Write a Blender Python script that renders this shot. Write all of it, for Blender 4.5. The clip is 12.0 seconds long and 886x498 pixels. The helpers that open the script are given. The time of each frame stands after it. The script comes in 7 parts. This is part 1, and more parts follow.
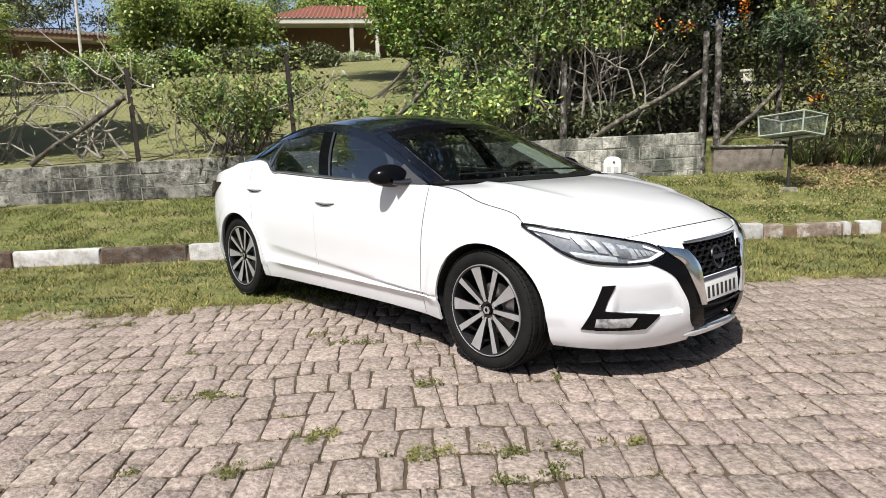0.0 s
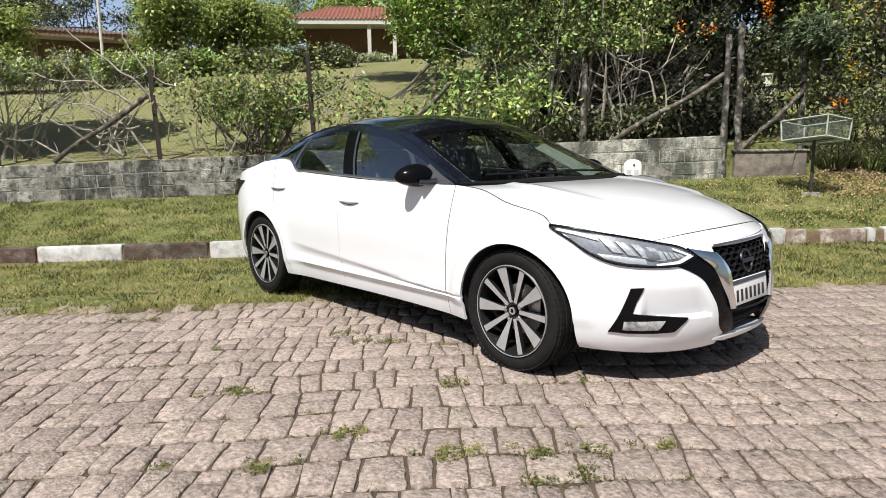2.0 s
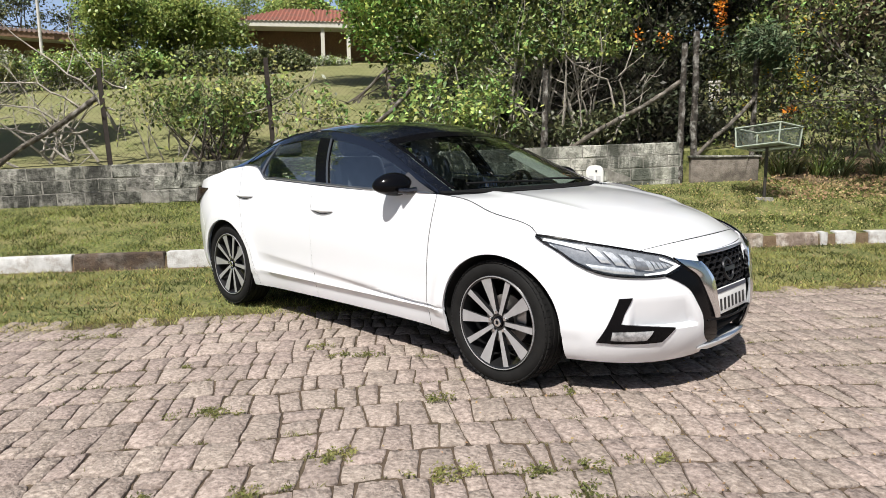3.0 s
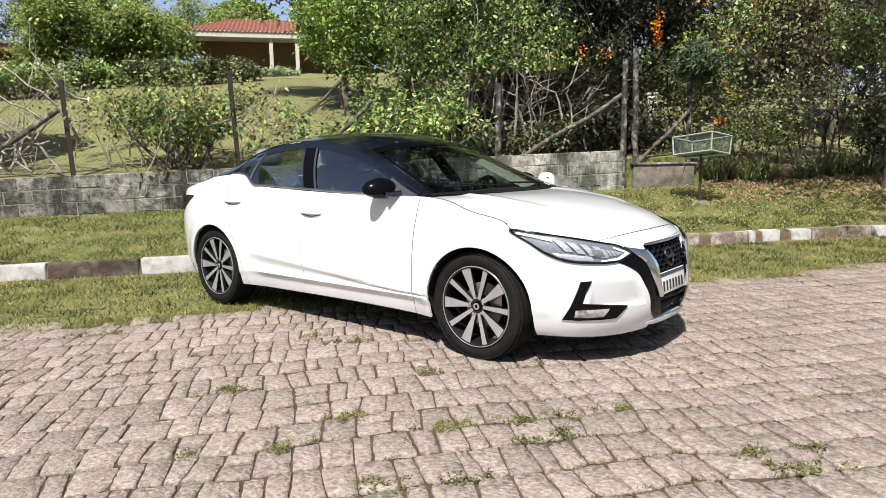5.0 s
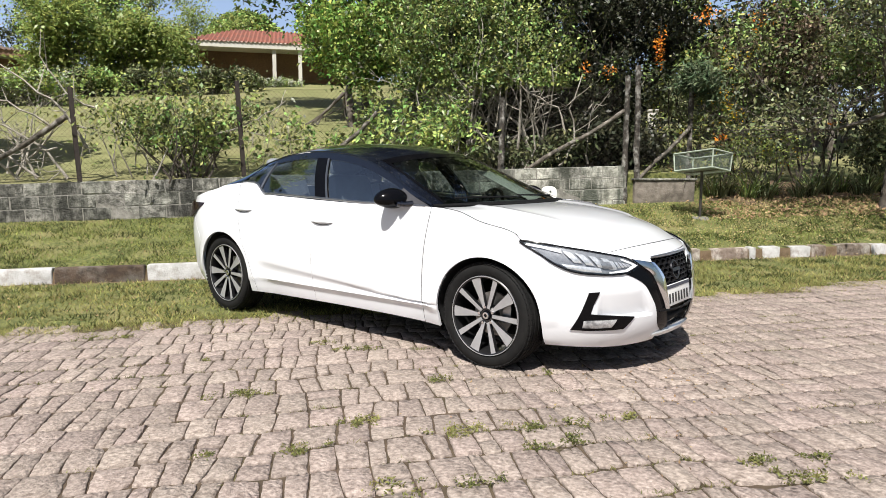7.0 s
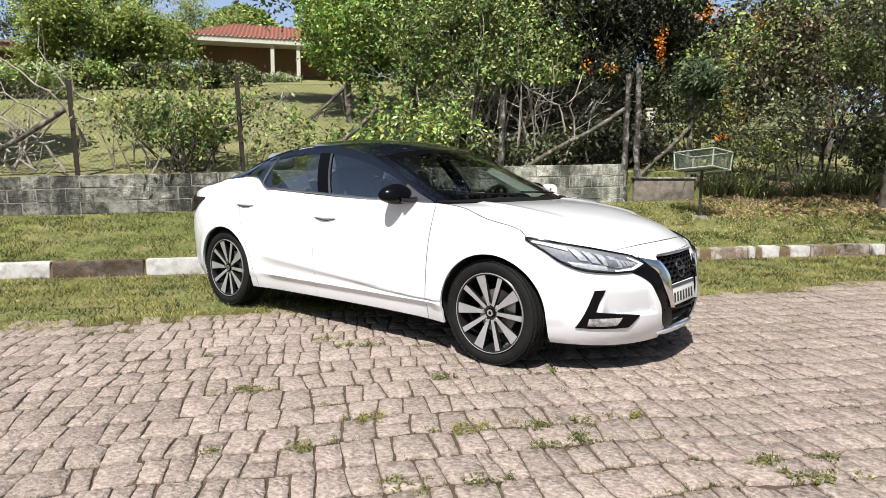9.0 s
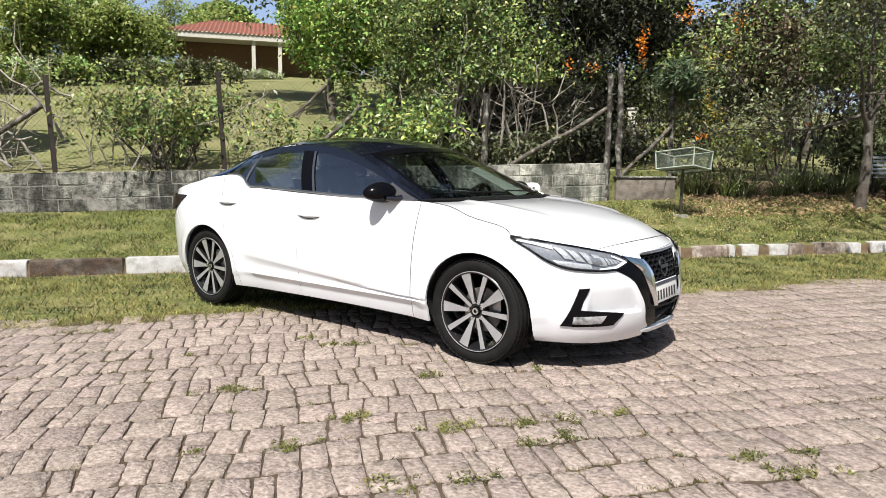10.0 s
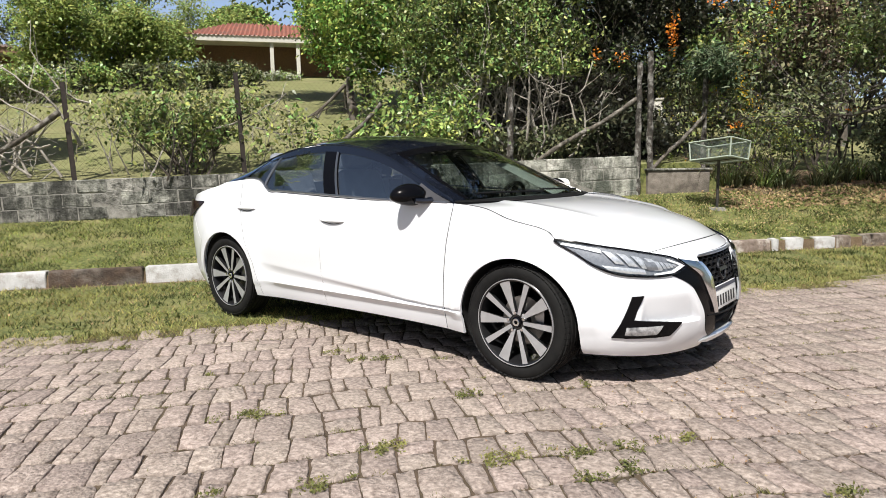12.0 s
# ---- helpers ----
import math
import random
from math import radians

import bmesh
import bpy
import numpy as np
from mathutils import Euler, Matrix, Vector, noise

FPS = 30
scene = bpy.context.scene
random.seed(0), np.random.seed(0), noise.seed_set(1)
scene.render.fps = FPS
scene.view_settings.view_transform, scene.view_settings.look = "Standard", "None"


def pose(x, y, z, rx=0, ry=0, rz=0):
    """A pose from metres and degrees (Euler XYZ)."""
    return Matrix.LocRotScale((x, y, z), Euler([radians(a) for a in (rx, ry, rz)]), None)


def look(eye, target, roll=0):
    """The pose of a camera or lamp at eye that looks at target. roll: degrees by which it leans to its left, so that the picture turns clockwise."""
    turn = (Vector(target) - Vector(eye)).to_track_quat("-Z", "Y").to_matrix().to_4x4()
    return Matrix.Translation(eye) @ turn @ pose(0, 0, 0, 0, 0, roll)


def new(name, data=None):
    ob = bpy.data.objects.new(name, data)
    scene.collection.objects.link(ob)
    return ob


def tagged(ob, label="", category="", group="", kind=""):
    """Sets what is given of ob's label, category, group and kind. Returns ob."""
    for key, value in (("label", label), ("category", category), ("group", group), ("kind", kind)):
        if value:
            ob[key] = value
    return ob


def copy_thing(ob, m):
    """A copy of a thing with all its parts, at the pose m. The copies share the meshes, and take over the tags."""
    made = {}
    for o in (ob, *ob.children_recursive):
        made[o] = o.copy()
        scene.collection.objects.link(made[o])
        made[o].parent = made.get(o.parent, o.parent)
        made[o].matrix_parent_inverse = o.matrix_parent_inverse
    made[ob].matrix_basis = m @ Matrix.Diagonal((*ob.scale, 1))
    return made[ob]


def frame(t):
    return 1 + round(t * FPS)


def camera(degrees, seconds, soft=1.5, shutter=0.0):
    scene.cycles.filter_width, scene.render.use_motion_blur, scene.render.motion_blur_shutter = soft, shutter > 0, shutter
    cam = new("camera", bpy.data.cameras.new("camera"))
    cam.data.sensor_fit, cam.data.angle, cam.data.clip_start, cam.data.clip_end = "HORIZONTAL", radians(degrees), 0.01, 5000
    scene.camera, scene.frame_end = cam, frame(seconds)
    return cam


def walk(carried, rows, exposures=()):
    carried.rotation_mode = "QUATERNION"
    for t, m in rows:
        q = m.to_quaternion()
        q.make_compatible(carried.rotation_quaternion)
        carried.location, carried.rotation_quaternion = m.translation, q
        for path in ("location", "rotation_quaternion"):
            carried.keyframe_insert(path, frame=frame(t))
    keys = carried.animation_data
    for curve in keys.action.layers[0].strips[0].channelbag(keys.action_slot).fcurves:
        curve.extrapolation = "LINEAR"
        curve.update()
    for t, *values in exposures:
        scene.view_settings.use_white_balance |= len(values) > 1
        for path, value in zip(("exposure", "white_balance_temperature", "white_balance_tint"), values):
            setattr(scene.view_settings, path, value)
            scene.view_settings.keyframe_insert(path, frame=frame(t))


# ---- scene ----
cam = camera(68.2, 12.0, soft=0.5)
PATH = [
    (0, (3.622, -3.295, 1.164), (2.18, -1.944, 0.856), -1.2),
    (0.5, (3.618, -3.319, 1.167), (2.151, -1.993, 0.866), -1.3),
    (1, (3.611, -3.323, 1.165), (2.136, -2.007, 0.865), -0.8),
    (1.5, (3.601, -3.334, 1.167), (2.127, -2.017, 0.864), -0.6),
    (2, (3.576, -3.346, 1.157), (2.106, -2.024, 0.854), -0.6),
    (2.5, (3.5, -3.341, 1.16), (2.054, -1.994, 0.852), -0.6),
    (3, (3.406, -3.394, 1.181), (2.034, -1.969, 0.889), -0.5),
    (3.5, (3.378, -3.585, 1.191), (2.122, -2.054, 0.911), -1.9),
    (3.7, (3.372, -3.658, 1.173), (2.136, -2.112, 0.884), -1.8),
    (5.3, (3.616, -3.934, 1.167), (2.358, -2.401, 0.908), -0.7),
    (5.5, (3.59, -3.954, 1.159), (2.333, -2.419, 0.907), -1.0),
    (6, (3.574, -4.004, 1.162), (2.318, -2.468, 0.915), -0.6),
    (6.5, (3.584, -4.017, 1.168), (2.329, -2.476, 0.941), -0.3),
    (7, (3.579, -4.014, 1.161), (2.326, -2.471, 0.934), 0.1),
    (9, (3.526, -4.029, 1.156), (2.283, -2.48, 0.92), 0.6),
    (9.5, (3.53, -4.03, 1.154), (2.318, -2.456, 0.917), 0.7),
    (10, (3.51, -4.037, 1.155), (2.31, -2.455, 0.915), 0.8),
    (10.5, (3.466, -4.043, 1.148), (2.287, -2.446, 0.904), 0.9),
    (11, (3.416, -4.026, 1.139), (2.235, -2.434, 0.877), 0.7),
    (11.5, (3.325, -3.922, 1.149), (2.135, -2.336, 0.89), 0.2),
    (12, (3.248, -3.822, 1.167), (1.997, -2.282, 0.918), -0.7),
]
# stops of exposure along the way
EXPOSURE = [(0.0, 0.44), (3.7, 0.45), (5.3, 0.56), (10.5, 0.57), (12.0, 0.50)]
walk(cam, [(t, look(eye, target, roll)) for t, eye, target, roll in PATH], EXPOSURE)

# ---- light ----
SUN_TRAVEL = Vector((-0.36, 0.93, 0.0)).normalized()
SUN_ELEV = radians(57)
sun_dir = Vector((SUN_TRAVEL.x * math.cos(SUN_ELEV), SUN_TRAVEL.y * math.cos(SUN_ELEV), -math.sin(SUN_ELEV)))
world = bpy.data.worlds.new("world")
scene.world = world
world.use_nodes = True
wn = world.node_tree
sky = wn.nodes.new("ShaderNodeTexSky")
sky.sky_type, sky.sun_disc = "NISHITA", False
sky.sun_elevation = SUN_ELEV
sky.sun_rotation = math.atan2(-sun_dir.x, -sun_dir.y)
sky.air_density, sky.dust_density = 1.0, 2.0
wn.links.new(sky.outputs[0], wn.nodes["Background"].inputs[0])
wn.nodes["Background"].inputs[1].default_value = 0.052
lamp = bpy.data.lights.new("sun", "SUN")
lamp.energy, lamp.angle, lamp.color = 5.0, radians(0.53), (1.0, 0.958, 0.895)
sun = new("sun", lamp)
sun.matrix_world = look((0, 0, 30), tuple(Vector((0, 0, 30)) + sun_dir))

# ---- materials ----


def mat(name, c1, c2=None, scale=6.0, rough=0.6, metal=0.0, bump=0.0, bump_scale=60.0, coat=0.0, spread=0.0, per="object",
        trans=0.0, ior=1.45, blotch=0.0, blotch_scale=0.8, blotch_color=(0.05, 0.045, 0.035), rough_var=0.0, subsurf=0.0, emit=0.0, spec=0.5, world_coords=False, streak=0.0, streak_scale=5.0, streak_color=(0.022, 0.023, 0.019)):
    m = bpy.data.materials.new(name)
    m.use_nodes = True
    nt = m.node_tree
    b = nt.nodes["Principled BSDF"]
    lk = nt.links.new
    b.inputs["Roughness"].default_value = rough
    b.inputs["Metallic"].default_value = metal
    b.inputs["Coat Weight"].default_value = coat
    b.inputs["Coat Roughness"].default_value = 0.03
    b.inputs["Transmission Weight"].default_value = trans
    b.inputs["IOR"].default_value = ior
    b.inputs["Specular IOR Level"].default_value = spec
    if world_coords:
        where = nt.nodes.new("ShaderNodeNewGeometry").outputs["Position"]
    else:
        where = nt.nodes.new("ShaderNodeTexCoord").outputs["Object"]
    if c2 is None:
        c2 = tuple(v * 0.92 for v in c1)
    n1 = nt.nodes.new("ShaderNodeTexNoise")
    n1.inputs["Scale"].default_value, n1.inputs["Detail"].default_value = scale, 6
    lk(where, n1.inputs["Vector"])
    ramp = nt.nodes.new("ShaderNodeValToRGB")
    ramp.color_ramp.elements[0].position, ramp.color_ramp.elements[1].position = 0.3, 0.7
    ramp.color_ramp.elements[0].color, ramp.color_ramp.elements[1].color = (*c1, 1), (*c2, 1)
    lk(n1.outputs["Fac"], ramp.inputs[0])
    col = ramp.outputs[0]
    if blotch:
        n3 = nt.nodes.new("ShaderNodeTexNoise")
        n3.inputs["Scale"].default_value, n3.inputs["Detail"].default_value, n3.inputs["Roughness"].default_value = blotch_scale, 8, 0.65
        lk(where, n3.inputs["Vector"])
        r3 = nt.nodes.new("ShaderNodeValToRGB")
        r3.color_ramp.elements[0].position, r3.color_ramp.elements[1].position = 0.48, 0.66
        lk(n3.outputs["Fac"], r3.inputs[0])
        sc = nt.nodes.new("ShaderNodeMath")
        sc.operation, sc.inputs[1].default_value = "MULTIPLY", blotch
        lk(r3.outputs[0], sc.inputs[0])
        mx = nt.nodes.new("ShaderNodeMixRGB")
        mx.inputs[2].default_value = (*blotch_color, 1)
        lk(sc.outputs[0], mx.inputs[0])
        lk(col, mx.inputs[1])
        col = mx.outputs[0]
    if streak:
        mp_ = nt.nodes.new("ShaderNodeMapping")
        mp_.inputs["Scale"].default_value = (1.0, 1.0, 0.28)
        lk(where, mp_.inputs["Vector"])
        n4 = nt.nodes.new("ShaderNodeTexNoise")
        n4.inputs["Scale"].default_value, n4.inputs["Detail"].default_value, n4.inputs["Roughness"].default_value = streak_scale, 9, 0.7
        lk(mp_.outputs[0], n4.inputs["Vector"])
        r4 = nt.nodes.new("ShaderNodeValToRGB")
        r4.color_ramp.elements[0].position, r4.color_ramp.elements[1].position = 0.47, 0.60
        lk(n4.outputs["Fac"], r4.inputs[0])
        s4 = nt.nodes.new("ShaderNodeMath")
        s4.operation, s4.inputs[1].default_value = "MULTIPLY", streak
        lk(r4.outputs[0], s4.inputs[0])
        x4 = nt.nodes.new("ShaderNodeMixRGB")
        x4.inputs[2].default_value = (*streak_color, 1)
        lk(s4.outputs[0], x4.inputs[0])
        lk(col, x4.inputs[1])
        col = x4.outputs[0]
    if spread:
        if per == "object":
            info = nt.nodes.new("ShaderNodeObjectInfo")
            rnd = info.outputs["Random"]
        else:
            info = nt.nodes.new("ShaderNodeNewGeometry")
            rnd = info.outputs["Random Per Island"]
        hs = nt.nodes.new("ShaderNodeHueSaturation")
        mp = nt.nodes.new("ShaderNodeMapRange")
        mp.inputs[3].default_value, mp.inputs[4].default_value = 1 - spread, 1 + spread
        lk(rnd, mp.inputs[0])
        lk(mp.outputs[0], hs.inputs["Value"])
        m2 = nt.nodes.new("ShaderNodeMath")
        m2.operation, m2.inputs[1].default_value = "MULTIPLY", 7.31
        lk(rnd, m2.inputs[0])
        m3 = nt.nodes.new("ShaderNodeMath")
        m3.operation = "FRACT"
        lk(m2.outputs[0], m3.inputs[0])
        mh = nt.nodes.new("ShaderNodeMapRange")
        mh.inputs[3].default_value, mh.inputs[4].default_value = 0.5 - spread * 0.07, 0.5 + spread * 0.07
        lk(m3.outputs[0], mh.inputs[0])
        lk(mh.outputs[0], hs.inputs["Hue"])
        lk(col, hs.inputs["Color"])
        col = hs.outputs[0]
    lk(col, b.inputs["Base Color"])
    if rough_var:
        mr = nt.nodes.new("ShaderNodeMapRange")
        mr.inputs[3].default_value, mr.inputs[4].default_value = max(0, rough - rough_var), min(1, rough + rough_var)
        lk(n1.outputs["Fac"], mr.inputs[0])
        lk(mr.outputs[0], b.inputs["Roughness"])
    if bump:
        n2 = nt.nodes.new("ShaderNodeTexNoise")
        n2.inputs["Scale"].default_value, n2.inputs["Detail"].default_value = bump_scale, 8
        lk(where, n2.inputs["Vector"])
        bp = nt.nodes.new("ShaderNodeBump")
        bp.inputs["Strength"].default_value, bp.inputs["Distance"].default_value = min(1.0, bump), 0.02
        lk(n2.outputs["Fac"], bp.inputs["Height"])
        lk(bp.outputs[0], b.inputs["Normal"])
    if emit:
        lk(col, b.inputs["Emission Color"])
        b.inputs["Emission Strength"].default_value = emit
    return m


def leaf_mat(name, c1, c2, spread=0.35, rough=0.45, through_light=0.35):
    m = mat(name, c1, c2, scale=2.5, rough=rough, spread=spread, per="island", spec=0.3)
    nt = m.node_tree
    b = nt.nodes["Principled BSDF"]
    out = nt.nodes["Material Output"]
    tr = nt.nodes.new("ShaderNodeBsdfTranslucent")
    src = b.inputs["Base Color"].links[0].from_socket
    nt.links.new(src, tr.inputs["Color"])
    mix = nt.nodes.new("ShaderNodeMixShader")
    mix.inputs[0].default_value = through_light
    nt.links.new(b.outputs[0], mix.inputs[1])
    nt.links.new(tr.outputs[0], mix.inputs[2])
    nt.links.new(mix.outputs[0], out.inputs["Surface"])
    return m


M_WHITE = mat("white_paint", (0.78, 0.80, 0.835), (0.76, 0.78, 0.815), scale=3, rough=0.32, coat=1.0)
M_BLACK = mat("black_gloss_paint", (0.006, 0.008, 0.014), (0.007, 0.009, 0.016), scale=4, rough=0.12, coat=1.0, spec=0.5)
M_PLASTIC = mat("black_plastic", (0.009, 0.009, 0.0095), (0.013, 0.013, 0.0135), scale=20, rough=0.5, bump=0.08, bump_scale=400, spec=0.15)
M_PIANO = mat("black_piano", (0.003, 0.003, 0.004), (0.004, 0.004, 0.005), rough=0.14, spec=0.18)
M_GRILLE = mat("matt_black_grille", (0.007, 0.007, 0.008), (0.010, 0.010, 0.011), rough=0.45, spec=0.10)
M_RUBBER = mat("tyre_rubber", (0.007, 0.007, 0.0073), (0.012, 0.012, 0.0118), scale=14, rough=0.8, bump=0.15, bump_scale=300, blotch=0.08, blotch_scale=9, blotch_color=(0.05, 0.045, 0.04), spec=0.25)
M_ALLOY = mat("machined_alloy", (0.52, 0.53, 0.55), (0.45, 0.46, 0.48), scale=25, rough=0.32, metal=0.55)
M_RIMBLACK = mat("black_rim_paint", (0.012, 0.012, 0.013), (0.016, 0.016, 0.017), rough=0.3, coat=0.5)
M_CHROME = mat("chrome", (0.84, 0.86, 0.89), (0.80, 0.82, 0.85), rough=0.12, metal=1.0)
M_SATIN = mat("satin_metal", (0.42, 0.42, 0.43), (0.36, 0.36, 0.37), rough=0.35, metal=1.0)
M_STEEL = mat("brake_steel", (0.35, 0.34, 0.33), (0.28, 0.27, 0.26), rough=0.4, metal=1.0)
M_DARK = mat("dark_cavity", (0.008, 0.008, 0.008), (0.012, 0.012, 0.012), rough=0.9)
M_SEAT = mat("grey_leather", (0.26, 0.28, 0.31), (0.19, 0.205, 0.23), scale=12, rough=0.55, bump=0.1, bump_scale=200)
M_TRIM = mat("interior_trim", (0.12, 0.125, 0.135), (0.09, 0.094, 0.102), scale=12, rough=0.6)
M_HEADLINER = mat("headliner", (0.55, 0.55, 0.53), (0.50, 0.50, 0.48), scale=30, rough=0.9)
M_REFLECTOR = mat("lamp_reflector", (0.86, 0.88, 0.91), (0.55, 0.57, 0.60), scale=70, rough=0.25, metal=0.55)
M_DRL = mat("drl_white", (0.85, 0.86, 0.88), (0.8, 0.81, 0.83), rough=0.25)
M_SAIL = mat("dark_grey_plastic", (0.055, 0.055, 0.06), (0.045, 0.045, 0.05), scale=20, rough=0.45)
# flat dark grey for painted shade in panel gaps and under handles
M_GAPSHADE = mat("painted_gap_shade", (0.065, 0.065, 0.07), (0.05, 0.05, 0.055), rough=0.9)
M_RED = mat("tail_lens_red", (0.012, 0.0025, 0.003), (0.008, 0.002, 0.0025), rough=0.15, spec=0.3)
M_PLATE = mat("plate_white", (0.78, 0.78, 0.77), (0.72, 0.72, 0.71), rough=0.4)
M_PLATEBLUE = mat("plate_blue", (0.055, 0.065, 0.10), (0.05, 0.06, 0.09), rough=0.4)
M_INK = mat("plate_ink", (0.015, 0.015, 0.016), (0.02, 0.02, 0.02), rough=0.5)


def glass_mat(name, tint, rough=0.0, head_on=0.05):
    m = bpy.data.materials.new(name)
    m.use_nodes = True
    nt = m.node_tree
    for nd in list(nt.nodes):
        if nd.type == "BSDF_PRINCIPLED":
            nt.nodes.remove(nd)
    out = nt.nodes["Material Output"]
    tr = nt.nodes.new("ShaderNodeBsdfTransparent")
    tr.inputs[0].default_value = (*tint, 1)
    gl = nt.nodes.new("ShaderNodeBsdfGlossy")
    gl.inputs["Roughness"].default_value = rough
    lw = nt.nodes.new("ShaderNodeLayerWeight")
    lw.inputs["Blend"].default_value = 0.5
    pw = nt.nodes.new("ShaderNodeMath")
    pw.operation, pw.inputs[1].default_value = "POWER", 4.5
    nt.links.new(lw.outputs["Facing"], pw.inputs[0])
    fr = nt.nodes.new("ShaderNodeMath")
    fr.operation, fr.inputs[1].default_value, fr.inputs[2].default_value = "MULTIPLY_ADD", 1 - head_on, head_on
    nt.links.new(pw.outputs[0], fr.inputs[0])
    mx = nt.nodes.new("ShaderNodeMixShader")
    nt.links.new(fr.outputs[0], mx.inputs[0])
    nt.links.new(tr.outputs[0], mx.inputs[1])
    nt.links.new(gl.outputs[0], mx.inputs[2])
    nt.links.new(mx.outputs[0], out.inputs["Surface"])
    return m


M_GLASS = glass_mat("tinted_glass", (0.82, 0.88, 0.92), head_on=0.40)
M_WINDSHIELD = glass_mat("windshield_glass", (0.78, 0.89, 0.83), head_on=0.42)
M_CLEAR = glass_mat("clear_cover", (0.93, 0.95, 0.96))

# ---- mesh helpers ----


def part(name, bm, material, parent=None, label="", smooth=35, loc=None):
    me = bpy.data.meshes.new(name)
    bm.normal_update()
    bm.to_mesh(me)
    bm.free()
    return part_mesh(name, me, material, parent, label, smooth, loc)


def part_mesh(name, me, material, parent=None, label="", smooth=35, loc=None):
    for m in (material if isinstance(material, (list, tuple)) else [material]):
        me.materials.append(m)
    if smooth:
        for p in me.polygons:
            p.use_smooth = True
        me.set_sharp_from_angle(angle=radians(smooth))
    ob = new(name, me)
    if parent is not None:
        ob.parent = parent
    if loc is not None:
        ob.location = loc
    if label:
        ob["label"] = label
    return ob


def empty(name, loc=(0, 0, 0), rz=0.0):
    e = new(name)
    e.matrix_world = pose(*loc, 0, 0, rz)
    return e


def mesh_arrays(name, verts, faces):
    """A mesh from an (n, 3) array and an (m, k) array of vertex numbers."""
    me = bpy.data.meshes.new(name)
    verts = np.asarray(verts, dtype=np.float32)
    faces = np.asarray(faces, dtype=np.int32)
    k = faces.shape[1]
    me.vertices.add(len(verts))
    me.vertices.foreach_set("co", verts.ravel())
    me.loops.add(faces.size)
    me.loops.foreach_set("vertex_index", faces.ravel())
    me.polygons.add(len(faces))
    me.polygons.foreach_set("loop_start", np.arange(0, faces.size, k, dtype=np.int32))
    me.update(calc_edges=True)
    return me


def add_box(bm, c, size, rz=0.0, bevel=0.0, m=None, taper=1.0):
    t = Matrix.Translation(c) @ Matrix.Rotation(rz, 4, "Z") @ Matrix.Diagonal((*size, 1))
    if m is not None:
        t = m @ t
    r = bmesh.ops.create_cube(bm, size=1.0, matrix=Matrix())
    if taper != 1.0:
        for v in r["verts"]:
            if v.co.z > 0:
                v.co.x *= taper
                v.co.y *= taper
    bmesh.ops.transform(bm, matrix=t, verts=r["verts"])
    if bevel:
        es = list({e for v in r["verts"] for e in v.link_edges})
        bmesh.ops.bevel(bm, geom=es, offset=bevel, segments=2, affect="EDGES", profile=0.5)


def box_bm(c, size, rz=0.0, bevel=0.0, m=None, taper=1.0):
    bm = bmesh.new()
    add_box(bm, c, size, rz, bevel, m, taper)
    return bm


def add_tube(bm, pts, radii, sides=8, cap=True):
    pts = [Vector(p) for p in pts]
    rings = []
    up = Vector((0, 0, 1))
    for i, p in enumerate(pts):
        d = (pts[min(i + 1, len(pts) - 1)] - pts[max(i - 1, 0)]).normalized()
        a = d.cross(up if abs(d.z) < 0.95 else Vector((1, 0, 0))).normalized()
        b = d.cross(a)
        r = radii[i] if isinstance(radii, (list, tuple)) else radii
        rings.append([bm.verts.new(p + (a * math.cos(t) + b * math.sin(t)) * r) for t in [2 * math.pi * k / sides for k in range(sides)]])
    for r0, r1 in zip(rings, rings[1:]):
        for k in range(sides):
            bm.faces.new((r0[k], r0[(k + 1) % sides], r1[(k + 1) % sides], r1[k]))
    if cap:
        bm.faces.new(rings[0][::-1])
        bm.faces.new(rings[-1])


def tube_bm(pts, radii, sides=8):
    bm = bmesh.new()
    add_tube(bm, pts, radii, sides)
    bmesh.ops.recalc_face_normals(bm, faces=bm.faces)
    return bm


def lathe_bm(profile, segs=48, axis="Y", closed=False):
    """profile: (radius, offset along the axis)."""
    bm = bmesh.new()
    rings = []
    for r, o in profile:
        ring = []
        for k in range(segs):
            t = 2 * math.pi * k / segs
            a, b = r * math.cos(t), r * math.sin(t)
            ring.append(bm.verts.new((a, o, b) if axis == "Y" else (a, b, o)))
        rings.append(ring)
    pairs = list(zip(rings, rings[1:])) + ([(rings[-1], rings[0])] if closed else [])
    for r0, r1 in pairs:
        for k in range(segs):
            bm.faces.new((r0[k], r0[(k + 1) % segs], r1[(k + 1) % segs], r1[k]))
    bmesh.ops.recalc_face_normals(bm, faces=bm.faces)
    return bm


def flange(bm, depth, centre=None):
    """Turns the open border of a sheet inward, so that it reads as a pressed panel."""
    bm.normal_update()
    normals = {v: v.normal.copy() for v in bm.verts}
    edges = [e for e in bm.edges if e.is_boundary]
    r = bmesh.ops.extrude_edge_only(bm, edges=edges)
    nv = [g for g in r["geom"] if isinstance(g, bmesh.types.BMVert)]
    src = {}
    for v in nv:
        for e in v.link_edges:
            o = e.other_vert(v)
            if o in normals:
                src[v] = normals[o]
    for v in nv:
        if v in src:
            v.co -= src[v] * depth


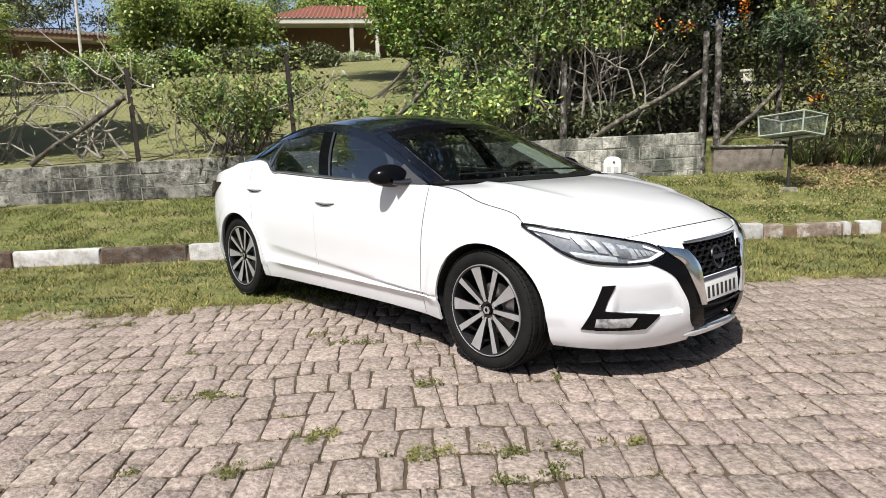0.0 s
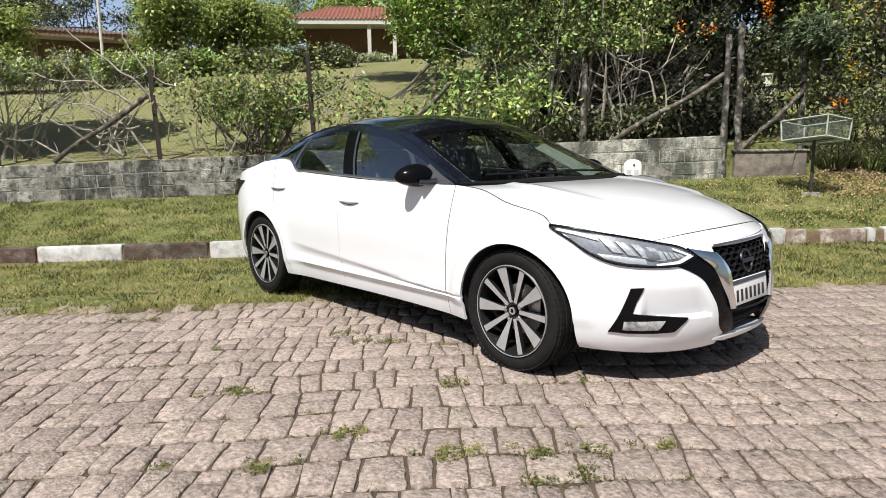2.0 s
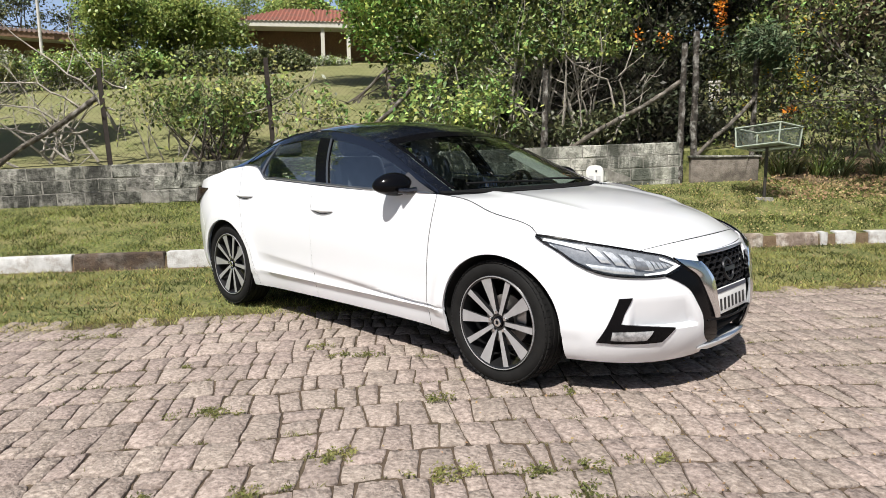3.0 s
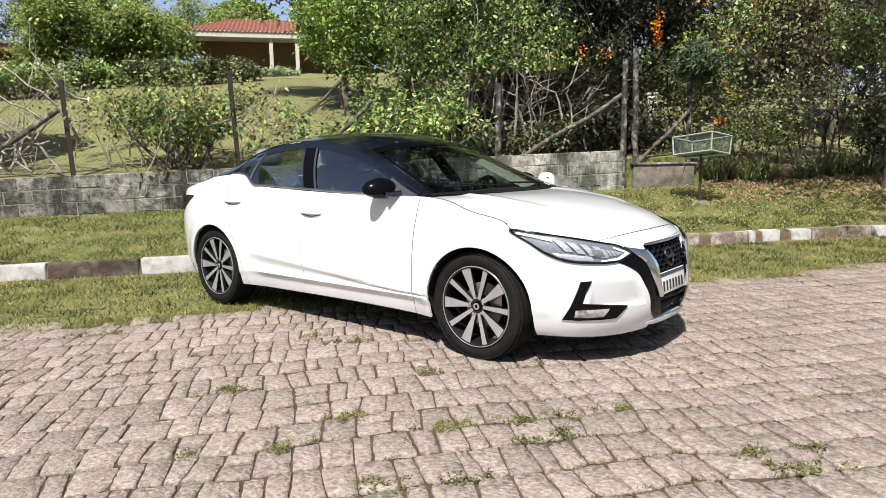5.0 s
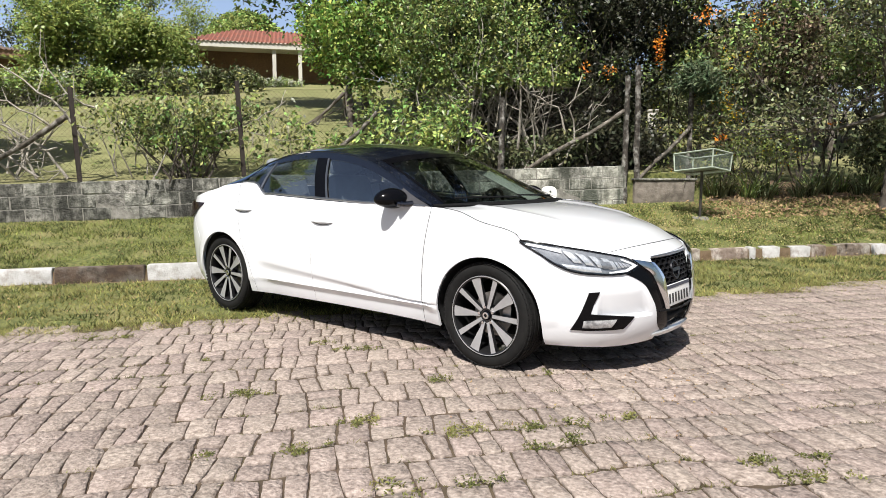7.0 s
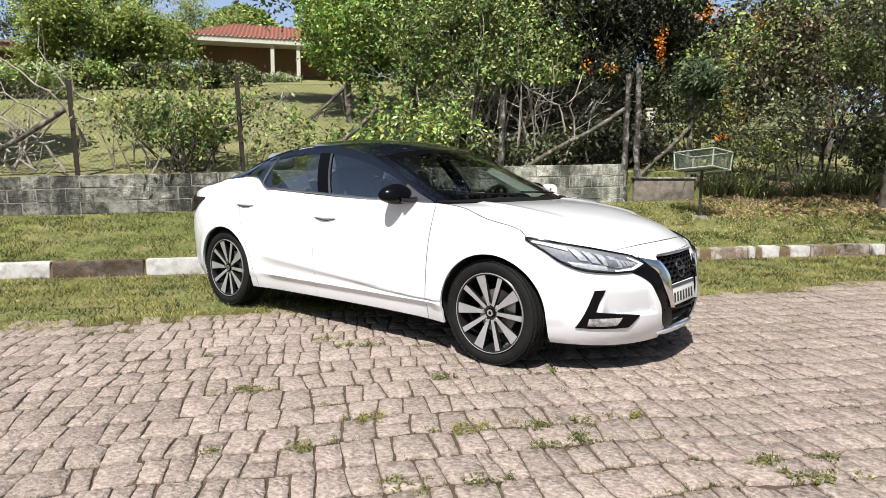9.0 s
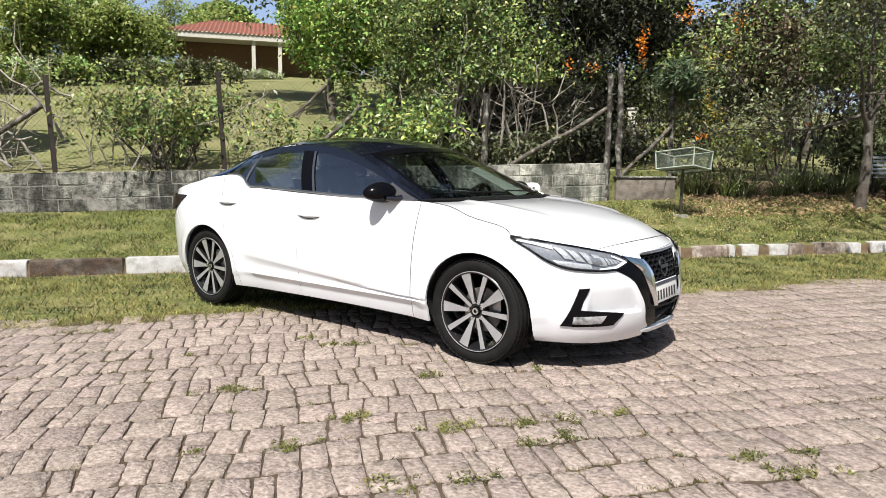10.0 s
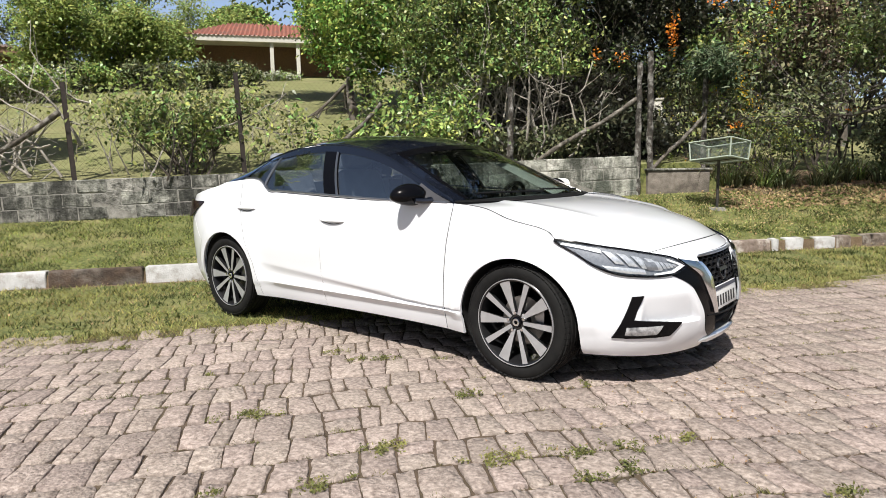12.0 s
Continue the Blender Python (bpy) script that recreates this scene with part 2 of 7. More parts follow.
def sheet_bm(fn, us, vs, depth=0.012, keep=None, flip=False):
    """A grid of fn(u, v) over the two lists; keep(u, v) drops cells."""
    bm = bmesh.new()
    grid = [[bm.verts.new(fn(u, v)) for v in vs] for u in us]
    for i in range(len(us) - 1):
        for j in range(len(vs) - 1):
            if keep and not keep((us[i] + us[i + 1]) / 2, (vs[j] + vs[j + 1]) / 2):
                continue
            q = [grid[i][j], grid[i + 1][j], grid[i + 1][j + 1], grid[i][j + 1]]
            bm.faces.new(q[::-1] if flip else q)
    bmesh.ops.remove_doubles(bm, verts=bm.verts, dist=1e-5)
    bmesh.ops.delete(bm, geom=[v for v in bm.verts if not v.link_faces], context="VERTS")
    if depth:
        flange(bm, depth)
    return bm


def lin(a, b, n):
    return [a + (b - a) * i / n for i in range(n + 1)]


# ---- the street's own axes: s along the kerb, d up the slope behind it ----
KO, KU, KN = Vector((-4.637, -1.058)), Vector((0.649, 0.7605)), Vector((-0.7605, 0.649))


def at(s, d, z=0.0):
    return Vector((KO.x + s * KU.x + d * KN.x, KO.y + s * KU.y + d * KN.y, z))


def sd_of(x, y):
    v = Vector((x, y)) - KO
    return v.dot(KU), v.dot(KN)


def kerb_z(s):
    return 0.05 + 0.011 * max(-20, min(40, s))


def edge_d(s):
    """Where the cobbles end and the verge begins."""
    return hermite_k(s, (-20, 0.9, 2.6, 5.0, 6.8, 7.7, 8.6, 9.6, 40), (-3.6, -2.93, -2.76, -2.62, -2.5, -2.36, -2.15, -2.0, -1.6))


def hermite_k(v, xs, ys):
    return float(np.interp(v, xs, ys))


def ground_z(s, d):
    k = kerb_z(s)
    if d < 0.0:
        e = edge_d(s)
        x, y = at(s, d).x, at(s, d).y
        base = -0.018 * min(9.0, max(0.0, -y - 1.2))
        if d <= e:
            return base
        t = (d - e) / (-0.02 - e)
        t = min(1.0, t * 1.12)
        return base * (1 - t) + (k - 0.155) * t
    if d < 2.72:
        return k + (0.165 + 0.0045 * max(-8, min(20, s))) * max(0, d - 0.12) - (0.0 if d > 0.1 else 0.02)
    if s > 9.9:
        t0 = ground_z(s, 2.7)
        return t0 + 0.13 * (min(d, 60) - 2.7)
    top = 1.02 + 0.02 * max(-10, min(20, s))
    z = top + 0.185 * (min(d, 34) - 2.8) + 0.03 * max(0, min(d, 120) - 34)
    return z


M_SOIL = mat("joint_soil", (0.120, 0.085, 0.058), (0.050, 0.036, 0.025), scale=9, rough=0.95, bump=0.6, bump_scale=120, blotch=0.3, blotch_scale=2.5, blotch_color=(0.075, 0.075, 0.03))
M_GRASS = mat("mown_grass", (0.21, 0.22, 0.070), (0.052, 0.068, 0.017), scale=22, rough=0.9, bump=0.8, bump_scale=90, blotch=0.6, blotch_scale=1.6, blotch_color=(0.30, 0.26, 0.12))
M_HILL = mat("hill_grass", (0.215, 0.215, 0.092), (0.150, 0.160, 0.058), scale=1.6, rough=0.95, bump=0.7, bump_scale=30, blotch=0.5, blotch_scale=0.35, blotch_color=(0.24, 0.21, 0.11))
M_LITTER = mat("leaf_litter", (0.136, 0.089, 0.051), (0.204, 0.145, 0.093), scale=14, rough=0.9, bump=0.8, bump_scale=60, blotch=0.4, blotch_scale=3, blotch_color=(0.05, 0.05, 0.02))

s_lines = [-400, -250, -150, -90, -60, -40, -28, -20] + lin(-16, 24, 80) + [28, 36, 50, 80, 140, 250, 400]
d_lines = [-400, -250, -150, -90, -50, -30, -20, -14] + lin(-10, -3.2, 17) + lin(-3.0, -0.2, 28) + [-0.1, -0.02, 0.0, 0.12] + lin(0.3, 2.7, 12) + [2.72, 2.73] + lin(3.2, 9, 10) + lin(10, 36, 26) + [45, 60, 90, 150, 250, 400]
gb = bmesh.new()
rows = []
for s in s_lines:
    row = []
    for d in d_lines:
        z = ground_z(s, d)
        if d < edge_d(s):
            z += 0.0005
        elif 0.3 < d < 2.7:
            z += 0.02 * noise.noise(Vector((s * 0.9, d * 1.3, 0)))
        elif d > 4:
            z += 0.12 * noise.noise(Vector((s * 0.25, d * 0.25, 3)))
        row.append(gb.verts.new(at(s, d, z)))
    rows.append(row)
for i in range(len(s_lines) - 1):
    for j in range(len(d_lines) - 1):
        f = gb.faces.new((rows[i][j], rows[i + 1][j], rows[i + 1][j + 1], rows[i][j + 1]))
        sm, dm = (s_lines[i] + s_lines[i + 1]) / 2, (d_lines[j] + d_lines[j + 1]) / 2
        f.material_index = 0 if dm < edge_d(sm) + 0.05 else (1 if dm < 2.72 else 2)
        if -0.10 < dm < 0.02:
            f.material_index = 3
        if 10.0 < sm < 22 and 2.35 < dm < 5.0:
            f.material_index = 3
bmesh.ops.recalc_face_normals(gb, faces=gb.faces)
ground = part("ground", gb, [M_SOIL, M_GRASS, M_HILL, M_LITTER], None, "soil, mown grass verge and grassy hillside", 60)
tagged(ground, "soil, mown grass verge and grassy hillside", "ground", kind="structure")

# ---- kerb: stones, some whitewashed ----
M_KERB_WHITE = mat("whitewashed_stone", (0.56, 0.56, 0.56), (0.40, 0.395, 0.39), scale=12, rough=0.85, bump=0.5, bump_scale=70, blotch=0.75, blotch_scale=7, blotch_color=(0.24, 0.20, 0.17), spread=0.06, world_coords=True)
M_KERB_WORN = mat("worn_kerb_stone", (0.27, 0.22, 0.18), (0.10, 0.075, 0.058), scale=14, rough=0.9, bump=0.9, bump_scale=40, blotch=0.75, blotch_scale=5, blotch_color=(0.55, 0.52, 0.47), spread=0.2, world_coords=True)
M_KERB_BARE = mat("bare_kerb_stone", (0.110, 0.072, 0.052), (0.045, 0.031, 0.024), scale=10, rough=0.9, bump=0.8, bump_scale=50, blotch=0.3, blotch_scale=4, blotch_color=(0.42, 0.39, 0.35), spread=0.15, world_coords=True)
M_MORTAR = mat("old_mortar", (0.34, 0.325, 0.295), (0.20, 0.19, 0.17), scale=15, rough=0.95, bump=0.5, bump_scale=90, blotch=0.5, blotch_scale=3, blotch_color=(0.05, 0.055, 0.035))


def worn_box_bm(length, depth, height, seed, rough=0.006, bevel=0.018):
    rng = random.Random(seed)
    bm = bmesh.new()
    add_box(bm, (0, 0, 0), (length, depth, height), bevel=bevel)
    for v in bm.verts:
        v.co += Vector((rng.uniform(-1, 1), rng.uniform(-1, 1), rng.uniform(-1, 1))) * rough
    return bm


kerb = tagged(empty("kerb"), "kerb of alternating whitewashed and bare brown stones", "kerb", kind="structure")
KANG = math.atan2(KU.y, KU.x)
s, k = -13.98, 0
while s < 24:
    seg = 1.0 if s < 1.5 else 0.987
    white = k % 2 == 1
    # further along, the stones are broken into shorter lengths
    cuts = [(0.0, seg)] if s < 7.4 else [(0.0, 0.12 * seg), (0.21 * seg, 0.51 * seg), (0.66 * seg, seg)] if k % 4 == 3 else [(0.0, 0.26 * seg), (0.42 * seg, seg)]
    for c0, c1 in cuts:
        kb = worn_box_bm(c1 - c0 - 0.022, 0.135, 0.40, 900 + k, 0.007)
        o = part("kerb_stone", kb, M_KERB_WHITE if white else M_KERB_BARE if s < 7.4 else M_KERB_WORN, kerb, "", 50)
        m = s + (c0 + c1) / 2
        o.matrix_basis = Matrix.Translation(at(m, 0.037 + 0.006 * math.sin(m * 9), kerb_z(m) - (0.173 if s < 7.4 else 0.198) + 0.006 * math.sin(m * 5))) @ Matrix.Rotation(KANG, 4, "Z") @ Matrix.Rotation(-0.011, 4, "Y")
    if len(cuts) > 1:
        o = part("broken_stone", worn_box_bm(seg - 0.03, 0.10, 0.36, 700 + k, 0.02), M_KERB_WORN, kerb, "", 50)
        o.matrix_basis = Matrix.Translation(at(s + seg / 2, 0.075, kerb_z(s + seg / 2) - 0.21 - 0.02 * (k % 3 == 0))) @ Matrix.Rotation(KANG, 4, "Z")
    s += seg
    k += 1

# ---- low block wall that holds the hillside ----
M_BLOCK = mat("concrete_block", (0.40, 0.39, 0.35), (0.10, 0.10, 0.088), scale=7, rough=0.92, bump=1.0, bump_scale=40, blotch=0.8, blotch_scale=14, blotch_color=(0.06, 0.06, 0.05), spread=0.30, world_coords=True, streak=0.85, streak_scale=3.2)
M_BLOCK_PALE = mat("pale_concrete_block", (0.62, 0.61, 0.55), (0.26, 0.255, 0.22), scale=5, rough=0.92, bump=1.0, bump_scale=40, blotch=0.8, blotch_scale=12, blotch_color=(0.12, 0.12, 0.10), spread=0.25, world_coords=True, streak=0.85, streak_scale=2.0, streak_color=(0.040, 0.048, 0.036))
wall_top = lambda s: 1.052 + 0.0318 * s
wall = tagged(empty("retaining_wall"), "low weathered concrete block wall with dark stains", "wall", kind="structure")
wb = bmesh.new()
vs_ = []
for s in lin(-13, 8.34, 40):
    vs_.append([wb.verts.new(at(s, d, z)) for d, z in ((2.613, ground_z(s, 2.6) - 0.3), (2.613, wall_top(s) - 0.012), (2.745, wall_top(s) - 0.012), (2.745, ground_z(s, 2.6) - 0.3))])
for r0, r1 in zip(vs_, vs_[1:]):
    for j in range(3):
        wb.faces.new((r0[j], r0[j + 1], r1[j + 1], r1[j]))
wb.faces.new(vs_[-1])
wb.faces.new(vs_[0][::-1])
bmesh.ops.recalc_face_normals(wb, faces=wb.faces)
part("mortar_core", wb, M_MORTAR, wall, "", 20)
wang = KANG
block_meshes = {}
for course in range(4):
    s = -12.9 + (0.2 if course % 2 else 0.0)
    k = 0
    while s < 8.30:
        L = 0.40
        e = min(s + L, 8.34)
        zt = wall_top((s + e) / 2) - 0.198 * course
        zb = zt - 0.19
        if zt > ground_z(s, 2.6) + 0.01 and e - s > 0.1:
            key = (round(e - s, 2), (k * 7 + course * 3) % 6)
            if key not in block_meshes:
                tb = worn_box_bm(key[0] - 0.009, 0.15, 0.189, 50 + key[1], 0.006, 0.012)
                me = bpy.data.meshes.new("block")
                tb.to_mesh(me)
                tb.free()
                me.materials.append(M_BLOCK)
                block_meshes[key] = me
            o = new("block", block_meshes[key])
            o.parent = wall
            if s > 4.0:
                o.material_slots[0].link = "OBJECT"
                o.material_slots[0].material = M_BLOCK_PALE
            o.matrix_basis = Matrix.Translation(at((s + e) / 2, 2.685 - 0.003 * ((k * 5 + course) % 3), (zt + zb) / 2)) @ Matrix.Rotation(wang, 4, "Z") @ Matrix.Rotation(-0.0318, 4, "Y")
        s = e
        k += 1
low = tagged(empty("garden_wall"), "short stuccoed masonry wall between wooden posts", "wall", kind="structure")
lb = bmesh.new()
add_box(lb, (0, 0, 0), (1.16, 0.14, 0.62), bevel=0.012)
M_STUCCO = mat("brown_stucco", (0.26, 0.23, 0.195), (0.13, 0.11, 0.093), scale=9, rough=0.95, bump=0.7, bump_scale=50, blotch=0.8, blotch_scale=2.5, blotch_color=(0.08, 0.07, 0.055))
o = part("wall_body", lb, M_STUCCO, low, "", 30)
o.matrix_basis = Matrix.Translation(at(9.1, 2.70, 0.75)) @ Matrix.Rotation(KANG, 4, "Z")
cb = bmesh.new()
add_box(cb, (0, 0, 0), (1.22, 0.19, 0.035), bevel=0.008)
o = part("coping", cb, M_BLOCK, low, "", 30)
o.matrix_basis = Matrix.Translation(at(9.1, 2.70, 1.078)) @ Matrix.Rotation(KANG, 4, "Z")

# ---- the car: x forward, its right side towards -y ----
X0F, X0R = 0.9, -1.35
ip = lambda v, a, b: float(np.interp(v, a, b))


def hermite(v, xs, ys):
    """Smooth interpolation through the knots (monotone ends)."""
    if v <= xs[0]:
        return ys[0]
    if v >= xs[-1]:
        return ys[-1]
    k = max(i for i in range(len(xs) - 1) if xs[i] <= v)
    sl = [(ys[i + 1] - ys[i]) / (xs[i + 1] - xs[i]) for i in range(len(xs) - 1)]
    tan = [sl[0]] + [(sl[i - 1] + sl[i]) / 2 for i in range(1, len(sl))] + [sl[-1]]
    h = xs[k + 1] - xs[k]
    t = (v - xs[k]) / h
    return ((2 * t**3 - 3 * t**2 + 1) * ys[k] + (t**3 - 2 * t**2 + t) * h * tan[k]
            + (-2 * t**3 + 3 * t**2) * ys[k + 1] + (t**3 - t**2) * h * tan[k + 1])


def nose_x(z):
    return hermite(z, (0.15, 0.22, 0.32, 0.45, 0.58, 0.68, 0.76), (2.12, 2.17, 2.205, 2.205, 2.182, 2.145, 2.07))


def tail_x(z):
    return hermite(z, (0.2, 0.3, 0.45, 0.7, 0.9, 1.06), (-2.2, -2.3, -2.345, -2.35, -2.32, -2.26))


def crease_hi(x):
    return max(0.457 - 0.0735 * (x + 0.70), 0.35)


def crease_lo(x):
    return 0.328


def width(x, z):
    w = hermite(z, (0.16, 0.24, 0.34, 0.48, 0.62, 0.76, 0.90, 1.0, 1.1), (0.838, 0.868, 0.886, 0.894, 0.902, 0.898, 0.880, 0.858, 0.835))
    fade = max(0.0, min(1.0, (x + 1.0) / 0.3, (1.08 - x) / 0.25))
    fade = fade * fade * (3 - 2 * fade)
    hi, lo = crease_hi(x), crease_lo(x)
    if lo <= z <= hi:
        m = (z - lo) / max(1e-6, hi - lo)
        w -= fade * 0.017 * ip(m, (0, 0.4, 0.6, 1.0), (0.0, 0.7, 0.8, 0.0))
    elif z < lo:
        w -= fade * 0.018 * min(1.0, (lo - z) / 0.03)
    for c in (-1.355, 1.355):
        r = math.hypot(x - c, z - 0.32)
        w += 0.013 * math.exp(-((r - 0.36) / 0.11) ** 2) * (1 if z > 0.2 else 0.5)
        if z > 0.3:
            w += 0.007 * max(0.0, min(1.0, (0.452 - r) / 0.022))
    return w


def q_of_x(x, z):
    if x > X0F:
        t = min(1.0, (x - X0F) / (nose_x(z) - X0F))
        return X0F + math.degrees(math.asin(t**1.7)) / 90
    if x < X0R:
        t = min(1.0, (x - X0R) / (tail_x(z) - X0R))
        return X0R - math.degrees(math.asin(t**1.5)) / 90
    return x


def skin(q, z, off=0.0, side=-1):
    """A point of the outer skin: q runs round the plan from the tail's centre to the nose's, z is the height."""
    if q > X0F:
        a = radians(min(90.0, (q - X0F) * 90))
        x = X0F + (nose_x(z) - X0F) * math.sin(a) ** (1 / 1.7)
        y = width(x, z) * max(0.0, math.cos(a)) ** 0.8
        nx, ny = math.sin(a), math.cos(a)
    elif q < X0R:
        a = radians(min(90.0, (X0R - q) * 90))
        x = X0R + (tail_x(z) - X0R) * math.sin(a) ** (2 / 3)
        y = width(x, z) * max(0.0, math.cos(a)) ** 0.8
        nx, ny = -math.sin(a), math.cos(a)
    else:
        x, y, nx, ny = q, width(q, z), 0.0, 1.0
    return Vector((x + nx * off, side * (y + ny * off), z))


def top_z(q):
    """Upper edge of the side skin: shoulder, hood edge and tail edge."""
    if q > X0F:
        a = (q - X0F) * 90
        return hermite(a, (0, 4.3, 6.3, 8.6, 11.3, 14.6, 17.7, 20.3, 21.5, 22.8, 29.4, 40.5, 52.7, 74, 90), (0.958, 0.934, 0.914, 0.890, 0.872, 0.857, 0.844, 0.827, 0.815, 0.789, 0.760, 0.734, 0.713, 0.698, 0.690))
    if q < X0R:
        a = (X0R - q) * 90
        return hermite(a, (0, 2.5, 11, 26, 44, 90), (1.070, 1.044, 1.007, 0.962, 0.932, 0.92))
    return hermite(q, (-1.35, -1.0, -0.93, -0.84, -0.7, -0.45, 0.0, 0.45, 0.9), (1.070, 1.088, 1.07, 1.004, 0.996, 0.985, 0.967, 0.957, 0.958))


def low_z(q):
    return hermite(q, (-2.35, -1.8, -1.35, -0.95, 0.95, 1.15, 1.5, 1.9), (0.24, 0.22, 0.20, 0.205, 0.205, 0.19, 0.175, 0.185))


def z_at(q, v):
    """v 0..3: sill to low crease, low to high crease, high crease to the top edge."""
    x = q if X0R <= q <= X0F else (X0F + 0.9 * (q - X0F) if q > X0F else X0R + 0.9 * (q - X0R))
    lo, hi, t, b = crease_lo(x), crease_hi(x), top_z(q), low_z(q)
    if v < 1:
        return b + (lo - b) * v
    if v < 2:
        return lo + (hi - lo) * (v - 1)
    return hi + (t - hi) * (v - 2)


ARCH_R = 0.354


def arch_push(x, z):
    """Moves a place inside a wheel arch out to its edge."""
    for c in (-1.355, 1.355):
        dx, dz = x - c, z - 0.322
        if dz < 0:
            if abs(dx) < ARCH_R:
                return c + math.copysign(ARCH_R, dx), z
            continue
        r = math.hypot(dx, dz)
        if r < ARCH_R:
            r = max(r, 1e-4)
            return c + dx * ARCH_R / r, 0.322 + dz * ARCH_R / r
    return x, z


def in_arch(x, z, slack=0.0):
    return any(math.hypot(x - c, max(0.0, z - 0.322)) < ARCH_R - slack for c in (-1.355, 1.355))


def grille_edge(z):
    """Half width of the recessed grille at a height."""
    return ip(z, (0.25, 0.30, 0.40, 0.66), (0.27, 0.285, 0.29, 0.345))


VS = lin(0, 1, 6)[:-1] + [1.0, 1.03] + lin(1.12, 1.8, 4) + [1.9, 1.97, 2.0] + lin(2.03, 3.0, 24)


def finish_panel(bm, grid, inside, side):
    for i in range(len(grid) - 1):
        for j in range(len(grid[0]) - 1):
            c = ((i, j), (i + 1, j), (i + 1, j + 1), (i, j + 1))
            if all(inside[a][b] for a, b in c):
                continue
            f = [grid[a][b] for a, b in c]
            bm.faces.new(f if side < 0 else f[::-1])
    bmesh.ops.remove_doubles(bm, verts=bm.verts, dist=1e-4)
    bmesh.ops.dissolve_degenerate(bm, edges=bm.edges, dist=1e-4)
    bmesh.ops.delete(bm, geom=[v for v in bm.verts if not v.link_faces], context="VERTS")
    flange(bm, 0.014)
    return bm


def side_panel(x_from, x_to, side, step=0.022):
    """A panel of the side skin between two cut lines, each given as x(z)."""
    n = max(4, int(abs(x_to(0.5) - x_from(0.5)) / step))
    bm = bmesh.new()
    grid, inside = [], []
    for i in range(n + 1):
        row, ins = [], []
        for v in VS:
            xm = x_from(0.6) + (x_to(0.6) - x_from(0.6)) * i / n
            z = z_at(q_of_x(xm, 0.6), v)
            for _ in range(2):
                x = x_from(z) + (x_to(z) - x_from(z)) * i / n
                z = z_at(q_of_x(x, z), v)
            hit = in_arch(x, z)
            if hit:
                x, z = arch_push(x, z)
            row.append(bm.verts.new(skin(q_of_x(x, z), z, 0.0, side)))
            ins.append(hit)
        grid.append(row)
        inside.append(ins)
    return finish_panel(bm, grid, inside, side)


def bumper_rows(q, front):
    lo, hi = low_z(q), top_z(q)
    if not front:
        return lin(lo, hi, 30)
    body = [0.30, 0.325, 0.35, 0.368, 0.376, 0.388, 0.42, 0.45, 0.48, 0.504, 0.512, 0.53, 0.56, 0.59, 0.62]
    return lin(lo, 0.28, 5) + body + lin(0.64, hi, 6)


def bumper_skin(q, z, side):
    """Front skin with the grille set back and the flat pocket above the fog lamp."""
    p = skin(q, z, 0.0, side)
    if p.x > 1.9 and 0.25 < z < 0.680 and abs(p.y) < grille_edge(z):
        return p
    if z <= 0.25 and abs(p.y) < 0.35:
        return p
    inner = ip(z, (0.36, 0.50), (1.700, 1.650))
    if 1.407 < q < inner and 0.368 <= z < 0.504:
        t = (0.504 - z) / 0.136
        e = min(1.0, (q - 1.407) / 0.03, (inner - q) / 0.022)
        return skin(q, z, -0.032 * t * max(0.0, e), side)
    return p


def bumper_panel(q_from, q_to, side, n, front):
    bm = bmesh.new()
    grid, inside = [], []
    for i in range(n + 1):
        row, ins = [], []
        for j, z in enumerate(bumper_rows(0.5 * (q_from(0.5) + q_to(0.5)), front)):
            for _ in range(2):
                q = q_from(z) + (q_to(z) - q_from(z)) * i / n
                z = bumper_rows(q, front)[j]
            p = skin(q, z)
            hit = in_arch(p.x, z)
            if hit:
                x, z = arch_push(p.x, z)
                q = q_of_x(x, z)
            if front and p.x > 1.9 and z < 0.680 and abs(p.y) < grille_edge(z) - 0.034:
                hit = True
            row.append(bm.verts.new(bumper_skin(q, z, side) if front else skin(q, z, 0.0, side)))
            ins.append(hit)
        grid.append(row)
        inside.append(ins)
    return finish_panel(bm, grid, inside, side)


GAP = 0.0028
GAP_MID = 0.0013
cut_fender = lambda z: ip(z, (0.2, 0.296, 0.508, 0.732, 0.935, 1.0), (0.858, 0.86, 0.872, 0.898, 0.93, 0.935))
cut_mid = lambda z: ip(z, (0.2, 0.9, 1.0), (-0.221, -0.215, -0.2))
cut_rear = lambda z: ip(z, (0.2, 0.30, 0.45, 0.6, 0.75, 0.9, 1.1), (-0.93, -0.94, -0.985, -1.06, -1.12, -1.15, -1.16))
cut_bumper = lambda z: 1.665 if z < 0.62 else 1.665 - (z - 0.62) * 0.45
cut_tail = lambda z: ip(z, (0.2, 0.6, 0.85, 1.1), (-1.72, -1.74, -1.95, -2.0))

car = empty("car")
tagged(car, "white sedan with black roof parked on cobblestones and grass", "car")

